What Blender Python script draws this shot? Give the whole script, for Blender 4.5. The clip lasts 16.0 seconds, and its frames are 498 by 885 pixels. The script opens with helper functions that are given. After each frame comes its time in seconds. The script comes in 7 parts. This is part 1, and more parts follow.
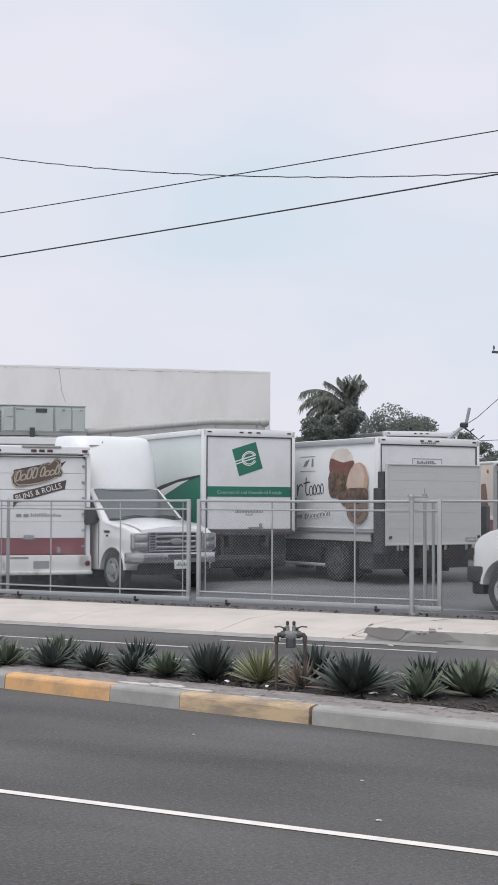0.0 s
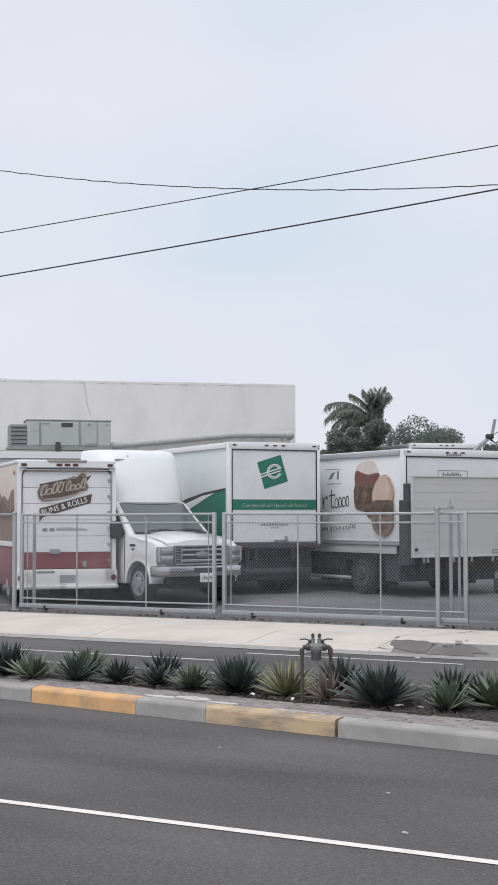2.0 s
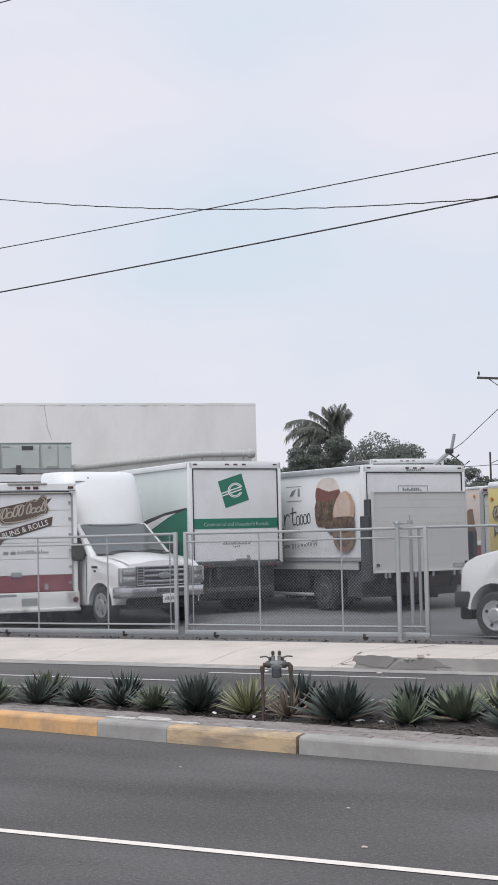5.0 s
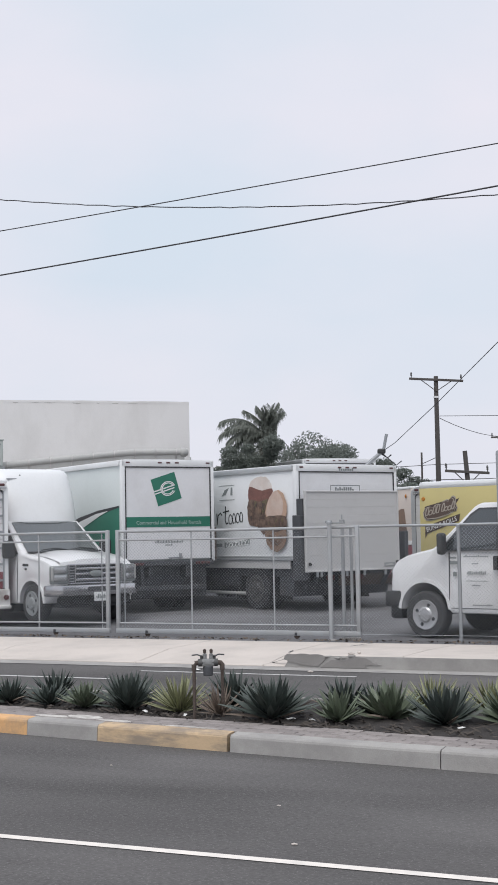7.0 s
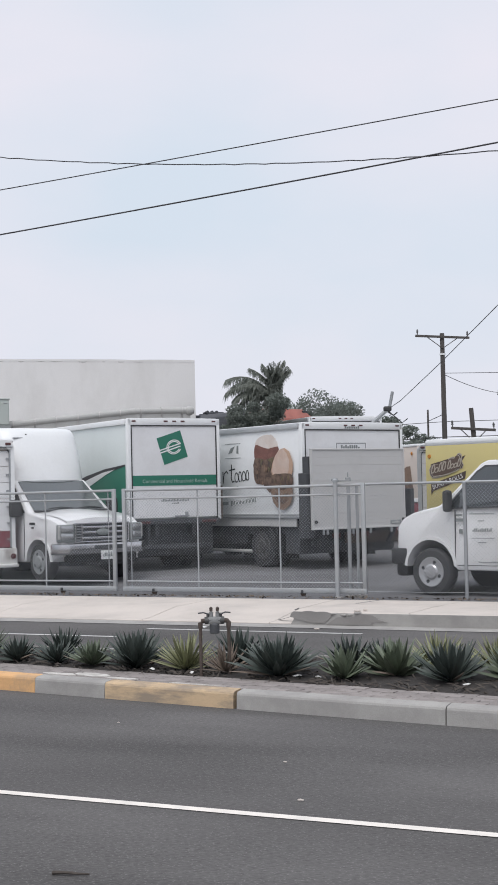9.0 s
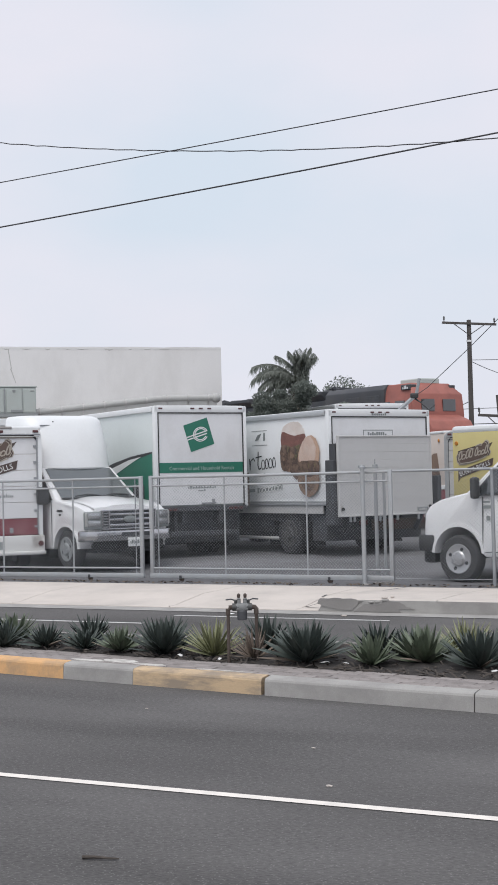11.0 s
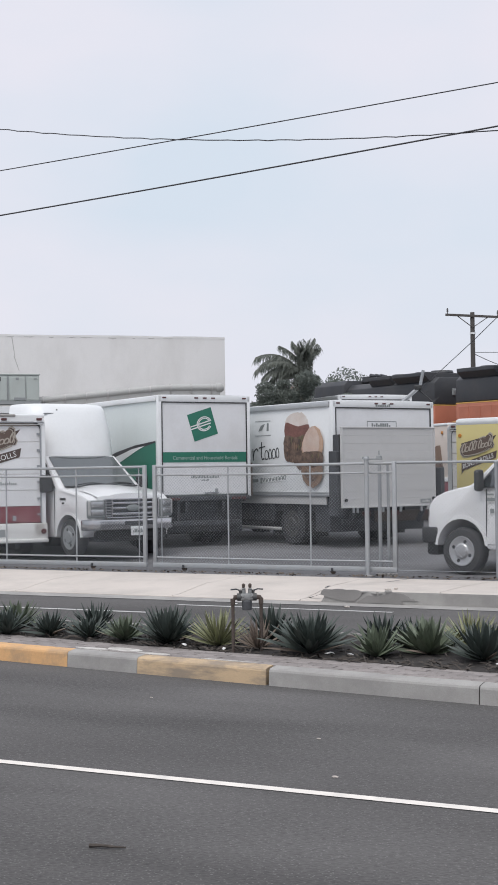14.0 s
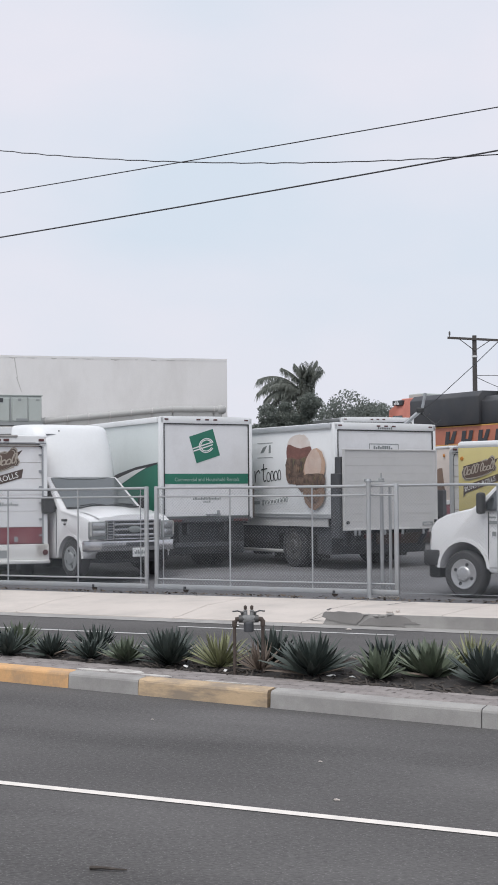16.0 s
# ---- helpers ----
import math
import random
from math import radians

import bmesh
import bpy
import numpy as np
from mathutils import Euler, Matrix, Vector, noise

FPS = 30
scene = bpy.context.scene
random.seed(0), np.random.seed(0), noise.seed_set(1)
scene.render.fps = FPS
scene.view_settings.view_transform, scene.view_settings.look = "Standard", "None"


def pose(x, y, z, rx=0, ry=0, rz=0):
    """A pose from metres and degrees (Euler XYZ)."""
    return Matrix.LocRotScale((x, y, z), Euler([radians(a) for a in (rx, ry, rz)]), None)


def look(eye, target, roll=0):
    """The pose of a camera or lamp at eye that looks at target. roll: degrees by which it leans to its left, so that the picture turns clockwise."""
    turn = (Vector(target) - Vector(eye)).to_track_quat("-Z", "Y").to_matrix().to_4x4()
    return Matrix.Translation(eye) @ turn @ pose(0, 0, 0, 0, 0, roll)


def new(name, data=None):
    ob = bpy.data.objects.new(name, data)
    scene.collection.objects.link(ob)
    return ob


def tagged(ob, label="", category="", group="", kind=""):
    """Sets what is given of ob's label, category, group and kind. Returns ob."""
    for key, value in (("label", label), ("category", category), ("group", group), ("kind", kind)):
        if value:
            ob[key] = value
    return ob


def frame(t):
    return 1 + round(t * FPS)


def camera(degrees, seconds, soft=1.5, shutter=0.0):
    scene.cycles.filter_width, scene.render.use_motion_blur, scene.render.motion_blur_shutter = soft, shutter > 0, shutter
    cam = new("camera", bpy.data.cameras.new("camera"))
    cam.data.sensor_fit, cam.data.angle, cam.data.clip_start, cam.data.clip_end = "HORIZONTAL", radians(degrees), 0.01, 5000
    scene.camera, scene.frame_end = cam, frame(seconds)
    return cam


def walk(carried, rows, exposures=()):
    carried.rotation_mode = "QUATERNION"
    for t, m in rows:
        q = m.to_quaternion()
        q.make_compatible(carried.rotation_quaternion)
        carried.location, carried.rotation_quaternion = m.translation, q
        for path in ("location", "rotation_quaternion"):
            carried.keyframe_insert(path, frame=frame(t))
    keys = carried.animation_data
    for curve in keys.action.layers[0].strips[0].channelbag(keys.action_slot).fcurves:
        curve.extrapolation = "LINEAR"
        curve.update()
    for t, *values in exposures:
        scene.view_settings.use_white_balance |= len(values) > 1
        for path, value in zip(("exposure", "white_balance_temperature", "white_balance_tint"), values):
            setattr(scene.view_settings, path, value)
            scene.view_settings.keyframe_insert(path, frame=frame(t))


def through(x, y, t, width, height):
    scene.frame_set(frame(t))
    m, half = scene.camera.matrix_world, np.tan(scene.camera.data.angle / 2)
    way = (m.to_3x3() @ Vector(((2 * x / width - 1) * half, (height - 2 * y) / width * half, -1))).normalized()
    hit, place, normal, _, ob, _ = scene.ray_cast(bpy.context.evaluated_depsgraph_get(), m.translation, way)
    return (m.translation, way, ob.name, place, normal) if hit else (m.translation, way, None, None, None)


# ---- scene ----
cam = camera(20.01, 16.0, soft=1.7)
walk(cam, [
    (0, look((-0.098, 0.001, 1.868), (-9.6674, 17.5417, 2.7388), 0.197)),
    (0.5, look((-0.114, 0.005, 1.864), (-9.8988, 17.4249, 2.7588), 0.228)),
    (1, look((-0.102, 0.001, 1.861), (-10.0382, 17.3337, 2.7843), 0.217)),
    (1.5, look((-0.089, -0.001, 1.860), (-10.0594, 17.3088, 2.8404), 0.047)),
    (2, look((-0.079, -0.000, 1.860), (-9.9629, 17.3548, 2.9195), -0.139)),
    (2.5, look((-0.067, -0.004, 1.859), (-9.8165, 17.4209, 3.0033), -0.460)),
    (3, look((-0.041, 0.001, 1.859), (-9.7206, 17.4599, 3.0786), -0.769)),
    (5.5, look((-0.001, -0.002, 1.851), (-9.3340, 17.6342, 3.2172), -1.442)),
    (6, look((0.000, -0.005, 1.851), (-9.1534, 17.7204, 3.2709), -1.288)),
    (6.5, look((-0.005, -0.005, 1.845), (-8.8877, 17.8585, 3.2582), -1.195)),
    (7, look((-0.005, -0.005, 1.845), (-8.5773, 18.0191, 3.1343), -1.083)),
    (7.5, look((-0.002, -0.004, 1.850), (-8.3921, 18.1175, 2.9501), -1.073)),
    (8, look((-0.004, 0.001, 1.849), (-8.3820, 18.1385, 2.7684), -1.177)),
    (8.5, look((0.003, 0.002, 1.851), (-8.4971, 18.0883, 2.6352), -1.252)),
    (9, look((-0.000, 0.002, 1.850), (-8.6754, 18.0096, 2.5465), -1.306)),
    (9.5, look((-0.006, 0.001, 1.843), (-8.8542, 17.9264, 2.4788), -1.330)),
    (10, look((-0.018, 0.003, 1.843), (-8.9877, 17.8697, 2.4216), -1.391)),
    (12.5, look((-0.008, 0.000, 1.842), (-9.0293, 17.8438, 2.3177), -1.370)),
    (13, look((-0.010, -0.001, 1.844), (-9.0112, 17.8534, 2.2676), -1.338)),
    (13.5, look((-0.042, 0.003, 1.843), (-9.0447, 17.8576, 2.2300), -1.037)),
    (14, look((-0.066, -0.002, 1.842), (-9.0979, 17.8384, 2.2315), -0.764)),
    (14.5, look((-0.070, -0.005, 1.837), (-9.1449, 17.8120, 2.2863), -0.621)),
    (15, look((-0.079, -0.006, 1.835), (-9.1797, 17.7952, 2.3706), -0.546)),
    (15.5, look((-0.069, -0.006, 1.838), (-9.1942, 17.7804, 2.4590), -0.583)),
    (16, look((-0.073, -0.007, 1.837), (-9.1184, 17.8165, 2.5403), -0.500)),
], exposures=[(0, 0.24), (16, 0.24)])

# ---- world and light: bright overcast ----
SUN_AZ, SUN_EL = radians(172), radians(61)
world = bpy.data.worlds.new("overcast_sky")
scene.world = world
world.use_nodes = True
wn = world.node_tree.nodes
wn.clear()
w_out = wn.new("ShaderNodeOutputWorld")
w_bg = wn.new("ShaderNodeBackground")
w_sky = wn.new("ShaderNodeTexSky")
w_sky.sky_type = "NISHITA"
w_sky.sun_disc = False
w_sky.sun_elevation, w_sky.sun_rotation = SUN_EL, SUN_AZ
w_sky.air_density, w_sky.dust_density, w_sky.ozone_density = 1.0, 6.0, 1.0
w_cloud = wn.new("ShaderNodeMix")
w_cloud.data_type = "RGBA"
w_cloud.inputs["Factor"].default_value = 0.93
w_ramp = wn.new("ShaderNodeValToRGB")
w_co = wn.new("ShaderNodeTexCoord")
w_noise = wn.new("ShaderNodeTexNoise")
w_noise.inputs["Scale"].default_value = 3.5
w_noise.inputs["Detail"].default_value = 5
w_noise.inputs["Roughness"].default_value = 0.45
w_map = wn.new("ShaderNodeMapping")
w_map.inputs["Scale"].default_value = (1, 1, 2.2)
w_ramp.color_ramp.elements[0].position, w_ramp.color_ramp.elements[0].color = 0.32, (6.0, 6.7, 7.6, 1)
w_ramp.color_ramp.elements[1].position, w_ramp.color_ramp.elements[1].color = 0.68, (7.3, 7.15, 7.85, 1)
wl = world.node_tree.links
wl.new(w_co.outputs["Generated"], w_map.inputs["Vector"])
wl.new(w_map.outputs["Vector"], w_noise.inputs["Vector"])
wl.new(w_noise.outputs["Fac"], w_ramp.inputs["Fac"])
wl.new(w_sky.outputs["Color"], w_cloud.inputs["A"])
wl.new(w_ramp.outputs["Color"], w_cloud.inputs["B"])
wl.new(w_cloud.outputs["Result"], w_bg.inputs["Color"])
w_bg.inputs["Strength"].default_value = 0.1
wl.new(w_bg.outputs["Background"], w_out.inputs["Surface"])

sun_data = bpy.data.lights.new("sun", "SUN")
sun_data.energy, sun_data.angle, sun_data.color = 1.5, radians(40), (1.0, 0.98, 0.95)
sun = new("sun", sun_data)
sun.matrix_world = look((0, 0, 68), (-5, 37.3, 0))
sun["kind"] = "structure"

# ---- materials ----
def material(name, base, rough=0.6, metal=0.0, vary=0.12, scale=6.0, fine=90.0, bump=0.15, bump_scale=None, dirt=None, dirt_amount=0.0, spec=0.5, per_object=0.0, coat=0.0, stretch=(1, 1, 1), dirt_scale=2.0, dirt_from=(0.45, 0.75), through=0.0):
    """Two scales of tint variation, a fine relief and patches of dirt."""
    m = bpy.data.materials.new(name)
    m.use_nodes = True
    nt = m.node_tree
    n, l = nt.nodes, nt.links
    bsdf = n["Principled BSDF"]
    co = n.new("ShaderNodeTexCoord")
    mp = n.new("ShaderNodeMapping")
    mp.inputs["Scale"].default_value = stretch
    l.new(co.outputs["Object"], mp.inputs["Vector"])
    big, small = n.new("ShaderNodeTexNoise"), n.new("ShaderNodeTexNoise")
    big.inputs["Scale"].default_value, big.inputs["Detail"].default_value = scale, 6
    small.inputs["Scale"].default_value, small.inputs["Detail"].default_value = fine, 3
    l.new(mp.outputs["Vector"], big.inputs["Vector"])
    l.new(mp.outputs["Vector"], small.inputs["Vector"])
    add = n.new("ShaderNodeMath")
    add.operation = "ADD"
    l.new(big.outputs["Fac"], add.inputs[0])
    l.new(small.outputs["Fac"], add.inputs[1])
    half = n.new("ShaderNodeMapRange")
    half.inputs["From Min"].default_value, half.inputs["From Max"].default_value = 0.6, 1.4
    half.inputs["To Min"].default_value, half.inputs["To Max"].default_value = 1 - vary, 1 + vary
    l.new(add.outputs[0], half.inputs["Value"])
    tint = n.new("ShaderNodeMix")
    tint.data_type, tint.blend_type = "RGBA", "MULTIPLY"
    tint.inputs["Factor"].default_value = 1.0
    tint.inputs["A"].default_value = (*base, 1)
    l.new(half.outputs["Result"], tint.inputs["B"])
    out = tint.outputs["Result"]
    if per_object:
        info = n.new("ShaderNodeObjectInfo")
        rng = n.new("ShaderNodeMapRange")
        rng.inputs["To Min"].default_value, rng.inputs["To Max"].default_value = 1 - per_object, 1 + per_object
        l.new(info.outputs["Random"], rng.inputs["Value"])
        t2 = n.new("ShaderNodeMix")
        t2.data_type, t2.blend_type = "RGBA", "MULTIPLY"
        t2.inputs["Factor"].default_value = 1.0
        l.new(out, t2.inputs["A"])
        l.new(rng.outputs["Result"], t2.inputs["B"])
        out = t2.outputs["Result"]
    if dirt:
        dn = n.new("ShaderNodeTexNoise")
        dn.inputs["Scale"].default_value, dn.inputs["Detail"].default_value, dn.inputs["Roughness"].default_value = dirt_scale, 8, 0.65
        l.new(mp.outputs["Vector"], dn.inputs["Vector"])
        dr = n.new("ShaderNodeMapRange")
        dr.inputs["From Min"].default_value, dr.inputs["From Max"].default_value = dirt_from
        dr.inputs["To Max"].default_value = dirt_amount
        l.new(dn.outputs["Fac"], dr.inputs["Value"])
        dm = n.new("ShaderNodeMix")
        dm.data_type = "RGBA"
        dm.inputs["B"].default_value = (*dirt, 1)
        l.new(dr.outputs["Result"], dm.inputs["Factor"])
        l.new(out, dm.inputs["A"])
        out = dm.outputs["Result"]
    l.new(out, bsdf.inputs["Base Color"])
    bsdf.inputs["Roughness"].default_value = rough
    bsdf.inputs["Metallic"].default_value = metal
    bsdf.inputs["Specular IOR Level"].default_value = spec
    bsdf.inputs["Coat Weight"].default_value = coat
    bsdf.inputs["Coat Roughness"].default_value = 0.15
    if bump:
        bn = n.new("ShaderNodeBump")
        bn.inputs["Strength"].default_value, bn.inputs["Distance"].default_value = bump, 0.01
        if bump_scale:
            b3 = n.new("ShaderNodeTexNoise")
            b3.inputs["Scale"].default_value, b3.inputs["Detail"].default_value = bump_scale, 4
            l.new(mp.outputs["Vector"], b3.inputs["Vector"])
            l.new(b3.outputs["Fac"], bn.inputs["Height"])
        else:
            l.new(small.outputs["Fac"], bn.inputs["Height"])
        l.new(bn.outputs["Normal"], bsdf.inputs["Normal"])
    if through:
        # light that passes through thin leaves
        tr = n.new("ShaderNodeBsdfTranslucent")
        l.new(out, tr.inputs["Color"])
        ms = n.new("ShaderNodeMixShader")
        ms.inputs["Fac"].default_value = through
        l.new(bsdf.outputs["BSDF"], ms.inputs[1])
        l.new(tr.outputs["BSDF"], ms.inputs[2])
        l.new(ms.outputs["Shader"], n["Material Output"].inputs["Surface"])
    return m


def asphalt(name, base, stain, speck=0.35):
    m = material(name, base, rough=0.9, vary=0.55, scale=0.8, fine=75, bump=0.7, bump_scale=100, dirt=stain, dirt_amount=0.65, spec=0.25, dirt_scale=0.35, stretch=(0.35, 1, 1))
    n, l = m.node_tree.nodes, m.node_tree.links
    bsdf = n["Principled BSDF"]
    old = bsdf.inputs["Base Color"].links[0].from_socket
    co = n.new("ShaderNodeTexCoord")
    vor = n.new("ShaderNodeTexVoronoi")
    vor.inputs["Scale"].default_value = 42
    l.new(co.outputs["Object"], vor.inputs["Vector"])
    rng = n.new("ShaderNodeMapRange")
    rng.inputs["From Min"].default_value, rng.inputs["From Max"].default_value = 0.1, 0.28
    rng.inputs["To Min"].default_value, rng.inputs["To Max"].default_value = speck, 0.0
    l.new(vor.outputs["Distance"], rng.inputs["Value"])
    mix = n.new("ShaderNodeMix")
    mix.data_type = "RGBA"
    mix.inputs["B"].default_value = (0.235, 0.23, 0.225, 1)
    l.new(rng.outputs["Result"], mix.inputs["Factor"])
    l.new(old, mix.inputs["A"])
    l.new(mix.outputs["Result"], bsdf.inputs["Base Color"])
    return m


ASPHALT = asphalt("road_asphalt", (0.107, 0.103, 0.102), (0.077, 0.073, 0.073), 0.6)
LOT_ASPHALT = asphalt("lot_asphalt", (0.145, 0.145, 0.152), (0.08, 0.08, 0.083), 0.2)
EARTH = material("dry_earth", (0.2, 0.16, 0.12), 0.95, scale=0.5, fine=25, vary=0.3, bump=0.6)
MULCH = material("dark_mulch", (0.036, 0.032, 0.03), 0.95, scale=6, fine=70, vary=0.5, bump=1.0, bump_scale=60)
CONCRETE = material("pale_concrete", (0.56, 0.51, 0.468), 0.88, scale=1.2, fine=120, vary=0.1, bump=0.3, dirt=(0.33, 0.31, 0.29), dirt_amount=0.5, dirt_scale=1.1)
KERB_CONC = material("kerb_concrete", (0.36, 0.35, 0.335), 0.88, scale=2.5, fine=110, vary=0.14, bump=0.4, dirt=(0.22, 0.21, 0.205), dirt_amount=0.6, dirt_scale=2.6, dirt_from=(0.4, 0.66))
KERB_YELLOW = material("worn_yellow_paint", (0.66, 0.39, 0.185), 0.8, scale=3, fine=60, vary=0.1, bump=0.35, dirt=(0.36, 0.26, 0.17), dirt_amount=0.7, dirt_scale=3.2, dirt_from=(0.46, 0.64))
KERB_TAN = material("faded_yellow_paint", (0.54, 0.4, 0.255), 0.85, scale=3, fine=60, vary=0.1, bump=0.35, dirt=(0.25, 0.21, 0.17), dirt_amount=0.85, dirt_scale=2.6, stretch=(0.8, 1, 3.5), dirt_from=(0.44, 0.6))
ROAD_WHITE = material("road_paint_white", (0.78, 0.735, 0.68), 0.75, scale=8, fine=140, vary=0.1, bump=0.3, dirt=(0.4, 0.4, 0.4), dirt_amount=0.35, dirt_scale=6)
OLD_WHITE = material("worn_road_paint", (0.55, 0.55, 0.54), 0.8, scale=8, fine=140, vary=0.15, bump=0.3, dirt=(0.2, 0.2, 0.2), dirt_amount=0.7, dirt_scale=4)
PAVER = material("grey_brown_brick_paver", (0.26, 0.235, 0.226), 0.9, scale=5, fine=90, vary=0.2, bump=0.5, per_object=0.16, dirt=(0.36, 0.34, 0.32), dirt_amount=0.25, dirt_scale=3)
MORTAR = material("pale_mortar", (0.62, 0.6, 0.57), 0.9, vary=0.2, scale=6, fine=60, bump=0.5, dirt=(0.34, 0.32, 0.3), dirt_amount=0.8, dirt_scale=6, dirt_from=(0.42, 0.62))
PATCH = material("asphalt_patch", (0.25, 0.24, 0.232), 0.92, scale=3, fine=90, vary=0.15, bump=0.5)
GALV = material("galvanised_steel", (0.34, 0.355, 0.37), 0.5, 0.55, vary=0.1, scale=8, fine=60, bump=0.08)
GALV_PAINT = material("silver_painted_steel", (0.37, 0.385, 0.4), 0.55, 0.25, vary=0.08, scale=6, fine=60, bump=0.08, dirt=(0.36, 0.34, 0.32), dirt_amount=0.5, dirt_scale=5)
WIRE = material("chain_link_wire", (0.33, 0.35, 0.37), 0.6, 0.25, vary=0.05, bump=0)
RUST = material("rusty_steel", (0.095, 0.075, 0.065), 0.85, 0.2, vary=0.3, scale=14, fine=80, bump=0.4)
TRUCK_WHITE = material("white_truck_panel", (0.75, 0.765, 0.775), 0.42, vary=0.025, scale=1.5, fine=20, bump=0.02, dirt=(0.6, 0.6, 0.59), dirt_amount=0.4, dirt_scale=0.9, coat=0.15)
# truck white toned down to grey-green: the side's shade is in the colour
SHADED_WHITE = material("shaded_grey_green_white_panel", (0.6, 0.645, 0.64), 0.45, vary=0.03, scale=1.2, fine=20, bump=0.02, dirt=(0.52, 0.55, 0.54), dirt_amount=0.4, dirt_scale=0.8, coat=0.1)
BUMPER_WHITE = material("scuffed_white_bumper", (0.7, 0.7, 0.69), 0.5, vary=0.05, scale=3, fine=30, bump=0.1, dirt=(0.3, 0.27, 0.25), dirt_amount=0.85, dirt_scale=3.5, dirt_from=(0.5, 0.66), stretch=(1, 1, 0.5))
TRUCK_DOOR = material("white_rear_door", (0.73, 0.735, 0.75), 0.5, vary=0.03, scale=1.5, fine=20, bump=0.02, dirt=(0.52, 0.51, 0.5), dirt_amount=0.4, dirt_scale=1.2)
CAR_WHITE = material("white_car_paint", (0.75, 0.755, 0.765), 0.28, vary=0.02, scale=2, fine=30, bump=0, coat=0.6, dirt=(0.64, 0.62, 0.6), dirt_amount=0.25, dirt_scale=1.5)
ALU = material("brushed_aluminium", (0.55, 0.56, 0.57), 0.42, 0.7, vary=0.08, scale=3, fine=70, bump=0.08, stretch=(1, 1, 8))
LIFT_GREY = material("ribbed_liftgate_steel", (0.56, 0.555, 0.55), 0.5, 0.15, vary=0.07, scale=2, fine=60, bump=0.12, dirt=(0.38, 0.38, 0.37), dirt_amount=0.4, dirt_scale=2)
FRAME_BLACK = material("black_chassis", (0.06, 0.064, 0.072), 0.7, vary=0.3, scale=5, fine=60, bump=0.1, dirt=(0.07, 0.065, 0.06), dirt_amount=0.5)
RUBBER = material("tyre_rubber", (0.05, 0.051, 0.055), 0.85, vary=0.2, scale=8, fine=80, bump=0.2, dirt=(0.08, 0.075, 0.07), dirt_amount=0.4)
BLACK_PLASTIC = material("black_plastic", (0.035, 0.036, 0.038), 0.6, vary=0.1, bump=0.05)
GREEN_DECAL = material("green_decal", (0.025, 0.17, 0.115), 0.5, vary=0.05, bump=0)
DARKGREEN_DECAL = material("dark_green_decal", (0.02, 0.055, 0.055), 0.5, vary=0.05, bump=0)
WHITE_DECAL = material("white_decal", (0.75, 0.76, 0.76), 0.5, vary=0.02, bump=0)
PALE_DECAL = material("pale_green_decal", (0.36, 0.46, 0.43), 0.5, vary=0.04, bump=0)
RED_DECAL = material("red_body_band", (0.2, 0.048, 0.062), 0.5, vary=0.08, scale=3, bump=0.02, dirt=(0.42, 0.27, 0.27), dirt_amount=0.45, dirt_scale=2.2)
BROWN_DECAL = material("dark_brown_decal", (0.085, 0.062, 0.055), 0.5, vary=0.1, bump=0)
BADGE_PALE = material("grey_beige_outline_print", (0.4, 0.36, 0.31), 0.5, vary=0.08, bump=0)
BADGE_DARK = material("warm_brown_badge_print", (0.12, 0.085, 0.07), 0.5, vary=0.1, bump=0)
INK = material("black_lettering", (0.03, 0.03, 0.035), 0.5, vary=0.05, bump=0)
GREY_INK = material("grey_lettering", (0.22, 0.24, 0.24), 0.5, vary=0.05, bump=0)
BREAD = material("bread_brown_print", (0.22, 0.15, 0.11), 0.55, vary=0.18, scale=5, fine=30, bump=0, dirt=(0.24, 0.15, 0.1), dirt_amount=0.7, dirt_scale=5)
BREAD_PALE = material("pale_bread_print", (0.7, 0.63, 0.54), 0.55, vary=0.08, scale=4, fine=30, bump=0)
BREAD_FADE = material("washed_pale_bread_print", (0.66, 0.58, 0.53), 0.5, vary=0.07, scale=4, fine=30, bump=0, dirt=(0.74, 0.72, 0.7), dirt_amount=0.8, dirt_scale=3)
BUN_PINK = material("rosy_bun_print", (0.56, 0.42, 0.35), 0.55, vary=0.12, scale=3, fine=30, bump=0, dirt=(0.66, 0.58, 0.52), dirt_amount=0.7, dirt_scale=2.5)
SALAMI = material("red_brown_meat_print", (0.2, 0.09, 0.075), 0.55, vary=0.35, scale=6, fine=40, bump=0, dirt=(0.12, 0.06, 0.05), dirt_amount=0.6, dirt_scale=8)
BREAD_MID = material("light_brown_bread_print", (0.5, 0.34, 0.25), 0.55, vary=0.14, scale=5, fine=30, bump=0)
MEAT = material("dark_filling_print", (0.12, 0.08, 0.065), 0.55, vary=0.7, scale=9, fine=40, bump=0, dirt=(0.27, 0.19, 0.13), dirt_amount=0.6, dirt_scale=9)
LETTUCE = material("green_lettuce_print", (0.14, 0.13, 0.07), 0.55, vary=0.6, scale=12, fine=40, bump=0, dirt=(0.2, 0.11, 0.07), dirt_amount=0.7, dirt_scale=7)
BEIGE_PRINT = material("beige_side_print", (0.6, 0.53, 0.48), 0.55, vary=0.06, scale=2, bump=0)
BLUE_PANEL = material("navy_blue_panel", (0.024, 0.036, 0.085), 0.5, vary=0.06, scale=2, bump=0)
YELLOW_PANEL = material("pale_yellow_panel", (0.58, 0.5, 0.22), 0.45, vary=0.04, scale=1.5, bump=0.02, dirt=(0.5, 0.42, 0.22), dirt_amount=0.3)
ORANGE_BAND = material("orange_yellow_band", (0.68, 0.4, 0.1), 0.5, vary=0.05, bump=0)
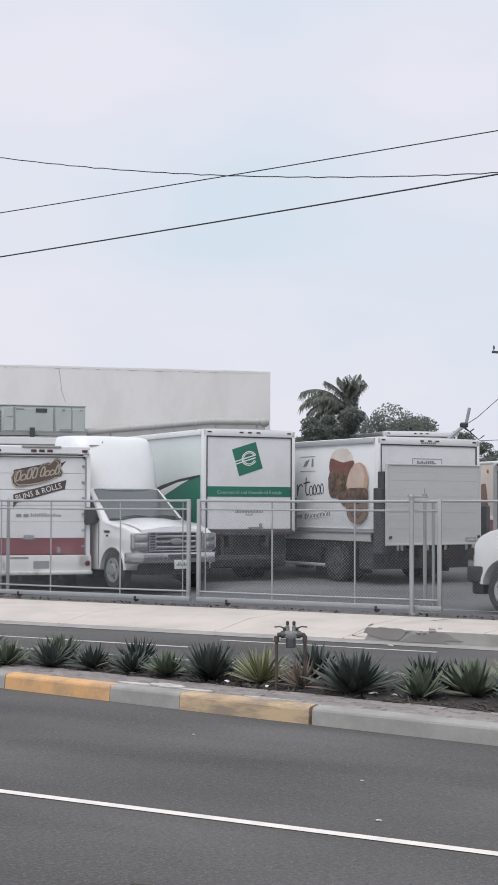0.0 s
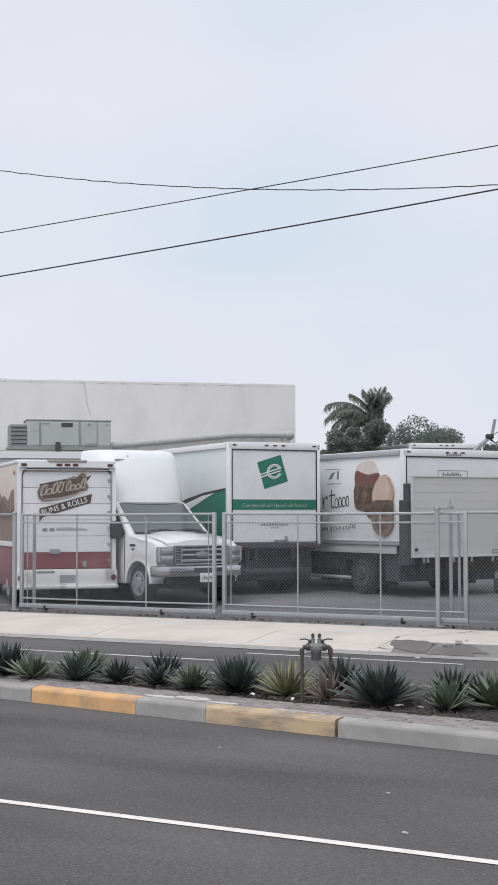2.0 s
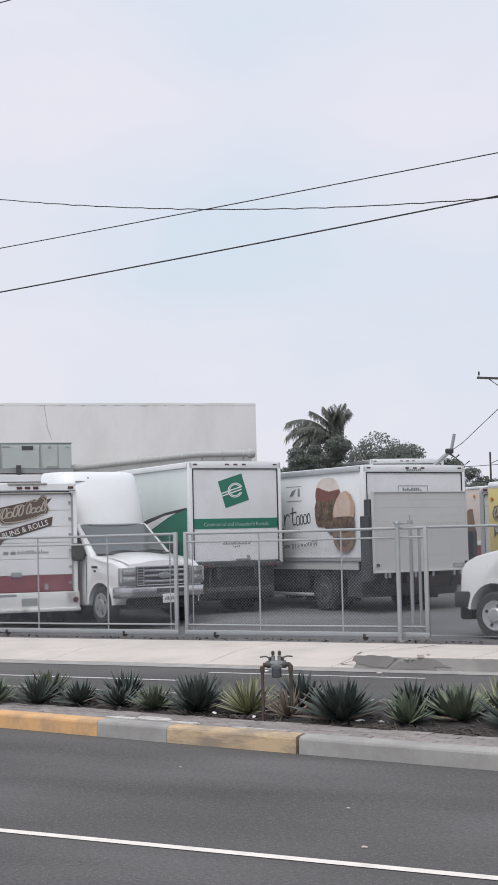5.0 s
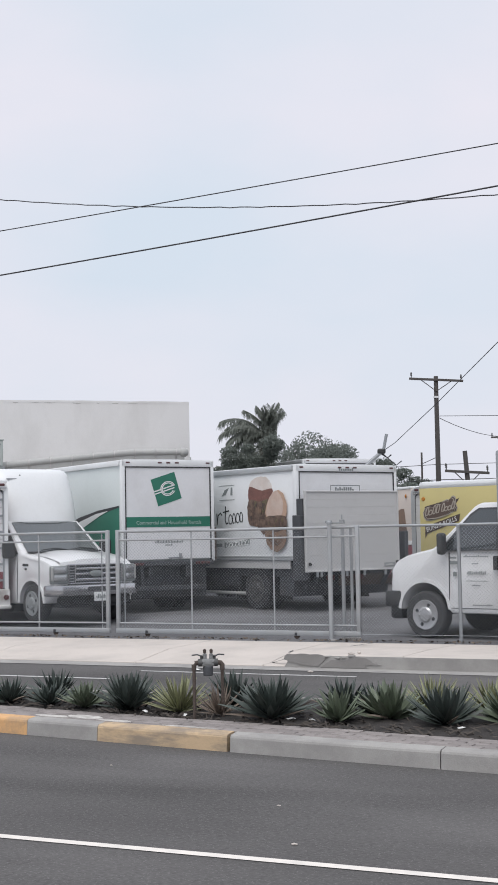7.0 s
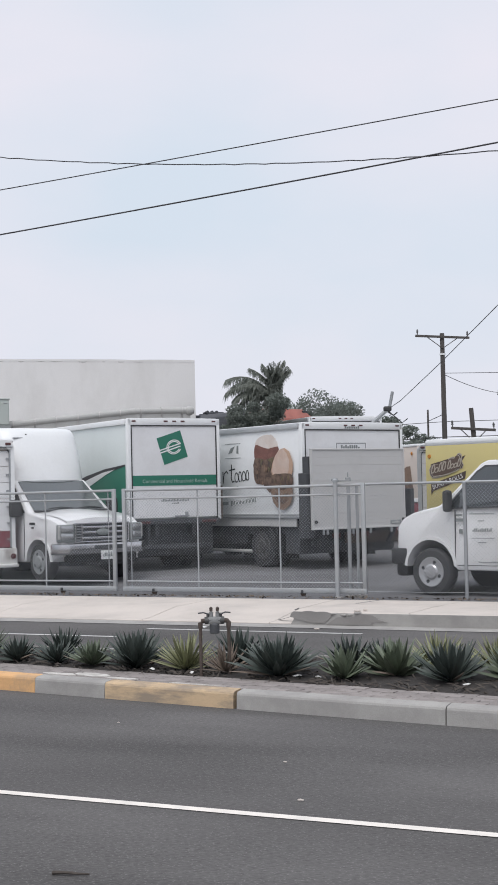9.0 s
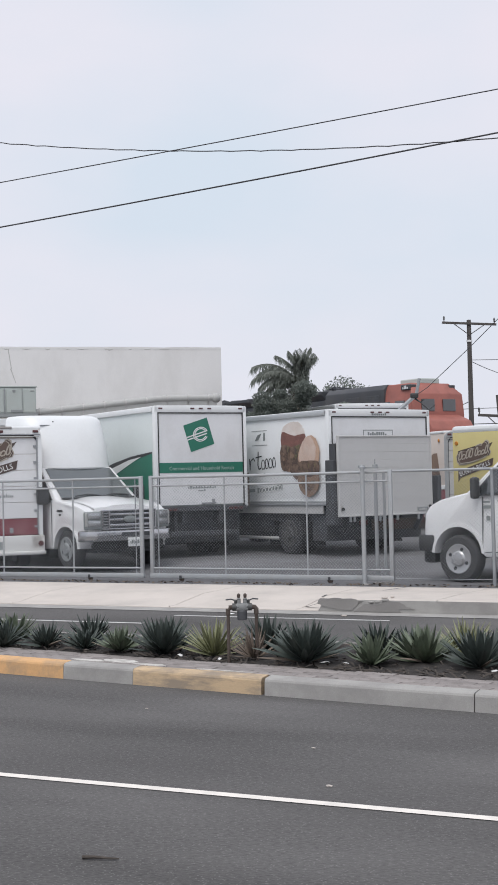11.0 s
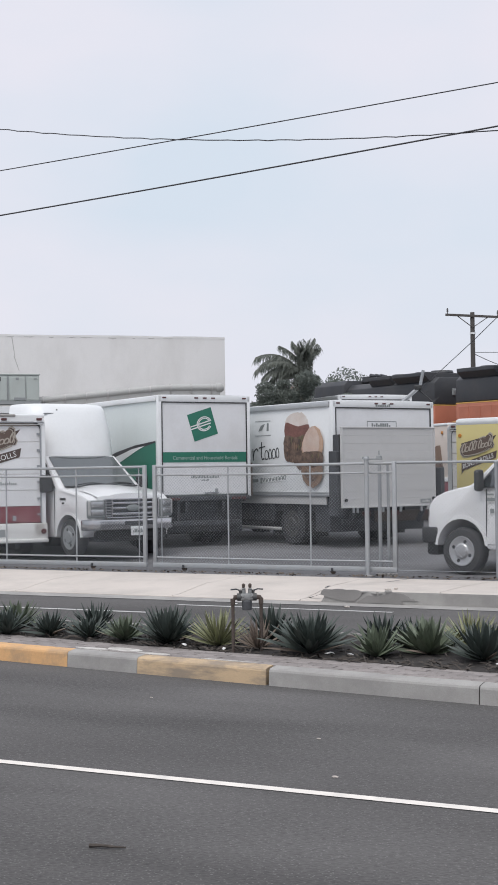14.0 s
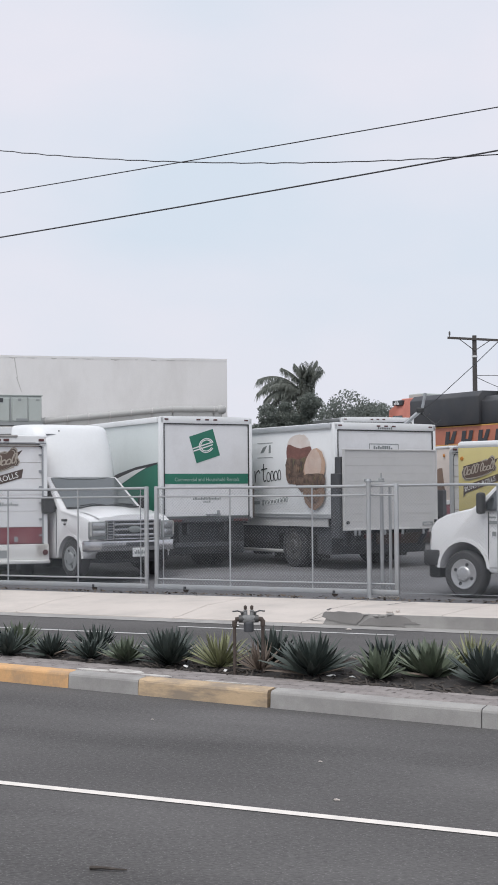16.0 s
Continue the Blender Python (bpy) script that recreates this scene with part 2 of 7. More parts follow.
STUCCO = material("pale_stucco", (0.74, 0.732, 0.728), 0.92, vary=0.035, scale=0.35, fine=40, bump=0.3, dirt=(0.5, 0.49, 0.47), dirt_amount=0.55, dirt_scale=0.5, stretch=(1, 1, 0.5))
STAIN = material("grey_wall_stain", (0.47, 0.46, 0.45), 0.92, vary=0.25, scale=4, bump=0.2)
DUCT = material("grey_duct", (0.42, 0.42, 0.41), 0.7, 0.1, vary=0.12, scale=3, bump=0.15)
AC_GREY = material("grey_green_unit_paint", (0.44, 0.48, 0.46), 0.6, vary=0.06, scale=2, bump=0.05, dirt=(0.33, 0.33, 0.31), dirt_amount=0.4)
AC_DARK = material("dark_grey_grille", (0.27, 0.285, 0.29), 0.7, vary=0.1, bump=0.1)
WOOD_POLE = material("weathered_pole_wood", (0.085, 0.078, 0.074), 0.9, vary=0.3, scale=3, fine=50, bump=0.4, stretch=(1, 1, 0.1))
CABLE = material("black_cable", (0.045, 0.045, 0.05), 0.7, vary=0.1, bump=0)
LOCO_BLACK = material("black_loco_paint", (0.045, 0.048, 0.055), 0.5, vary=0.15, scale=1.5, bump=0.05, dirt=(0.085, 0.08, 0.075), dirt_amount=0.5, dirt_scale=0.8)
LOCO_ORANGE = material("orange_loco_paint", (0.48, 0.17, 0.105), 0.5, vary=0.08, scale=1.5, bump=0.05, dirt=(0.3, 0.1, 0.06), dirt_amount=0.5, dirt_scale=0.9)
LOCO_RED = material("red_orange_cab_paint", (0.55, 0.2, 0.15), 0.5, vary=0.08, scale=1.5, bump=0.05, dirt=(0.28, 0.08, 0.06), dirt_amount=0.4)
LOCO_DULL = material("dull_red_cab_paint", (0.34, 0.12, 0.095), 0.6, vary=0.12, scale=1.5, bump=0.05, dirt=(0.17, 0.07, 0.06), dirt_amount=0.5)
LOCO_STRIPE = material("yellow_stripe", (0.62, 0.36, 0.1), 0.5, vary=0.05, bump=0)
# both leaf colours are paled and greyed to carry the haze of distance
LEAF_DARK = material("dark_tree_leaf", (0.21, 0.235, 0.21), 0.8, through=0.55, vary=0.2, scale=2, fine=20, bump=0.1)
PALM_LEAF = material("palm_frond_green", (0.26, 0.28, 0.25), 0.75, through=0.55, vary=0.3, scale=2, fine=20, bump=0.1)
BARK = material("grey_bark", (0.13, 0.105, 0.085), 0.95, vary=0.3, scale=6, fine=40, bump=0.6)
DARK_BARK = material("dark_bark_chips", (0.075, 0.064, 0.056), 0.95, vary=0.4, scale=8, fine=40, bump=0.6)
AGAVE = [
    material("blue_green_agave", (0.062, 0.078, 0.07), 0.55, vary=0.2, scale=5, fine=40, bump=0.1, per_object=0.25, dirt=(0.13, 0.15, 0.11), dirt_amount=0.25),
    material("mid_green_agave", (0.115, 0.14, 0.098), 0.55, vary=0.2, scale=5, fine=40, bump=0.1, per_object=0.25, dirt=(0.2, 0.23, 0.13), dirt_amount=0.3),
    material("yellow_green_agave", (0.23, 0.24, 0.135), 0.6, vary=0.25, scale=5, fine=40, bump=0.1, per_object=0.25, dirt=(0.3, 0.29, 0.15), dirt_amount=0.4),
    material("dry_brown_agave", (0.2, 0.16, 0.13), 0.8, vary=0.3, scale=5, fine=40, bump=0.2, per_object=0.25),
]
LITTER = material("white_litter", (0.75, 0.75, 0.74), 0.7, vary=0.05, bump=0)
CHROME = material("chrome", (0.55, 0.55, 0.56), 0.22, 1.0, vary=0.05, bump=0)
BRIGHT_RIM = material("bright_steel_wheel", (0.55, 0.55, 0.56), 0.32, 0.6, vary=0.08, scale=8, bump=0.03)
HUB = material("dull_steel_wheel", (0.5, 0.5, 0.49), 0.45, 0.6, vary=0.15, scale=8, bump=0.05)
AMBER = material("amber_lens", (0.5, 0.2, 0.03), 0.3, vary=0.05, bump=0)
RED_LENS = material("red_lens", (0.09, 0.032, 0.033), 0.3, vary=0.05, bump=0)
LAMP_GLASS = material("headlight_lens", (0.42, 0.43, 0.44), 0.12, 0.6, vary=0.4, scale=30, bump=0.1)
GLASS = material("dark_window_glass", (0.03, 0.036, 0.04), 0.06, vary=0.05, bump=0, spec=0.9, coat=1.0)
SCREEN_GLASS = material("grey_windscreen", (0.05, 0.06, 0.062), 0.12, vary=0.05, bump=0, spec=0.9, coat=1.0)
BRASS = material("weathered_valve_metal", (0.1, 0.1, 0.1), 0.6, 0.4, vary=0.3, scale=20, bump=0.2)
VALVE_GREY = material("grey_valve_body", (0.26, 0.265, 0.265), 0.6, 0.3, vary=0.2, scale=20, bump=0.2)


# ---- builders ----
def box(bm, c, size, rz=0.0, bevel=0.0, m=None):
    """A box about c; rounded by bevel."""
    t = bmesh.new()
    bmesh.ops.create_cube(t, size=1, matrix=Matrix.Diagonal((*size, 1)))
    if bevel:
        bmesh.ops.bevel(t, geom=t.edges[:], offset=bevel, segments=2, affect="EDGES", profile=0.5)
    bmesh.ops.transform(t, matrix=Matrix.Translation(c) @ Matrix.Rotation(rz, 4, "Z"), verts=t.verts)
    if m is not None:
        bmesh.ops.transform(t, matrix=m, verts=t.verts)
    merge(bm, t)
    return bm


def merge(bm, t):
    me = bpy.data.meshes.new("temp")
    t.to_mesh(me)
    t.free()
    bm.from_mesh(me)
    bpy.data.meshes.remove(me)


def prism(bm, outline, axis, a, b, bevel=0.0):
    """An outline in the plane across axis ('x': (y, z), 'y': (x, z), 'z': (x, y)), drawn out from a to b."""
    def at(p, s):
        return {"x": (s, p[0], p[1]), "y": (p[0], s, p[1]), "z": (p[0], p[1], s)}[axis]
    t = bmesh.new()
    va, vb = [t.verts.new(at(p, a)) for p in outline], [t.verts.new(at(p, b)) for p in outline]
    t.faces.new(va), t.faces.new(vb[::-1])
    for i in range(len(outline)):
        j = (i + 1) % len(outline)
        t.faces.new((va[i], vb[i], vb[j], va[j]))
    bmesh.ops.recalc_face_normals(t, faces=t.faces[:])
    if bevel:
        bmesh.ops.bevel(t, geom=t.edges[:], offset=bevel, segments=2, affect="EDGES", profile=0.5)
    merge(bm, t)
    return bm


def tube(bm, pts, r, sides=8, r_end=None):
    """A round bar along a line of points, with closed ends."""
    pts = [Vector(p) for p in pts]
    rings = []
    for i, p in enumerate(pts):
        d = (pts[min(i + 1, len(pts) - 1)] - pts[max(i - 1, 0)]).normalized()
        u = d.cross(Vector((0, 0, 1)) if abs(d.z) < 0.9 else Vector((1, 0, 0))).normalized()
        v = d.cross(u)
        rr = r if r_end is None else r + (r_end - r) * i / (len(pts) - 1)
        rings.append([bm.verts.new(p + rr * (math.cos(2 * math.pi * k / sides) * u + math.sin(2 * math.pi * k / sides) * v)) for k in range(sides)])
    for a, b in zip(rings, rings[1:]):
        for k in range(sides):
            bm.faces.new((a[k], b[k], b[(k + 1) % sides], a[(k + 1) % sides]))
    bm.faces.new(rings[0]), bm.faces.new(rings[-1][::-1])
    return bm


def lathe(bm, profile, centre=(0, 0, 0), axis="z", sides=24):
    """A profile of (radius, along) turned round an axis; ends closed."""
    rings = []
    for r, s in profile:
        ring = []
        for k in range(sides):
            a = 2 * math.pi * k / sides
            p = (r * math.cos(a), r * math.sin(a), s)
            p = {"z": p, "y": (p[0], p[2], p[1]), "x": (p[2], p[0], p[1])}[axis]
            ring.append(bm.verts.new(Vector(centre) + Vector(p)))
        rings.append(ring)
    for a, b in zip(rings, rings[1:]):
        for k in range(sides):
            bm.faces.new((a[k], a[(k + 1) % sides], b[(k + 1) % sides], b[k]))
    bm.faces.new(rings[0]), bm.faces.new(rings[-1])
    return bm


def finish(name, bm, mat, smooth=False):
    bmesh.ops.recalc_face_normals(bm, faces=bm.faces[:])
    me = bpy.data.meshes.new(name)
    bm.to_mesh(me)
    bm.free()
    me.materials.append(mat)
    if smooth:
        for p in me.polygons:
            p.use_smooth = True
        me.set_sharp_from_angle(angle=radians(38))
    return me


def part(name, bm, mat, parent, label="", smooth=False, m=None):
    ob = new(name, finish(name, bm, mat, smooth))
    ob.parent = parent
    if m is not None:
        ob.matrix_basis = m
    if label:
        tagged(ob, label)
    return ob


def thing(name, m, label, category, group="", kind=""):
    ob = new(name)
    ob.empty_display_size = 0.2
    ob.matrix_basis = m
    return tagged(ob, label, category, group, kind)


def setting(name, bm, mat, label, category, smooth=False):
    return tagged(new(name, finish(name, bm, mat, smooth)), label, category, "", "structure")


def sheet_strip(bm, xs, edges):
    """A surface with rows of points across a strip; edges: functions of x that give (y, z)."""
    rows = [[bm.verts.new((x, *e(x))) for e in edges] for x in xs]
    for a, b in zip(rows, rows[1:]):
        for k in range(len(edges) - 1):
            bm.faces.new((a[k], b[k], b[k + 1], a[k + 1]))
    return bm


def flat(bm, pts, y=0.0):
    """A thin flat outline in the plane y, 3 mm deep, from (x, z) points."""
    return prism(bm, pts, "y", y, y - 0.003)


def bars(bm, x, z, w, h, n, y, gap=0.35, seed=1):
    """Lettering that cannot be read: n upright strokes of about the size of characters."""
    rnd = random.Random(seed)
    step = w / n
    for i in range(n):
        hh = h * rnd.choice((0.6, 0.7, 1.0))
        cw = step * (1 - gap)
        flat(bm, [(x + i * step, z), (x + i * step + cw, z), (x + i * step + cw, z + hh), (x + i * step, z + hh)], y)
    return bm


def ribbon(bm, pts, wd, y):
    """A brush stroke of even width along (x, z) points, 2 mm deep."""
    n = len(pts)
    front, back = [], []
    for i, p in enumerate(pts):
        a, b = pts[max(i - 1, 0)], pts[min(i + 1, n - 1)]
        d = Vector((b[0] - a[0], b[1] - a[1]))
        d = d.normalized() if d.length > 1e-6 else Vector((1, 0))
        o = Vector((-d.y, d.x)) * wd
        front.append([bm.verts.new((p[0] + k * o.x, y - 0.002, p[1] + k * o.y)) for k in (1, -1)])
        back.append([bm.verts.new((p[0] + k * o.x, y, p[1] + k * o.y)) for k in (1, -1)])
    for i in range(n - 1):
        f, g, h, k = front[i], front[i + 1], back[i], back[i + 1]
        bm.faces.new((f[0], f[1], g[1], g[0])), bm.faces.new((h[0], k[0], k[1], h[1]))
        bm.faces.new((f[0], g[0], k[0], h[0])), bm.faces.new((f[1], h[1], k[1], g[1]))
    return bm


def flourish(bm, x, z, w, h, heights, slope, wd, y, lean=0.25):
    """A running hand-drawn line of loops, each with its own height; it spells nothing."""
    step = w / len(heights)
    for k, hh in enumerate(heights):
        x0, z0 = x + k * step, z + slope * k * step
        top = h * hh
        pts = []
        for i in range(17):
            a = -0.6 + (2 * math.pi + 0.5) * i / 16
            lx = step * (0.5 - 0.4 * math.sin(a) * (1 if hh < 0.98 else 0.75) + 0.3 * (i / 16 - 0.5))
            lz = top * 0.5 * (1 - math.cos(a))
            pts.append((x0 + lx + lean * lz, z0 + lz + slope * lx))
        ribbon(bm, pts, wd, y - 0.0022 * (k % 2))
    return bm


def script_badge(parent, cx, cz, K, y):
    """Brown field, outlined script badge, flourish and slanting ribbon with white capitals; K is its width."""
    def q(u, v):
        return (cx + K * u, cz + K * v)
    bm = bmesh.new()
    flat(bm, [q(0.02, 0.16), q(0.55, 0.27), q(0.95, 0.31), q(1.02, 0.34), q(0.93, 0.22), q(0.9, 0.05), q(0.02, -0.1)], y)
    part("logo_field", bm, BROWN_DECAL, parent, "dark brown logo field")
    edge = [(-0.01, -0.1), (-0.03, 0.02), (0.02, 0.12), (0.16, 0.16), (0.26, 0.14), (0.34, 0.2), (0.42, 0.22), (0.5, 0.2), (0.55, 0.28), (0.68, 0.32), (0.76, 0.3), (0.8, 0.38), (0.86, 0.4), (0.92, 0.36), (0.93, 0.2), (0.97, 0.12), (0.93, 0.04), (0.82, 0.03), (0.72, -0.03), (0.55, -0.09), (0.4, -0.13), (0.2, -0.17), (0.06, -0.17)]
    mid = (0.46, 0.09)
    for f, mat, d in ((1.0, BADGE_PALE, 0.004), (0.955, BROWN_DECAL, 0.008), (0.9, BADGE_PALE, 0.012), (0.865, BADGE_DARK, 0.016)):
        bm = bmesh.new()
        flat(bm, [q(mid[0] + (u - mid[0]) * f, mid[1] + (v - mid[1]) * (f if f > 0.97 else f - 0.06)) for u, v in edge], y - d)
        part("logo_badge", bm, mat, parent, "brown script badge with pale outlines" if f == 1.0 else "")
    bm = bmesh.new()
    flourish(bm, *q(0.03, -0.06), K * 0.42, K * 0.2, (1.0, 0.55, 1.0, 1.0), 0.18, K * 0.013, y - 0.021)
    flourish(bm, *q(0.5, 0.03), K * 0.38, K * 0.19, (1.0, 0.5, 0.5, 1.0), 0.17, K * 0.013, y - 0.021)
    ribbon(bm, [q(0.1 + 0.075 * i, -0.125 + 0.0009 * i * i * 1.6) for i in range(11)], K * 0.011, y - 0.021)
    tagged(part("logo_strokes", bm, BADGE_PALE, parent, "pale hand-drawn strokes"), kind="stuff")
    bm = bmesh.new()
    flat(bm, [q(0.02, -0.48), q(1.0, -0.19), q(1.03, -0.02), q(0.02, -0.3)], y - 0.003)
    flat(bm, [q(0.02, -0.56), q(0.1, -0.44), q(0.02, -0.4)], y - 0.006)
    part("logo_ribbon", bm, BROWN_DECAL, parent, "dark slanting ribbon with white capitals")
    lettering("ribbon_wording", "BUNS & ROLLS", K * 0.15, WHITE_DECAL, parent, Matrix.Translation((cx + K * 0.07, y - 0.01, cz - K * 0.425)) @ Matrix.Rotation(radians(-16), 4, "Y"), width=K * 0.9)


def lettering(name, text, size, mat, parent, m, shear=0.0, width=None):
    """Real words in the built-in font, turned into a mesh; lies in the x-z plane of m."""
    cu = bpy.data.curves.new(name, "FONT")
    cu.body, cu.size, cu.shear, cu.extrude, cu.resolution_u = text, size, shear, 0.001, 2
    tmp = new(name + "_tmp", cu)
    dg = bpy.context.evaluated_depsgraph_get()
    me = bpy.data.meshes.new_from_object(tmp.evaluated_get(dg))
    bpy.data.objects.remove(tmp)
    if width:
        xs = [v.co.x for v in me.vertices]
        k = width / (max(xs) - min(xs))
        for v in me.vertices:
            v.co.x *= k
    me.materials.clear()
    me.materials.append(mat)
    ob = new(name, me)
    ob.parent = parent
    ob.matrix_basis = m @ Matrix.Rotation(radians(90), 4, "X")
    return ob


# ---- ground, road, median, pavement ----
LOT_Z = 0.15
FENCE_Y = 20.8


def yard_z(y):
    """The yard rises gently away from the fence."""
    return LOT_Z + 0.018 * min(max(y - FENCE_Y, 0), 17)


def kerb_y(x):
    """The line of the median's kerb, which bends away towards the west."""
    u = -(x + 2.8)
    u = min(max(u, -12), 12)
    return 10.5 + 0.12 * u + 0.0035 * u * u + (0.2 * (-(x + 2.8) - 12) if -(x + 2.8) > 12 else 0) * 0.5


def far_kerb_y(x):
    return max(13.55, kerb_y(x) + 2.0)


def build_ground():
    bm = bmesh.new()
    bmesh.ops.create_grid(bm, x_segments=8, y_segments=8, size=1500, matrix=Matrix.Translation((0, 0, -0.06)))
    setting("ground", bm, EARTH, "bare brown earth reaching to the horizon", "ground")
    bm = bmesh.new()
    xs = np.linspace(-140, 140, 141)
    sheet_strip(bm, xs, [lambda x: (2.4, 0.0), lambda x: (7.0, 0.0), lambda x: (12.5, 0.0), lambda x: (15.5, 0.0), lambda x: (17.9, 0.0)])
    setting("road", bm, ASPHALT, "dark grey worn asphalt road with faint patches", "road")
    bm = bmesh.new()
    sheet_strip(bm, xs, [lambda x: (7.3, 0.005), lambda x: (7.388, 0.005)])
    setting("lane_line", bm, ROAD_WHITE, "solid white painted lane line on asphalt", "road marking")
    bm = bmesh.new()
    for a, b in ((-40, -9.62), (-3.6, 30)):
        sheet_strip(bm, np.linspace(a, b, 10), [lambda x: (15.8, 0.005), lambda x: (15.9, 0.005)])
    sheet_strip(bm, np.linspace(-9.75, -6.6, 10), [lambda x: (16.85, 0.005), lambda x: (16.94, 0.005)])
    setting("far_lane_line", bm, OLD_WHITE, "worn white lane line on the far carriageway", "road marking")
    # the lot
    bm = bmesh.new()
    sheet_strip(bm, xs, [lambda x: (20.3, 0.0), lambda x: (20.3, LOT_Z), lambda x: (FENCE_Y, LOT_Z), lambda x: (21.5, 0.105), lambda x: (23.2, 0.105), lambda x: (24.6, yard_z(24.6)), lambda x: (29, yard_z(29)), lambda x: (37.8, yard_z(37.8)), lambda x: (120, yard_z(120))])
    setting("lot_floor", bm, LOT_ASPHALT, "grey asphalt truck yard behind the fence", "yard")
    # near pavement under the camera
    bm = bmesh.new()
    sheet_strip(bm, xs, [lambda x: (-4, 0.15), lambda x: (2.3, 0.15), lambda x: (2.4, 0.0)])
    setting("near_pavement", bm, CONCRETE, "pale concrete pavement beside the road", "pavement")


def build_far_pavement():
    # slabs with joints; west of x = -8 they dip to the gutter as a driveway apron
    walk_ = new("pavement")
    tagged(walk_, "pale concrete pavement with a driveway apron and joints", "pavement", "", "structure")

    def front(x):
        k = min(max((x + 8.0) / 0.14, 0), 1)
        return 0.03 + (0.185 - 0.03) * k
    cuts = [-60, -40, -28, -22, -19, -16.2, -13.2, -10.4, -8.35, -8.02, -7.84, -6.3, -4.2, -2.1, 0, 3, 8, 20, 60]
    for a, b in zip(cuts, cuts[1:]):
        gap = 0.0005 if a == -8.02 else 0.006
        a, b = a + (0.0005 if a == -7.84 else gap), b - (0.0005 if b == -8.02 else gap)
        bm = bmesh.new()
        n = 8
        rows = []
        for i in range(n + 1):
            x = a + (b - a) * i / n
            f = front(x)
            rows.append([bm.verts.new(p) for p in ((x, 17.86, -0.05), (x, 17.86, f - 0.012), (x, 17.885, f), (x, 18.05, f), (x, 18.9, max(f, 0.13)), (x, 20.29, 0.152), (x, 20.29, -0.05))])
        for r, s in zip(rows, rows[1:]):
            for k in range(6):
                bm.faces.new((r[k], s[k], s[k + 1], r[k + 1]))
        bm.faces.new(rows[0]), bm.faces.new(rows[-1])
        part("slab", bm, CONCRETE, walk_)
    bm = bmesh.new()
    sheet_strip(bm, np.linspace(-60, 60, 61), [lambda x: (17.45, 0.006), lambda x: (17.88, 0.01)])
    part("gutter", bm, KERB_CONC, walk_, "grey concrete gutter strip")
    # the broken ramp edge: a grey filled patch against the kerb and the cracks beside it
    rnd = random.Random(4)
    # strip over the slab fronts in the darker kerb concrete
    bm = bmesh.new()
    prism(bm, [(-8.02, 0.0), (-7.96, 0.1), (-7.86, 0.172), (60, 0.172), (60, 0.0)], "y", 17.835, 17.87)
    part("kerb_face", bm, KERB_CONC, walk_, "grey kerb face, darker than the slabs")
    for pts in ([(-8.02, 0.12), (-7.98, 0.19), (-7.7, 0.192), (-7.45, 0.186), (-7.4, 0.15), (-7.44, 0.09), (-7.52, 0.03), (-7.75, 0.045), (-7.93, 0.08)],
                [(-7.47, 0.016), (-7.38, 0.08), (-7.3, 0.125), (-7.12, 0.118), (-7.05, 0.15), (-6.97, 0.168), (-6.8, 0.152), (-6.72, 0.1), (-6.6, 0.062), (-6.84, 0.055), (-6.8, 0.014)]):
        bm = bmesh.new()
        fine = []
        for p, q in zip(pts, pts[1:] + pts[:1]):
            for k in range(4):
                fine.append((p[0] + (q[0] - p[0]) * k / 4 + rnd.uniform(-0.008, 0.008), p[1] + (q[1] - p[1]) * k / 4 + rnd.uniform(-0.006, 0.006)))
        prism(bm, fine, "y", 17.824, 17.84)
        part("patch", bm, PATCH, walk_, "dark grey filler on the broken kerb")
    for x, z, w in ((-7.36, 0.165, 0.1), (-7.24, 0.15, 0.12), (-7.12, 0.155, 0.09), (-7.02, 0.178, 0.1)):
        bm = bmesh.new()
        box(bm, (x, 17.835, z), (w, 0.03, 0.025 + 0.2 * (x + 7.36) * 0.1), rnd.uniform(-0.5, 0.5), 0.011)
        part("broken_edge", bm, KERB_CONC, walk_, "chipped grey concrete")
    bm = bmesh.new()
    for pts in ([(-8.35, 18.9), (-8.5, 18.5), (-8.3, 18.1), (-7.9, 17.95)], [(-7.4, 19.9), (-7.9, 19.0), (-8.1, 18.6)], [(-10.2, 18.3), (-9.5, 18.45), (-8.9, 18.4)]):
        for p, q in zip(pts, pts[1:]):
            z = 0.156
            d = (Vector(q) - Vector(p)).normalized() * 0.018
            zz = lambda s: max(front(s[0]), 0.13 if s[1] > 18.8 else front(s[0])) + 0.012
            vs = [bm.verts.new((p[0] + d.y, p[1] - d.x, zz(p))), bm.verts.new((q[0] + d.y, q[1] - d.x, zz(q))), bm.verts.new((q[0] - d.y, q[1] + d.x, zz(q))), bm.verts.new((p[0] - d.y, p[1] + d.x, zz(p)))]
            bm.faces.new(vs)
    part("crack", bm, FRAME_BLACK, walk_, "dark cracks in the concrete")
    bm = bmesh.new()
    for i in range(3):
        box(bm, (-7.15 + rnd.uniform(-0.3, 0.3), 17.98 + rnd.uniform(-0.1, 0.1), 0.205), (rnd.uniform(0.04, 0.1), rnd.uniform(0.04, 0.07), 0.03), rnd.uniform(0, 3), 0.012)
    part("rubble", bm, CONCRETE, walk_, "broken concrete lumps")


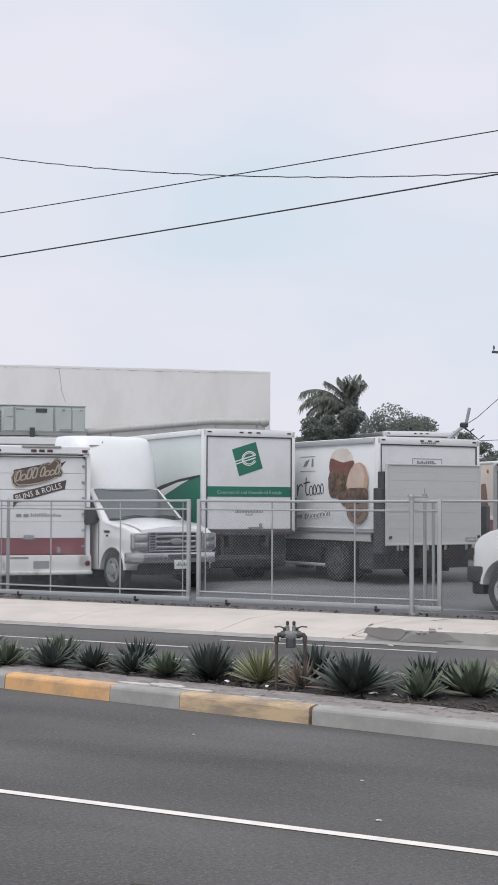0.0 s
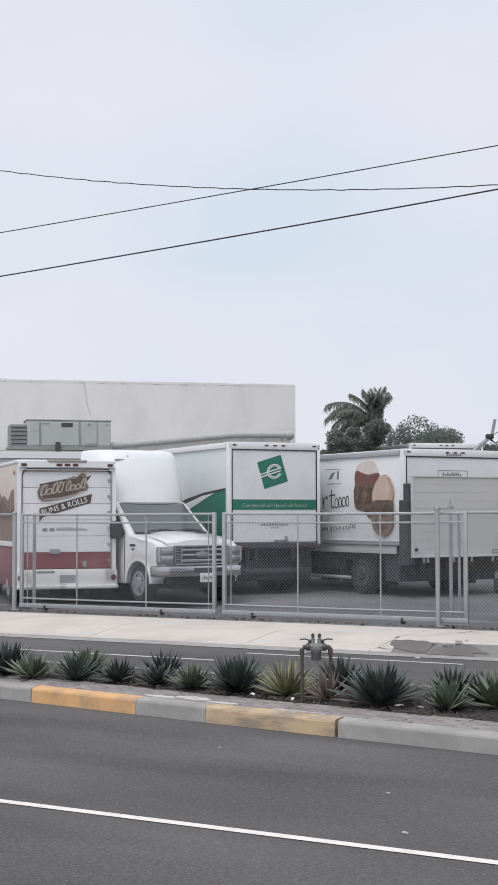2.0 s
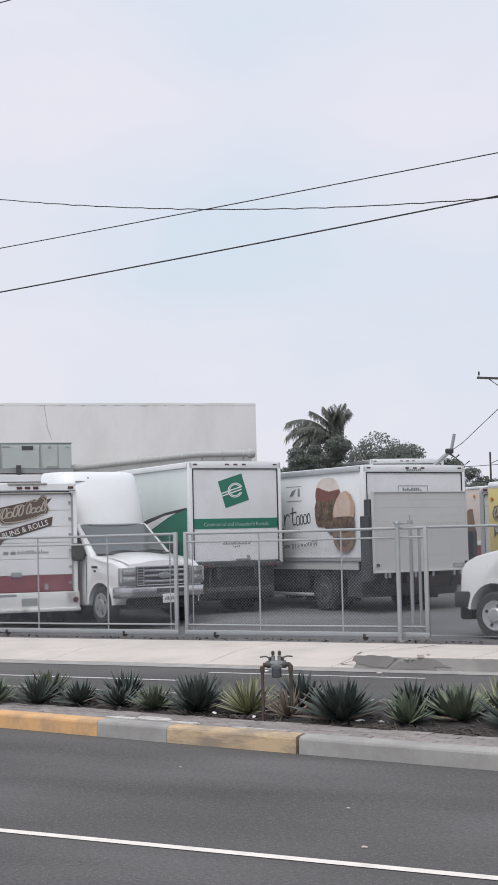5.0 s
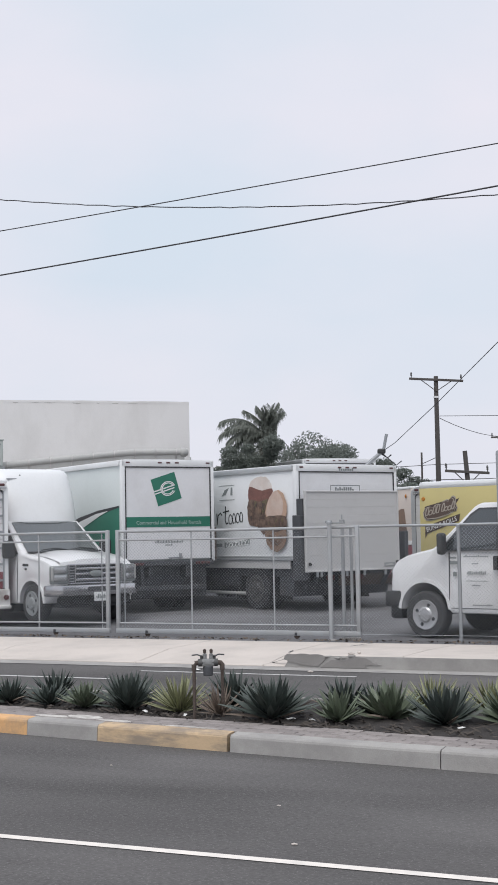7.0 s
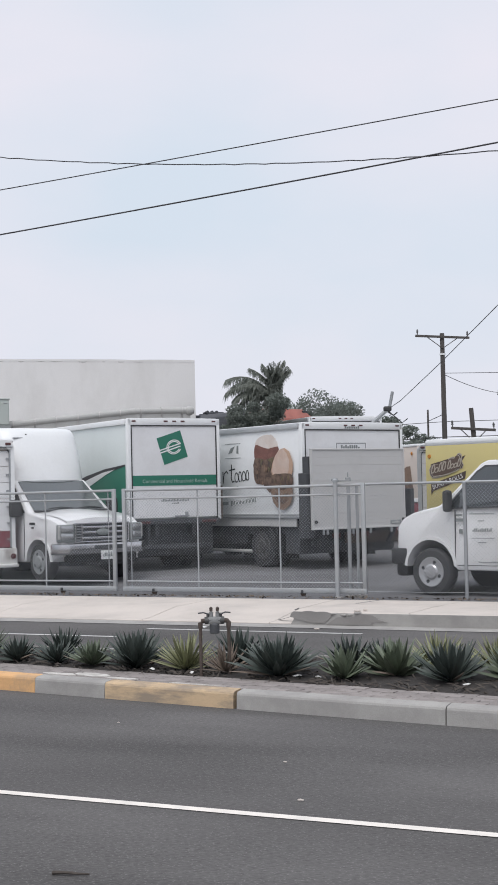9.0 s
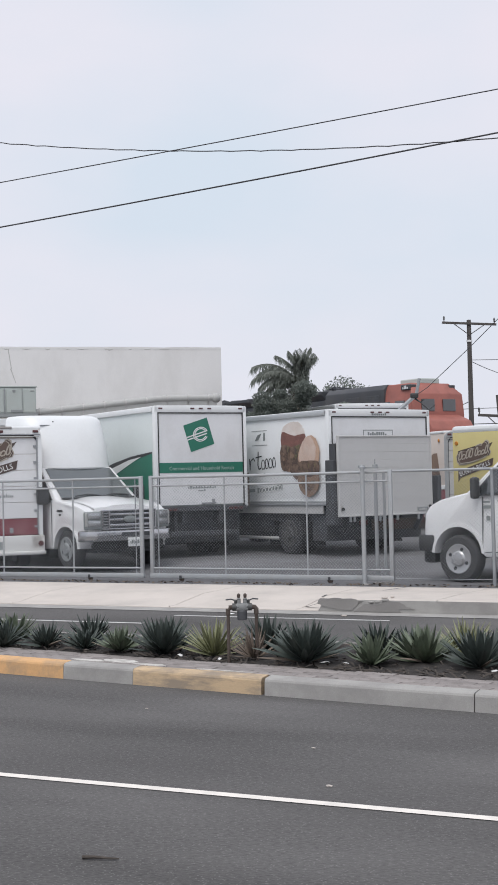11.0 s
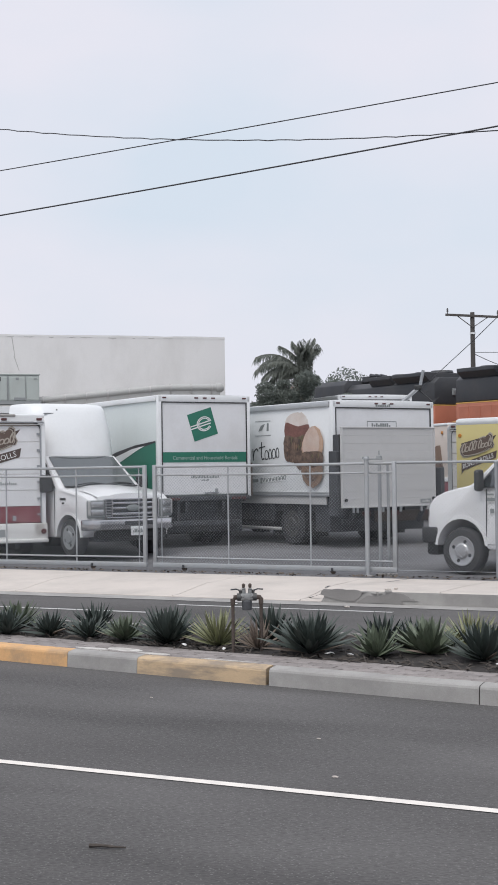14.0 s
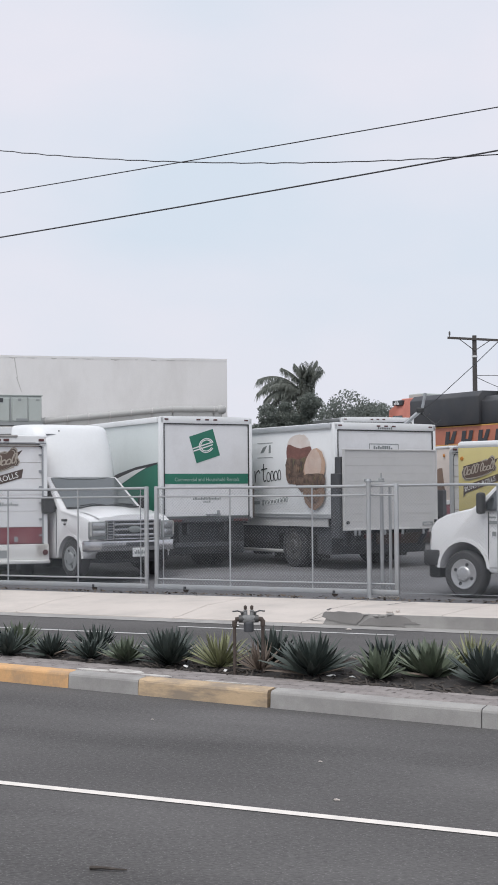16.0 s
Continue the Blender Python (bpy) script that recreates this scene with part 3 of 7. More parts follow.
def build_median():
    med = new("median")
    tagged(med, "raised planted median with concrete kerb, brick edging and dark mulch", "median", "", "structure")

    def kerb_piece(a, b, mat, label="", far=False):
        bm = bmesh.new()
        n = max(2, int((b - a) / 0.35))
        prof = [(0.0, -0.06), (0.012, 0.118), (0.02, 0.135), (0.036, 0.145), (0.155, 0.156), (0.165, -0.06)]
        rows = []
        for i in range(n + 1):
            x = a + (b - a) * i / n
            rows.append([bm.verts.new((x, (far_kerb_y(x) - p[0]) if far else (kerb_y(x) + p[0]), p[1] + 0.003 * noise.noise((x * 3, p[1] * 8, 1)))) for p in prof])
        for r, s in zip(rows, rows[1:]):
            for k in range(len(prof) - 1):
                bm.faces.new((r[k], s[k], s[k + 1], r[k + 1]))
        bm.faces.new(rows[0]), bm.faces.new(rows[-1])
        part("kerb_stone", bm, mat, med, label)
    cuts = [(-40, -28, 0), (-28, -18, 0), (-18, -12.4, 0), (-12.39, -9.12, 0), (-9.11, -7.69, 1), (-7.685, -6.84, 0), (-6.835, -5.43, 2), (-5.395, -3.46, 0), (-3.45, -1.2, 0), (-1.19, 2, 0), (2.01, 8, 0), (8.01, 25, 0)]
    for a, b, c in cuts:
        kerb_piece(a, b, (KERB_CONC, KERB_YELLOW, KERB_TAN)[c], ("", "kerb stone painted orange-yellow", "kerb stone with faded, scuffed yellow paint")[c])
    for a, b in ((-40, -20), (-19.99, -12), (-11.99, -7), (-6.99, -2), (-1.99, 8), (8.01, 25)):
        kerb_piece(a, b, KERB_CONC, "", True)
    # planting bed
    bm = bmesh.new()
    xs = np.linspace(-40, 25, 330)
    rnd = random.Random(2)
    cols = 12
    rows = []
    for x in xs:
        a, b = kerb_y(x) + 0.62, far_kerb_y(x) - 0.14
        rows.append([bm.verts.new((x, a + (b - a) * k / cols, 0.125 + 0.05 * math.sin(math.pi * k / cols) + (0.03 * rnd.random() if 0 < k < cols else 0))) for k in range(cols + 1)])
    for r, s in zip(rows, rows[1:]):
        for k in range(cols):
            bm.faces.new((r[k], s[k], s[k + 1], r[k + 1]))
    part("planting_bed", bm, MULCH, med, "dark brown mulch and soil")
    bm = bmesh.new()
    sheet_strip(bm, np.linspace(-40, 25, 131), [lambda x: (kerb_y(x) + 0.15, 0.128), lambda x: (kerb_y(x) + 0.66, 0.128)])
    part("paver_bedding", bm, KERB_CONC, med, "sandy joint bed under the bricks")
    # mulch chips and dry litter
    bm = bmesh.new()
    for i in range(1500):
        x = rnd.uniform(-13, 0)
        y = rnd.uniform(kerb_y(x) + 0.62, kerb_y(x) + 1.5)
        s = rnd.uniform(0.02, 0.09)
        mm = Matrix.Translation((x, y, 0.165 + rnd.uniform(-0.02, 0.02))) @ Euler((rnd.uniform(-0.5, 0.5), rnd.uniform(-0.5, 0.5), rnd.uniform(0, 3.1))).to_matrix().to_4x4()
        vs = [bm.verts.new(mm @ Vector(p)) for p in ((-s, -0.008, 0), (s, -0.006, 0), (s, 0.006, 0), (-s, 0.01, 0), (0, 0, 0.012))]
        for q in ((0, 1, 4), (1, 2, 4), (2, 3, 4), (3, 0, 4)):
            bm.faces.new([vs[k] for k in q])
    # pale mortar smears over the bricks behind the kerb
    for k, (x0, x1, o0, o1) in enumerate(((-7.75, -7.3, 0.13, 0.3), (-7.42, -6.95, 0.17, 0.42), (-7.0, -6.55, 0.15, 0.27), (-6.3, -5.6, 0.15, 0.19))):
        q = bmesh.new()
        n = 14
        rim = [(x0 + (x1 - x0) * (0.5 + 0.5 * math.cos(a) * rnd.uniform(0.65, 1)), (o0 + o1) / 2 + (o1 - o0) / 2 * math.sin(a) * rnd.uniform(0.5, 1)) for a in np.linspace(0, 2 * math.pi, n, endpoint=False)]
        prism(q, [(a, kerb_y(a) + b) for a, b in rim], "z", 0.15, 0.1625)
        part("mortar_smear", q, MORTAR, med, "pale worn mortar smear")
    ob = part("mulch_chips", bm, DARK_BARK, med, "loose bark chips and dry leaf bits")
    tagged(ob, kind="stuff")
    return med


def build_pavers(med):
    """Brick edging behind the kerb; one mesh for all bricks."""
    bm = bmesh.new()
    box(bm, (0, 0, 0), (0.196, 0.094, 0.05), 0, 0.006)
    me = finish("brick", bm, PAVER)
    rnd = random.Random(7)
    rest = bmesh.new()
    for row in range(5):
        y0 = 0.155 + 0.05 + row * 0.099
        x = -30 + 0.1 * (row % 2)
        while x < 10:
            y = kerb_y(x) + y0
            ang = math.atan2(kerb_y(x + 0.1) - kerb_y(x - 0.1), 0.2) + rnd.uniform(-0.02, 0.02)
            z = 0.132 + rnd.uniform(-0.004, 0.004)
            if -11.2 < x < -1.2:
                ob = new("brick", me)
                ob.parent = med
                ob.matrix_basis = Matrix.Translation((x, y, z)) @ Matrix.Rotation(ang, 4, "Z")
            else:
                box(rest, (x, y, z), (0.196, 0.094, 0.05), ang)
            x += 0.201
    tagged(part("brick_rest", rest, PAVER, med), kind="stuff")


build_ground()
build_far_pavement()
median = build_median()


# ---- chain-link fence and sliding gates ----
def chain_link(x0, x1, z0, z1, y, c=0.028, r=0.0018):
    """Woven zigzag wires as thin three-sided bars; neighbours meet at the same height, so that diamonds form."""
    n, rows = int((x1 - x0) / c), int((z1 - z0) / c)
    pts, faces = [], []
    for j in range(n):
        base = len(pts)
        for k in range(rows + 1):
            right = (k + j) % 2
            x = x0 + (j + right) * c
            z = z0 + k * c
            dy = 0.0015 if right else -0.0015
            pts += [(x - r, y + dy, z), (x + r, y + dy, z), (x, y + dy - r * 1.7, z)]
        for k in range(rows):
            a = base + 3 * k
            for i in range(3):
                ii = (i + 1) % 3
                faces.append((a + i, a + ii, a + 3 + ii, a + 3 + i))
    return pts, faces


def link_part(parent, x0, x1, z0, z1, y):
    pts, faces = chain_link(max(x0, -23), min(x1, 0.5), z0, z1, y)
    me = bpy.data.meshes.new("chain_link")
    me.from_pydata(pts, [], faces)
    me.materials.append(WIRE)
    ob = new("chain_link", me)
    ob.parent = parent
    tagged(ob, "grey woven chain-link mesh", kind="stuff")


def gate(x0, x1, mids, label):
    g = thing("sliding_gate", Matrix.Translation((0, FENCE_Y, 0)), label, "gate", "sliding gates")
    bm = bmesh.new()
    box(bm, ((x0 + x1) / 2, 0, 0.245), (x1 - x0, 0.066, 0.08), 0, 0.008)
    part("bottom_rail", bm, GALV_PAINT, g, "", True)
    for z, r in ((1.92, 0.024), (1.775, 0.016), (0.375, 0.016)):
        bm = bmesh.new()
        tube(bm, [(x0 + 0.03, 0, z), ((x0 + x1) / 2, 0, z - 0.006), (x1 - 0.03, 0, z)], r, 10)
        part("rail", bm, GALV_PAINT, g, "", True)
    for x in (x0 + 0.035, x1 - 0.035):
        bm = bmesh.new()
        box(bm, (x, 0, 1.1), (0.066, 0.056, 1.7), 0, 0.01)
        part("stile", bm, GALV_PAINT, g, "", True)
    for x in (x0 + 0.16, x1 - 0.16):
        bm = bmesh.new()
        tube(bm, [(x, 0.01, 0.29), (x, 0.01, 1.92)], 0.01, 8)
        part("stretcher_bar", bm, GALV, g, "", True)
    for x in mids:
        bm = bmesh.new()
        tube(bm, [(x, 0, 0.29), (x, 0, 1.92)], 0.014, 8)
        part("upright", bm, GALV_PAINT, g, "", True)
    for x in (x0 + 0.6, x1 - 1.1):
        bm = bmesh.new()
        box(bm, (x, -0.045, 0.235), (0.035, 0.03, 0.045), 0, 0.006)
        part("roller_bracket", bm, FRAME_BLACK, g, "small dark roller bracket")
        bm = bmesh.new()
        lathe(bm, [(0.01, -0.02), (0.045, -0.015), (0.04, 0), (0.045, 0.015), (0.01, 0.02)], (x, 0, 0.2), "y", 14)
        part("wheel", bm, RUST, g)
    link_part(g, x0 + 0.08, x1 - 0.08, 0.29, 1.9, 0.012)
    return g


def round_post(name, x, y, top, r, label, cap=True, base=LOT_Z):
    p = thing(name, Matrix.Translation((x, y, base)), label, "post")
    bm = bmesh.new()
    tube(bm, [(0, 0, -0.02), (0, 0, top - base)], r, 14)
    part("shaft", bm, GALV_PAINT, p, "", True)
    if cap:
        bm = bmesh.new()
        lathe(bm, [(r + 0.008, 0), (r + 0.008, 0.03), (r * 0.7, 0.05), (0.008, 0.06)], (0, 0, top - base), "z", 14)
        part("cap", bm, GALV, p, "", True)
    bm = bmesh.new()
    lathe(bm, [(r + 0.05, -0.02), (r + 0.045, 0.01), (r + 0.01, 0.015)], (0, 0, 0), "z", 14)
    part("footing", bm, KERB_CONC, p, "round concrete footing")
    return p


def fence_run(x0, x1, posts, label):
    f = thing("chain_link_fence", Matrix.Translation((0, FENCE_Y, 0)), label, "fence")
    bm = bmesh.new()
    tube(bm, [(x0, 0, 1.925), (x1, 0, 1.925)], 0.022, 10)
    part("top_rail", bm, GALV, f, "", True)
    bm = bmesh.new()
    tube(bm, [(x0, 0.0, 0.24), (x1, 0.0, 0.24)], 0.004, 6)
    part("tension_wire", bm, GALV, f)
    for x in posts:
        bm = bmesh.new()
        tube(bm, [(x, 0, 0.12), (x, 0, 1.9)], 0.029, 12)
        post = part("post", bm, GALV, f, "", True)
        bm = bmesh.new()
        lathe(bm, [(0.037, 0), (0.037, 0.03), (0.02, 0.05)], (x, 0, 1.89), "z", 12)
        part("loop_cap", bm, GALV, post)
    link_part(f, x0, x1, 0.2, 1.92, 0.03)
    return f


gate(-16.83, -12.58, (-15.53, -14.02), "silver-painted chain-link gate on wheels, closed, with worn bottom rail")
gate(-12.45, -8.015, (-11.0, -9.5), "silver-painted chain-link gate on wheels, closed beside a guide post")
round_post("gate_post", -16.97, FENCE_Y, 1.93, 0.042, "silver steel gate post beside the fence end")
round_post("gate_post", -16.74, FENCE_Y + 0.3, 1.9, 0.032, "slim silver guide post behind the gate")
big = round_post("gate_post", -8.47, FENCE_Y - 0.12, 1.97, 0.037, "tall silver gate post with a bracket on top")
bm = bmesh.new()
box(bm, (0.08, 0.1, 1.84), (0.3, 0.035, 0.025), 0, 0.006)
box(bm, (-0.02, 0.02, 1.86), (0.1, 0.06, 0.04), 0, 0.008)
box(bm, (0.17, 0.12, 1.86), (0.07, 0.08, 0.06), 0, 0.008)
tube(bm, [(0.17, 0.12, 1.86), (0.17, 0.12, 1.97)], 0.01, 6)
part("top_bracket", bm, AC_DARK, big, "grey guide bracket with a bolt")
for x, yy, rr in ((-8.4, 0.26, 0.03), (-8.28, 0.34, 0.016), (-8.21, 0.34, 0.014)):
    round_post("guide_post", x, FENCE_Y + yy, 1.9, rr, "slim silver guide post behind the gate", False)
fence_run(-8.0, 6.0, (-6.4, -3.4, -0.4, 2.6), "grey chain-link fence with round posts")
fence_run(-40.0, -17.02, (-19.9, -22.9, -25.9, -28.9, -32, -35, -38), "grey chain-link fence beside the gate")


# ---- vehicles: local y runs forward, x to the vehicle's right, z up from the yard ----
def add_wheel(parent, x, y, r, w, hub=HUB, dual=False, name="wheel", mid=0.0, lift=0.0):
    """Tyre with a tread edge, rim and hub; the outer side is that away from x = mid."""
    s = 1 if x > mid else -1
    zc = r + lift
    bm = bmesh.new()
    lathe(bm, [(r * 0.62, -w / 2), (r * 0.9, -w / 2), (r * 0.98, -w * 0.38), (r, -w * 0.2), (r, w * 0.2), (r * 0.98, w * 0.38), (r * 0.9, w / 2), (r * 0.62, w / 2)], (x, y, zc), "x", 28)
    if dual:
        lathe(bm, [(r * 0.62, -w / 2), (r * 0.9, -w / 2), (r, -w * 0.2), (r, w * 0.2), (r * 0.9, w / 2), (r * 0.62, w / 2)], (x - s * w * 1.12, y, zc), "x", 24)
    tyre = part(name, bm, RUBBER, parent, "", True)
    bm = bmesh.new()
    o = s * w / 2
    dish = [(r * 0.63, o * 0.98), (r * 0.615, o * 1.1), (r * 0.58, o * 1.1), (r * 0.53, o * 1.02), (r * 0.33, o * 1.03), (r * 0.28, o * 1.22), (r * 0.16, o * 1.3), (r * 0.04, o * 1.31)]
    lathe(bm, dish, (x, y, zc), "x", 24)
    for k in range(8):
        a = k * math.pi / 4
        box(bm, (x + o * 1.24, y + r * 0.23 * math.cos(a), zc + r * 0.23 * math.sin(a)), (0.03, 0.028, 0.028), 0, 0.004)
    part("rim", bm, hub, tyre, "", True)
    for k in range(4):
        bm = bmesh.new()
        a = k * math.pi / 2 + 0.4
        lathe(bm, [(r * 0.085, o * 1.0), (r * 0.08, o * 1.06)], (x, y + r * 0.43 * math.cos(a), zc + r * 0.43 * math.sin(a)), "x", 10)
        part("vent_hole", bm, FRAME_BLACK, tyre)
    return tyre


def place(x, y, yaw):
    return Matrix.Translation((x, y, yard_z(y))) @ Matrix.Rotation(radians(yaw), 4, "Z")


def side_frame(length):
    """From a left-side view (x to the viewer's right, y inwards) to the box truck's own space."""
    return Matrix(((0, 1, 0, 0), (-1, 0, 0, length), (0, 0, 1, 0), (0, 0, 0, 1)))


def chassis(t, W, L, zb, axle):
    bm = bmesh.new()
    for x in (W / 2 - 0.43, W / 2 + 0.43):
        box(bm, (x, L * 0.55, zb - 0.2), (0.09, L * 1.1, 0.24), 0, 0.01)
    for k in range(6):
        box(bm, (W / 2, 0.15 + k * L / 5.5, zb - 0.06), (W * 0.94, 0.08, 0.1))
    tube(bm, [(W / 2 - 1.0, axle, 0.5), (W / 2 + 1.0, axle, 0.5)], 0.09, 10)
    lathe(bm, [(0.05, -0.2), (0.2, -0.12), (0.2, 0.12), (0.05, 0.2)], (W / 2, axle, 0.5), "y", 14)
    part("chassis", bm, FRAME_BLACK, t, "black steel frame, axle and cross members")
    # black blocks added below the floor in place of the deep shade there
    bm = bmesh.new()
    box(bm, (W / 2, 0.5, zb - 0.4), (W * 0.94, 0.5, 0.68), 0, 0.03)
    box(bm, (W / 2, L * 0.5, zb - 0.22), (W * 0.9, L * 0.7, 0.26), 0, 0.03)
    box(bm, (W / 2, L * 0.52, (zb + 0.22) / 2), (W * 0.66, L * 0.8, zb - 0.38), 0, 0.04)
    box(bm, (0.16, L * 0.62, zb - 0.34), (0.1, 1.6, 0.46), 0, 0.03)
    part("underside_fill", bm, FRAME_BLACK, t, "black fill below the floor, standing in for shade")
    bm = bmesh.new()
    prism(bm, [(0.1, 0.2), (W - 0.1, 0.2), (W - 0.1, zb - 0.3), (0.1, zb - 0.3)], "y", axle + 0.75, axle + 0.76)
    part("splash_guard", bm, BLACK_PLASTIC, t)
    bm = bmesh.new()
    box(bm, (W / 2 - 0.85, L * 0.58, zb - 0.3), (0.5, 1.0, 0.42), 0, 0.05)
    part("fuel_tank", bm, ALU, t, "dull silver fuel tank")
    for x in (0.3, W - 0.3):
        bm = bmesh.new()
        prism(bm, [(x - 0.26, 0.22), (x + 0.26, 0.2), (x + 0.27, zb - 0.08), (x - 0.27, zb - 0.08)], "y", axle - 0.62, axle - 0.635)
        part("mud_flap", bm, BLACK_PLASTIC, t)
    for x in (0.32, W - 0.32):
        add_wheel(t, x - 0.12 if x < 1 else x + 0.12, axle, 0.45, 0.24, BRASS, True, mid=W / 2)


def cabover(t, W, y0, top, mat):
    """A flat-faced tilt cab ahead of the box."""
    bm = bmesh.new()
    arch = [(y0 + 0.95 + 0.52 * math.cos(a), 0.45 + 0.52 * math.sin(a)) for a in np.linspace(math.pi, 0, 9)]
    prism(bm, [(y0 + 0.05, 0.5)] + arch + [(y0 + 1.75, 0.4), (y0 + 1.8, 1.25), (y0 + 1.55, top - 0.1), (y0 + 1.35, top), (y0 + 0.05, top)], "x", W / 2 - 1.0, W / 2 + 1.0, 0.035)
    part("cab", bm, mat, t, "", True)
    for s in (-1, 1):
        bm = bmesh.new()
        prism(bm, [(y0 + 0.45, 1.35), (y0 + 1.62, 1.35), (y0 + 1.42, top - 0.25), (y0 + 0.45, top - 0.22)], "x", W / 2 + s * 1.0, W / 2 + s * 1.006)
        part("side_window", bm, GLASS, t)
        bm = bmesh.new()
        box(bm, (W / 2 + s * 1.2, y0 + 1.7, 1.75), (0.2, 0.1, 0.45), 0, 0.03)
        tube(bm, [(W / 2 + s * 1.0, y0 + 1.6, 1.95), (W / 2 + s * 1.2, y0 + 1.7, 1.95)], 0.015, 6)
        part("mirror", bm, BLACK_PLASTIC, t)
        add_wheel(t, W / 2 + s * 0.9, y0 + 0.95, 0.42, 0.24, mid=W / 2)
    bm = bmesh.new()
    prism(bm, [(W / 2 - 0.9, 1.32), (W / 2 + 0.9, 1.32), (W / 2 + 0.82, top - 0.22), (W / 2 - 0.82, top - 0.22)], "y", y0 + 1.78, y0 + 1.795)
    part("windscreen", bm, SCREEN_GLASS, t)
    bm = bmesh.new()
    box(bm, (W / 2, y0 + 1.85, 0.55), (2.0, 0.16, 0.26), 0, 0.04)
    part("front_bumper", bm, BLACK_PLASTIC, t)


def box_truck(m, W, L, zb, zt, label, axle=1.5, door=True, side_mat=None, sill=True, group="box trucks in the yard"):
    """Dry-freight box with corner posts, top rails, roof, recessed rear door, chassis, wheels and cab."""
    t = thing("box_truck", m, label, "truck", group)
    p = 0.07
    bm = bmesh.new()
    box(bm, (W / 2, L / 2, (zb + zt) / 2), (W - 0.03, L - 0.1, zt - zb - 0.06), 0, 0.02)
    part("box_body", bm, side_mat or TRUCK_WHITE, t, "", True)
    bm = bmesh.new()
    for x in (p / 2, W - p / 2):
        box(bm, (x, 0.04, (zb + zt) / 2), (p + 0.012, 0.1, zt - zb), 0, 0.012)
    box(bm, (W / 2, 0.04, zt - 0.06), (W, 0.1, 0.14), 0, 0.012)
    part("rear_frame", bm, TRUCK_WHITE, t, "white rear corner posts and header", True)
    for x in (0.0, W):
        bm = bmesh.new()
        box(bm, (x, L / 2 + 0.05, zt - 0.055), (0.045, L - 0.12, 0.11), 0, 0.01)
        part("top_rail", bm, ALU if sill else TRUCK_WHITE, t, "", True)
        bm = bmesh.new()
        box(bm, (x, L / 2 + 0.05, zb + 0.03), (0.04, L - 0.12, 0.08), 0, 0.008)
        part("bottom_rail", bm, ALU, t, "", True)
        bm = bmesh.new()
        box(bm, (x, L - 0.03, (zb + zt) / 2), (0.07, 0.09, zt - zb), 0, 0.02)
        part("front_post", bm, TRUCK_WHITE, t, "", True)
    bm = bmesh.new()
    prism(bm, [(0, zt - 0.02), (W, zt - 0.02), (W - 0.08, zt + 0.015), (W / 2, zt + 0.03), (0.08, zt + 0.015)], "y", 0.0, L)
    part("roof", bm, TRUCK_WHITE, t)
    if door:
        n = 1
        d0, d1 = zb + 0.06, zt - 0.14
        for k in range(n):
            bm = bmesh.new()
            z0, z1 = d0 + (d1 - d0) * k / n, d0 + (d1 - d0) * (k + 1) / n - 0.006
            box(bm, (W / 2, 0.02, (z0 + z1) / 2), (W - 0.19, 0.03, z1 - z0), 0, 0.003)
            part("rear_door", bm, TRUCK_DOOR, t)
        bm = bmesh.new()
        for x in (0.085, W - 0.085):
            box(bm, (x, 0.012, (zb + zt - 0.1) / 2), (0.02, 0.05, zt - zb - 0.16))
        box(bm, (W / 2, 0.012, zt - 0.14), (W - 0.15, 0.05, 0.02))
        part("door_seal", bm, BLACK_PLASTIC, t)
    bm = bmesh.new()
    for x in (W / 2 - 0.2, W / 2, W / 2 + 0.2, 0.14, W - 0.14):
        box(bm, (x, -0.012, zt - 0.045), (0.09, 0.02, 0.03), 0, 0.006)
    tagged(part("marker_lamps", bm, RED_LENS, t, "small red marker lamps"), kind="stuff")
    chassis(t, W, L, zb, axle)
    cabover(t, W, L + 0.05, min(2.45, zt - 0.3), TRUCK_WHITE)
    bm = bmesh.new()
    box(bm, (W / 2, 0.02, zb - 0.02), (W * 0.96, 0.1, 0.1), 0, 0.01)
    box(bm, (W / 2, 0.08, 0.52), (W * 0.8, 0.1, 0.1), 0, 0.01)
    for x in (W / 2 - 0.6, W / 2 + 0.6):
        box(bm, (x, 0.1, (zb + 0.5) / 2), (0.07, 0.08, zb - 0.5))
    part("rear_bumper", bm, FRAME_BLACK, t, "black underride bumper")
    for x in (0.3, W - 0.3):
        bm = bmesh.new()
        for k in range(3):
            box(bm, (x + (k - 1) * 0.12, -0.035, zb - 0.03), (0.1, 0.02, 0.05), 0, 0.008)
        part("tail_lamps", bm, RED_LENS, t)
    return t


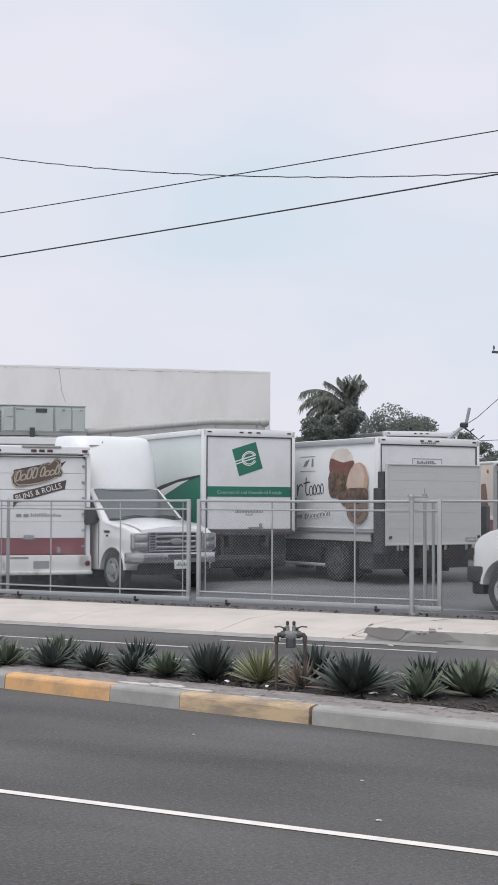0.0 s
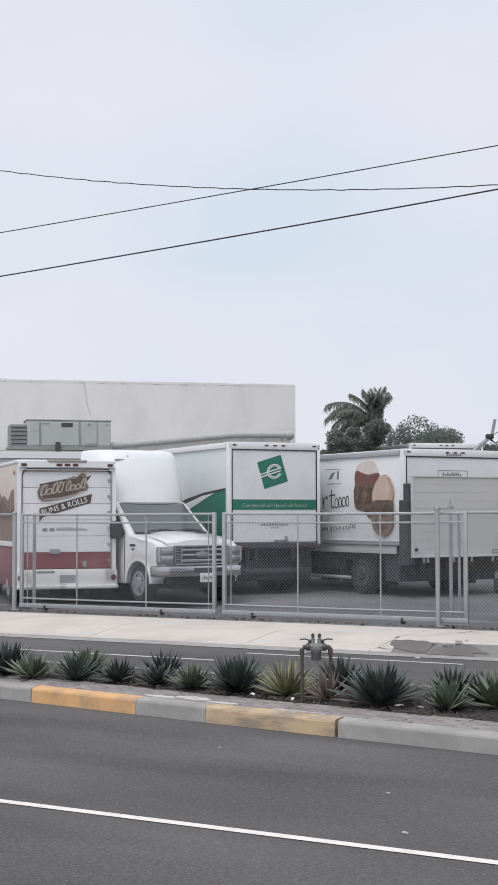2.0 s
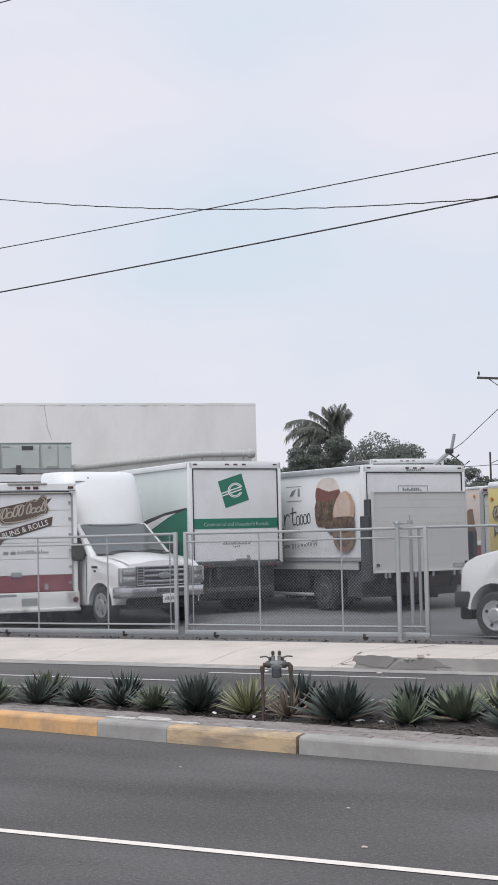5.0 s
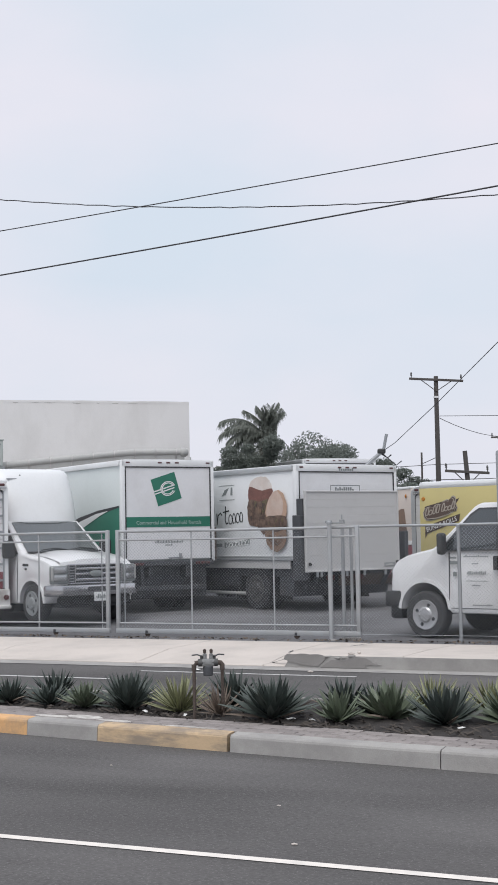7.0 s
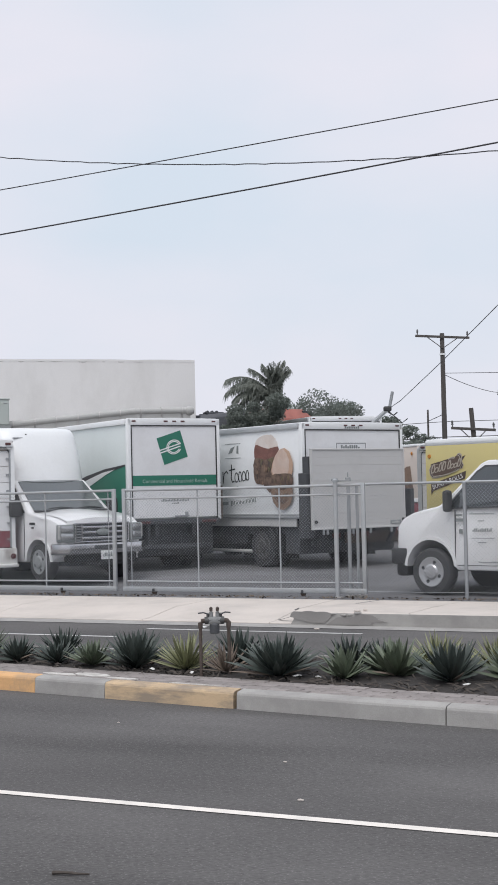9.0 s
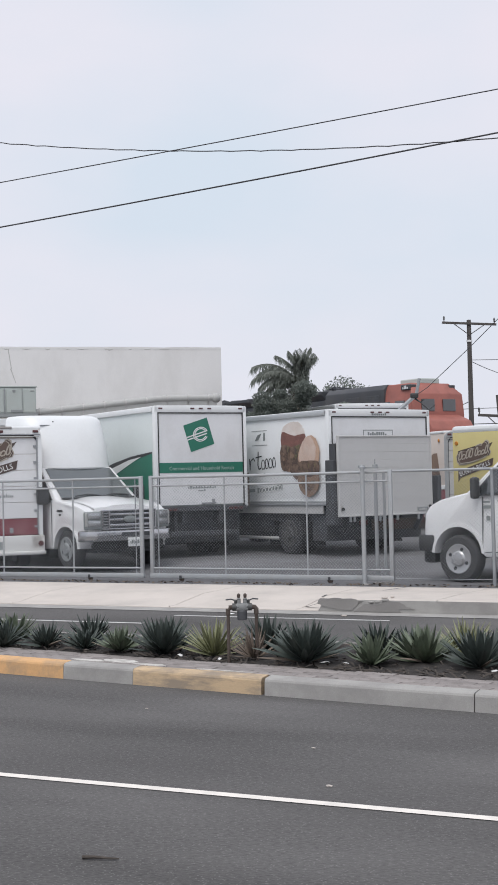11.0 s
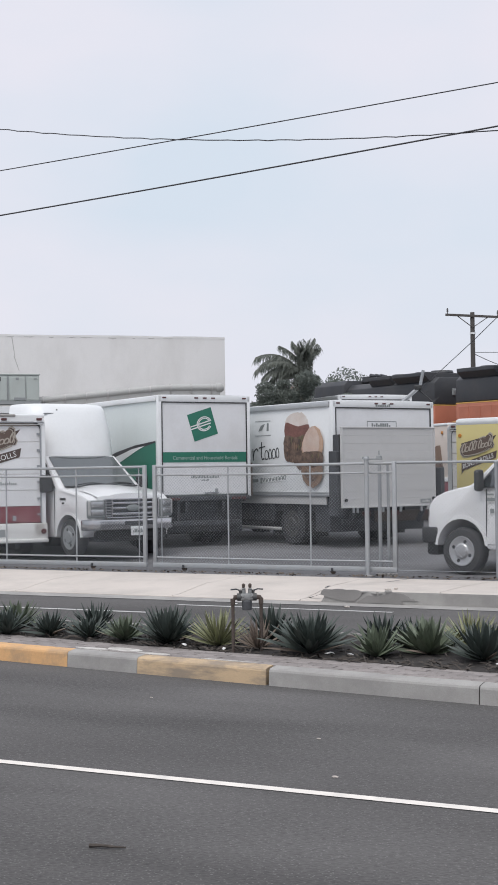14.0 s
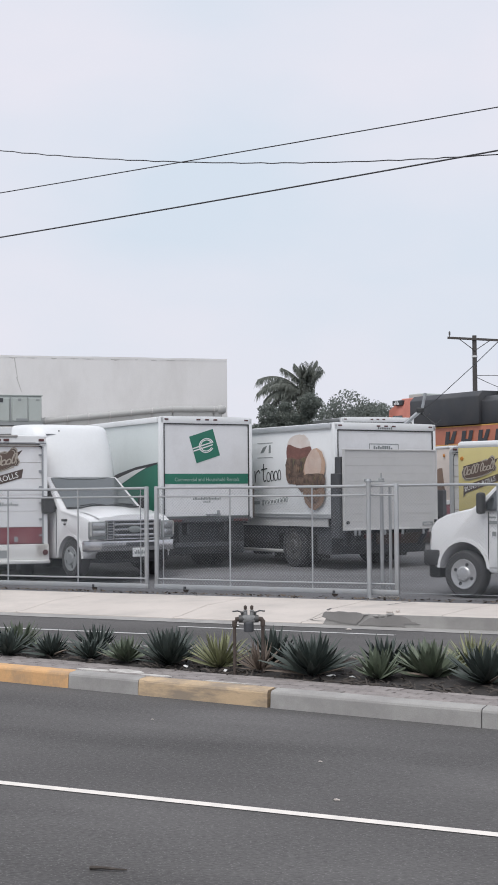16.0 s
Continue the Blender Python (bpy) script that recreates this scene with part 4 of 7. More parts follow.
def green_logo_truck():
    W, L, zb, zt = 2.16, 5.4, 1.06, 3.18
    # box side gets the white with its shade mixed into the colour
    t = box_truck(place(-14.85, 25.07, 56), W, L, zb, zt, "white box truck with green band and green square on rear door", axle=1.45, sill=False, side_mat=SHADED_WHITE)
    y = 0.003
    bm = bmesh.new()
    flat(bm, [(0.1, 1.792), (W - 0.1, 1.792), (W - 0.1, 2.005), (0.1, 2.005)], y)
    part("green_band", bm, GREEN_DECAL, t, "green stripe with white wording")
    lettering("band_wording", "Commercial and Household Rentals", 0.11, PALE_DECAL, t, Matrix.Translation((0.32, y - 0.007, 1.848)), width=1.52)
    a = radians(17)
    h = 0.29
    c = (1.03, 2.584)

    def turned(px, pz):
        return (c[0] + px * math.cos(a) - pz * math.sin(a), c[1] + px * math.sin(a) + pz * math.cos(a))
    bm = bmesh.new()
    flat(bm, [turned(-h, -h), turned(h, -h), turned(h, h), turned(-h, h)], y)
    part("logo_square", bm, GREEN_DECAL, t, "green square turned on its corner")
    bm = bmesh.new()
    for r0, r1 in ((0.18, 0.158), (0.145, 0.123)):
        n = 26
        for k in range(n):
            b0, b1 = 0.1 + k * 5.5 / n, 0.1 + (k + 1) * 5.5 / n
            flat(bm, [turned(0.04 + r0 * math.cos(b0), r0 * 0.85 * math.sin(b0)), turned(0.04 + r0 * math.cos(b1), r0 * 0.85 * math.sin(b1)), turned(0.04 + r1 * math.cos(b1), r1 * 0.85 * math.sin(b1)), turned(0.04 + r1 * math.cos(b0), r1 * 0.85 * math.sin(b0))], y - 0.004)
    for dz in (-0.027, 0.027):
        flat(bm, [turned(-h, dz - 0.012), turned(0.19, dz - 0.012), turned(0.19, dz + 0.012), turned(-h, dz + 0.012)], y - 0.004)
    part("logo_lines", bm, WHITE_DECAL, t, "pale ring and bars on the square")
    bm = bmesh.new()
    bars(bm, 0.75, 1.46, 0.66, 0.05, 18, y, seed=3)
    bars(bm, 0.99, 1.401, 0.18, 0.04, 4, y, seed=4)
    tagged(part("small_print", bm, GREY_INK, t, "small grey wording"), kind="stuff")
    bm = bmesh.new()
    box(bm, (1.22, -0.02, 1.154), (0.34, 0.035, 0.025), 0, 0.008)
    box(bm, (1.33, -0.025, 1.188), (0.06, 0.04, 0.1), 0, 0.008)
    box(bm, (1.1, -0.02, 1.137), (0.05, 0.04, 0.05), 0, 0.008)
    part("door_latch", bm, GALV, t, "grey latch handle")
    # rear corner hinges of dark steel beside the sill
    bm = bmesh.new()
    box(bm, (W + 0.03, 0.05, 1.42), (0.06, 0.09, 0.7), 0, 0.01)
    part("ramp_rail", bm, RUST, t, "rusty brown post")
    m = side_frame(L)
    for pts, mat, nm in (
        ([(L - 2.765, 1.877), (L - 1.982, 2.031), (L - 1.199, 2.133), (L - 0.155, 2.209), (L - 0.155, 1.213), (L - 2.765, 1.213)], GREEN_DECAL, "green_sweep"),
        ([(L - 3.287, 1.809), (L - 2.156, 2.039), (L - 1.199, 2.167), (L - 0.155, 2.243), (L - 0.155, 2.209), (L - 1.199, 2.065), (L - 2.156, 1.877), (L - 3.026, 1.605)], INK, "dark_sweep"),
        ([(L - 3.026, 1.656), (L - 2.156, 1.945), (L - 1.286, 2.099), (L - 0.677, 2.15), (L - 1.112, 2.048), (L - 1.982, 1.809), (L - 2.852, 1.469)], WHITE_DECAL, "pale_sweep"),
    ):
        bm = bmesh.new()
        flat(bm, pts, 0.012 - {"green_sweep": 0, "dark_sweep": 0.004, "pale_sweep": 0.008}[nm])
        part(nm, bm, mat, t, "", m=m)
    return t


def bread_print_truck():
    W, L, zb, zt = 2.64, 5.0, 1.05, 2.97
    t = box_truck(place(-11.37, 26.04, 59.8), W, L, zb, zt, "white box truck with printed sandwich side and raised grey liftgate", axle=1.58)
    m = side_frame(L)
    y = 0.012

    def s(v):
        return L - v

    def blob(pts, mat, name, lab, d, seed=1, rough=0.012):
        """A rounded printed patch; points run from the rear edge forwards and up."""
        bm = bmesh.new()
        rnd = random.Random(seed)
        n = len(pts)
        out = []
        for i in range(n):
            p0, p1, p2, p3 = [pts[(i + k - 1) % n] for k in range(4)]
            for q in (0, 0.25, 0.5, 0.75):
                f = [0.5 * (2 * b + (c - a) * q + (2 * a - 5 * b + 4 * c - e) * q * q + (3 * b - a - 3 * c + e) * q ** 3) for a, b, c, e in zip(p0, p1, p2, p3)]
                out.append((s(f[0]) + rnd.uniform(-rough, rough), f[1] + rnd.uniform(-rough, rough) * 0.7))
        flat(bm, out, d)
        part(name, bm, mat, t, lab, m=m)

    def crumbs(box4, n, mats, d, seed, size):
        """Small irregular patches of filling, meat and leaf colours inside a print."""
        rnd = random.Random(seed)
        x0, x1, z0, z1 = box4
        for k, mat in enumerate(mats):
            bm = bmesh.new()
            for i in range(n):
                cx, cz = rnd.uniform(x0, x1), rnd.uniform(z0, z1)
                r = size * rnd.uniform(0.5, 1.2)
                flat(bm, [(s(cx) + r * 0.8 * math.cos(a) * rnd.uniform(0.5, 1), cz + r * 1.5 * math.sin(a) * rnd.uniform(0.4, 1)) for a in np.linspace(0, 5.6, 7)], d - 0.0035 * k - 0.0002 * i)
            tagged(part("print_flecks", bm, mat, t, "mixed sandwich filling print", m=m), kind="stuff")
    # tall sandwich
    blob([(0.88, 2.5), (0.9, 2.66), (1.08, 2.77), (1.36, 2.78), (1.6, 2.7), (1.68, 2.56), (1.3, 2.46)], BREAD_FADE, "print_bread", "pale bread roll print", y, 1, 0.02)
    blob([(0.86, 2.26), (0.84, 2.52), (1.2, 2.49), (1.66, 2.58), (1.66, 2.24), (1.3, 2.2)], SALAMI, "print_filling", "red-brown sliced meat print", y - 0.004, 2)
    blob([(0.98, 1.72), (0.9, 2.0), (0.96, 2.3), (1.3, 2.27), (1.66, 2.3), (1.75, 2.1), (1.67, 1.78), (1.4, 1.74), (1.16, 1.58)], MEAT, "print_filling", "brown sandwich filling print", y - 0.008, 3)
    crumbs((1.04, 1.62, 1.78, 2.26), 6, (LETTUCE, BROWN_DECAL, BREAD), y - 0.012, 21, 0.055)
    # round sandwich in front of it
    blob([(0.34, 1.94), (0.31, 2.2), (0.42, 2.4), (0.64, 2.48), (0.88, 2.36), (1.03, 2.14), (1.02, 1.94), (0.7, 1.89)], BREAD_MID, "print_bun", "light brown bun print", y - 0.03, 4)
    blob([(0.48, 1.96), (0.42, 2.2), (0.55, 2.42), (0.72, 2.46), (0.88, 2.34), (1.0, 2.12), (0.97, 1.96), (0.72, 1.92)], BUN_PINK, "print_bun_face", "pale bun highlight print", y - 0.034, 5)
    blob([(0.35, 1.62), (0.32, 1.92), (0.7, 1.96), (1.03, 1.92), (1.0, 1.62), (0.7, 1.56)], MEAT, "print_filling", "dark green and brown filling print", y - 0.038, 6)
    crumbs((0.42, 0.95, 1.64, 1.9), 6, (LETTUCE, BROWN_DECAL), y - 0.042, 22, 0.045)
    blob([(0.32, 1.44), (0.31, 1.66), (0.68, 1.62), (1.02, 1.66), (1.0, 1.42), (0.84, 1.27), (0.66, 1.22), (0.46, 1.28)], BREAD, "print_lower_bun", "brown lower bun print", y - 0.052, 7)
    blob([(0.44, 1.44), (0.45, 1.55), (0.68, 1.53), (0.9, 1.55), (0.88, 1.42), (0.66, 1.34)], MEAT, "print_lower_filling", "brown filling print", y - 0.056, 8)
    # running black flourish: tall first stroke, then open loops
    bm = bmesh.new()
    ribbon(bm, [(s(3.3), 1.78), (s(3.16), 2.2), (s(3.06), 1.8)], 0.016, y)
    ribbon(bm, [(s(2.95), 2.05), (s(2.93), 1.8), (s(2.9), 2.0), (s(2.8), 2.06), (s(2.74), 2.0)], 0.015, y)
    ribbon(bm, [(s(2.6), 2.2), (s(2.62), 1.9), (s(2.58), 1.82), (s(2.5), 1.84)], 0.017, y)
    ribbon(bm, [(s(2.7), 2.07), (s(2.46), 2.1)], 0.013, y - 0.003)
    flourish(bm, s(2.48), 1.81, 0.56, 0.21, (0.95, 1.0, 0.95, 1.0), 0.08, 0.012, y, -0.05)
    tagged(part("script_strokes", bm, INK, t, "black handwritten-style strokes", m=m), kind="stuff")
    bm = bmesh.new()
    flat(bm, [(s(2.66), 1.3), (s(1.7), 1.38), (s(1.7), 1.5), (s(2.2), 1.42), (s(2.66), 1.42)], y)
    flat(bm, [(s(3.05), 1.32), (s(2.75), 1.33), (s(2.75), 1.4), (s(3.05), 1.39)], y)
    part("print_swash", bm, GREY_INK, t, "grey printed ribbon", m=m)
    bm = bmesh.new()
    flourish(bm, s(2.6), 1.31, 0.85, 0.12, (1.0, 0.7, 0.9, 0.7, 1.0, 0.8, 0.9), 0.07, 0.009, y - 0.005, 0.3)
    tagged(part("swash_strokes", bm, WHITE_DECAL, t, "pale strokes on the ribbon", m=m), kind="stuff")
    bm = bmesh.new()
    bars(bm, s(2.75), 1.66, 0.42, 0.07, 6, y, seed=8)
    tagged(part("small_print", bm, GREY_INK, t, "grey wording", m=m), kind="stuff")
    bm = bmesh.new()
    x0, x1, z0, z1 = s(2.84), s(2.24), 2.33, 2.65
    for q in ((x0, z0, x1, z0 + 0.01), (x0, z1 - 0.01, x1, z1)):
        flat(bm, [(q[0], q[1]), (q[2], q[1]), (q[2], q[3]), (q[0], q[3])], y)
    flat(bm, [(x0 + 0.12, z0 + 0.1), (x0 + 0.26, z0 + 0.12), (x0 + 0.38, z1 - 0.06), (x0 + 0.22, z1 - 0.1)], y)
    flat(bm, [(x1 - 0.16, z0 + 0.1), (x1 - 0.08, z0 + 0.1), (x1 - 0.08, z1 - 0.05), (x1 - 0.14, z1 - 0.05)], y)
    part("side_label", bm, GREY_INK, t, "small framed grey label", m=m)
    # grey mouldings and skirt along the foot of the side
    for z, h, w, mat in ((1.115, 0.035, 0.05, ALU), (1.055, 0.03, 0.055, GALV)):
        bm = bmesh.new()
        box(bm, (0.0, L / 2 + 0.04, z), (w, L - 0.1, h), 0, 0.006)
        part("side_moulding", bm, mat, t)
    bm = bmesh.new()
    box(bm, (0.02, L / 2 + 0.1, 0.955), (0.035, L - 0.3, 0.165), 0, 0.006)
    part("side_skirt", bm, LIFT_GREY, t, "grey aluminium skirt")
    bm = bmesh.new()
    tube(bm, [(0.12, 2.0, 0.34), (0.12, 4.3, 0.34)], 0.035, 8)
    part("side_guard", bm, LIFT_GREY, t, "grey side guard bar")
    # header plate and badge
    bm = bmesh.new()
    for q in ((0.88, 2.4, 1.65, 2.415), (0.88, 2.55, 1.65, 2.565), (0.88, 2.415, 0.895, 2.55), (1.635, 2.415, 1.65, 2.55)):
        flat(bm, [(q[0], q[1]), (q[2], q[1]), (q[2], q[3]), (q[0], q[3])], 0.004)
    bars(bm, 1.0, 2.43, 0.5, 0.09, 9, 0.004, 0.25, seed=5)
    bars(bm, 1.1, zt - 0.11, 0.39, 0.06, 8, -0.012, 0.3, seed=6)
    tagged(part("rear_label", bm, GREY_INK, t, "grey framed label on the rear door"), kind="stuff")
    # liftgate, folded upright
    y0, g0, g1, gz0, gz1 = -0.38, -0.08, 2.33, 0.83, 2.42
    gc, gw = (g0 + g1) / 2, g1 - g0
    n = 10
    for k in range(n):
        bm = bmesh.new()
        hgt = (gz1 - gz0) / n
        box(bm, (gc, y0 + 0.002 * (k % 2), gz0 + (k + 0.5) * hgt), (gw - 0.04, 0.045, hgt - 0.001), 0, 0.002)
        part("liftgate_plank", bm, LIFT_GREY, t)
    bm = bmesh.new()
    for x in (g0 + 0.02, g1 - 0.02):
        box(bm, (x, y0 - 0.006, (gz0 + gz1) / 2), (0.035, 0.07, gz1 - gz0), 0, 0.006)
    box(bm, (gc, y0 - 0.006, gz1), (gw, 0.07, 0.03), 0, 0.006)
    box(bm, (gc, y0 - 0.006, gz0), (gw, 0.07, 0.035), 0, 0.006)
    part("liftgate_edge", bm, LIFT_GREY, t, "grey steel rim of the liftgate")
    # low anti-slip studs on the lower half of the gate
    bm = bmesh.new()
    for i in range(28):
        for k in range(11):
            x, z = g0 + 0.09 + (i + 0.5 * (k % 2)) * 0.08, gz0 + 0.1 + k * 0.068
            if x < g1 - 0.08:
                box(bm, (x, y0 - 0.0235, z), (0.045, 0.005, 0.012))
    tagged(part("grip_studs", bm, LIFT_GREY, t, "raised grip pattern on the gate"), kind="stuff")
    for x in (g0 + 0.09, g1 - 0.07):
        bm = bmesh.new()
        lathe(bm, [(0.035, 0), (0.03, -0.03)], (x, y0 - 0.03, gz0 + 0.14), "y", 12)
        part("liftgate_bolt", bm, BLACK_PLASTIC, t)
    bm = bmesh.new()
    box(bm, (g1 - 0.27, y0 - 0.032, gz0 + 0.09), (0.27, 0.02, 0.08), 0, 0.004)
    plate = part("gate_plate", bm, AC_DARK, t, "small dark maker's plate")
    bm = bmesh.new()
    bars(bm, g1 - 0.37, gz0 + 0.065, 0.2, 0.045, 5, y0 - 0.043, 0.3, seed=15)
    tagged(part("plate_bars", bm, LIFT_GREY, plate), kind="stuff")
    bm = bmesh.new()
    box(bm, (-0.06, -0.2, 1.3), (0.2, 0.26, 1.3), 0, 0.015)
    box(bm, (-0.02, -0.2, 2.1), (0.11, 0.2, 0.36), 0, 0.015)
    box(bm, (-0.12, -0.24, 1.6), (0.06, 0.1, 0.3), 0, 0.01)
    part("lift_post", bm, FRAME_BLACK, t, "black liftgate post")
    bm = bmesh.new()
    box(bm, (2.6, -0.2, 1.15), (0.1, 0.26, 0.9), 0, 0.015)
    part("lift_post", bm, FRAME_BLACK, t, "black liftgate post")
    for x in (0.3, 2.1):
        bm = bmesh.new()
        tube(bm, [(x, -0.1, 0.5), (x, -0.36, 0.86)], 0.05, 8)
        part("lift_arm", bm, FRAME_BLACK, t)
    for x in (0.2, 0.3, 0.95, 1.4, 1.95):
        bm = bmesh.new()
        box(bm, (x, -0.4, 0.77), (0.05, 0.03, 0.12), 0, 0.006)
        part("gate_catch", bm, GALV, t)
    bm = bmesh.new()
    box(bm, (1.75, -0.06, 0.62), (1.5, 0.05, 0.22), 0, 0.01)
    part("low_beam", bm, RUST, t, "dark red-brown rear beam")
    for x in (0.75, 1.5, 2.25):
        bm = bmesh.new()
        box(bm, (x, -0.1, 0.68), (0.2, 0.04, 0.1), 0, 0.01)
        part("low_lamp", bm, RED_LENS, t)
    return t


def rounded_rear(bm, W, z0, z1, r, th, y0, y1):
    """A door surround with rounded upper corners."""
    def ring(x0, x1, zb, zt, rr):
        pts = [(x0, zb)]
        pts += [(x0 + rr - rr * math.cos(a), zt - rr + rr * math.sin(a)) for a in np.linspace(0, math.pi / 2, 7)]
        pts += [(x1 - rr + rr * math.sin(a), zt - rr + rr * math.cos(a)) for a in np.linspace(0, math.pi / 2, 7)]
        return pts + [(x1, zb)]
    o, i = ring(0, W, z0, z1, r), ring(th, W - th, z0, z1 - th * 1.6, r)
    vs = [[[bm.verts.new((p[0], y, p[1])) for p in line] for line in (o, i)] for y in (y0, y1)]
    for k in range(len(o) - 1):
        bm.faces.new((vs[0][0][k], vs[0][0][k + 1], vs[0][1][k + 1], vs[0][1][k]))
        bm.faces.new((vs[1][0][k], vs[1][1][k], vs[1][1][k + 1], vs[1][0][k + 1]))
        bm.faces.new((vs[0][0][k], vs[1][0][k], vs[1][0][k + 1], vs[0][0][k + 1]))
        bm.faces.new((vs[0][1][k], vs[0][1][k + 1], vs[1][1][k + 1], vs[1][1][k]))
    return bm


def step_van(m, W, L, zb, zt, label, door_mat=None, surround=None):
    """Bakery delivery truck: printed sides, rounded rear surround, roll door, deep rear bumper."""
    t = thing("delivery_truck", m, label, "truck", "bakery delivery trucks")
    band = zb + 0.72 + 0.06
    bm = bmesh.new()
    box(bm, (W / 2, L / 2 + 0.04, (band + zt) / 2), (W - 0.02, L - 0.02, zt - band), 0, 0.03)
    part("upper_body", bm, BEIGE_PRINT, t, "pale beige printed body side", True)
    bm = bmesh.new()
    box(bm, (W / 2, L / 2 + 0.04, (zb + band) / 2), (W - 0.02, L - 0.02, band - zb), 0, 0.02)
    part("lower_body", bm, RED_DECAL, t, "dark red lower body", True)
    bm = bmesh.new()
    box(bm, (0.0, L / 2 + 0.05, band + 0.06), (0.04, L - 0.06, 0.1), 0, 0.01)
    box(bm, (W, L / 2 + 0.05, band + 0.06), (0.04, L - 0.06, 0.1), 0, 0.01)
    part("side_stripe", bm, WHITE_DECAL, t, "white moulding")
    bm = bmesh.new()
    box(bm, (W / 2, L / 2 + 0.05, zt - 0.01), (W + 0.02, L, 0.07), 0, 0.025)
    part("roof", bm, TRUCK_WHITE, t, "", True)
    ms = side_frame(L)
    bm = bmesh.new()
    n = 22
    top = [(0.25 + (L - 0.75) * k / n, zt - 0.5 + 0.22 * math.sin(k * 0.28) + 0.05 * math.sin(k * 1.3)) for k in range(n + 1)]
    flat(bm, top + [(L - 0.3, band + 0.12), (0.25, band + 0.12)], 0.006)
    part("side_print", bm, BREAD, t, "brown bread picture on the side", m=ms)
    bm = bmesh.new()
    top = [(0.25 + (L - 0.75) * k / n, zt - 0.85 + 0.12 * math.sin(k * 0.5 + 1)) for k in range(n + 1)]
    flat(bm, top + [(L - 0.3, zt - 1.15), (0.25, zt - 1.1)], 0.002)
    part("side_print_dark", bm, MEAT, t, "dark filling picture on the side", m=ms)
    bm = bmesh.new()
    lathe(bm, [(0.05, 0.0), (0.035, -0.02), (0.01, -0.025)], (0, 0, 0), "x", 12)
    part("side_lamp", bm, AMBER, t, m=Matrix.Translation((-0.01, 0.35, zt - 0.22)))
    bm = bmesh.new()
    rounded_rear(bm, W, zb + 0.36, zt, 0.17, 0.075, -0.02, 0.06)
    part("rear_surround", bm, surround or TRUCK_WHITE, t, "rounded rear surround", True)
    bm = bmesh.new()
    rounded_rear(bm, W - 0.15, zb + 0.36, zt - 0.12, 0.15, 0.022, -0.012, 0.06)
    bmesh.ops.translate(bm, vec=(0.075, 0, 0), verts=bm.verts)
    part("door_seal", bm, FRAME_BLACK, t, "dark rubber seal round the door", True)
    bm = bmesh.new()
    box(bm, (W / 2, -0.028, zt - 0.135), (W - 0.06, 0.03, 0.02), 0, 0.006)
    part("drip_rail", bm, GALV, t)
    bm = bmesh.new()
    box(bm, (W / 2, -0.03, zt - 0.175), (W - 0.1, 0.03, 0.014), 0, 0.004)
    part("drip_rail", bm, LIFT_GREY, t)
    bm = bmesh.new()
    box(bm, (W / 2, 0.02, zt), (W * 0.4, 0.12, 0.05), 0, 0.02)
    part("roof_bar", bm, KERB_CONC, t, "stained roof edge")
    bm = bmesh.new()
    for x in (0.12, W / 2 - 0.16, W / 2, W / 2 + 0.16, W - 0.12):
        box(bm, (x, -0.03, zt - 0.075), (0.11, 0.03, 0.05), 0, 0.012)
    tagged(part("marker_lamps", bm, RED_LENS, t, "dark red marker lamps"), kind="stuff")
    d0, d1 = zb + 0.38, zt - 0.2
    n = 6
    for k in range(n):
        z0, z1 = d0 + (d1 - d0) * k / n, d0 + (d1 - d0) * (k + 1) / n - 0.008
        bm = bmesh.new()
        box(bm, (W / 2, 0.03, (z0 + z1) / 2), (W - 0.19, 0.04, z1 - z0), 0, 0.004)
        part("door_slat", bm, door_mat or (RED_DECAL if k == 0 else TRUCK_DOOR), t, "scuffed red door slat" if k == 0 and not door_mat else "")
    bm = bmesh.new()
    box(bm, (W - 0.09, 0.0, (d0 + d1) / 2), (0.03, 0.05, d1 - d0), 0, 0.004)
    for k in range(6):
        box(bm, (W - 0.13, 0.0, d0 + 0.15 + k * (d1 - d0) / 6), (0.07, 0.03, 0.04))
    part("door_track", bm, GALV, t, "grey door track with rollers")
    bm = bmesh.new()
    box(bm, (W / 2, 0.0, zb + 0.2), (W + 0.04, 0.16, 0.32), 0, 0.02)
    box(bm, (W / 2, -0.09, zb + 0.02), (W + 0.04, 0.2, 0.07), 0, 0.02)
    part("rear_bumper", bm, BUMPER_WHITE, t, "dented, scuffed white rear bumper", True)
    bm = bmesh.new()
    flat(bm, [(W * 0.42, zb + 0.1), (W * 0.58, zb + 0.1), (W * 0.58, zb + 0.25), (W * 0.42, zb + 0.25)], -0.081)
    flat(bm, [(W * 0.19, zb + 0.29), (W * 0.37, zb + 0.29), (W * 0.37, zb + 0.335), (W * 0.19, zb + 0.335)], -0.081)
    part("plate_recess", bm, AC_DARK, t, "dark plate recess")
    for x in (0.06, W - 0.06):
        bm = bmesh.new()
        lathe(bm, [(0.055, 0), (0.05, -0.03), (0.02, -0.035)], (x, -0.08, zb + 0.2), "y", 14)
        part("tail_lamp", bm, RED_LENS, t)
    bm = bmesh.new()
    box(bm, (W * 0.38, 0.0, d0 + 0.33), (0.2, 0.06, 0.1), 0, 0.01)
    part("door_latch", bm, GALV, t, "grey door latch")
    bm = bmesh.new()
    box(bm, (W * 0.68, 0.0, d0 + 0.08), (0.07, 0.06, 0.1), 0, 0.01)
    part("door_lock", bm, GALV, t, "grey door lock")
    # rear logo in plain shapes
    y = 0.008
    cx = W * 0.2
    script_badge(t, W * 0.21, zt - 0.62, W * 0.53, y)
    bm = bmesh.new()
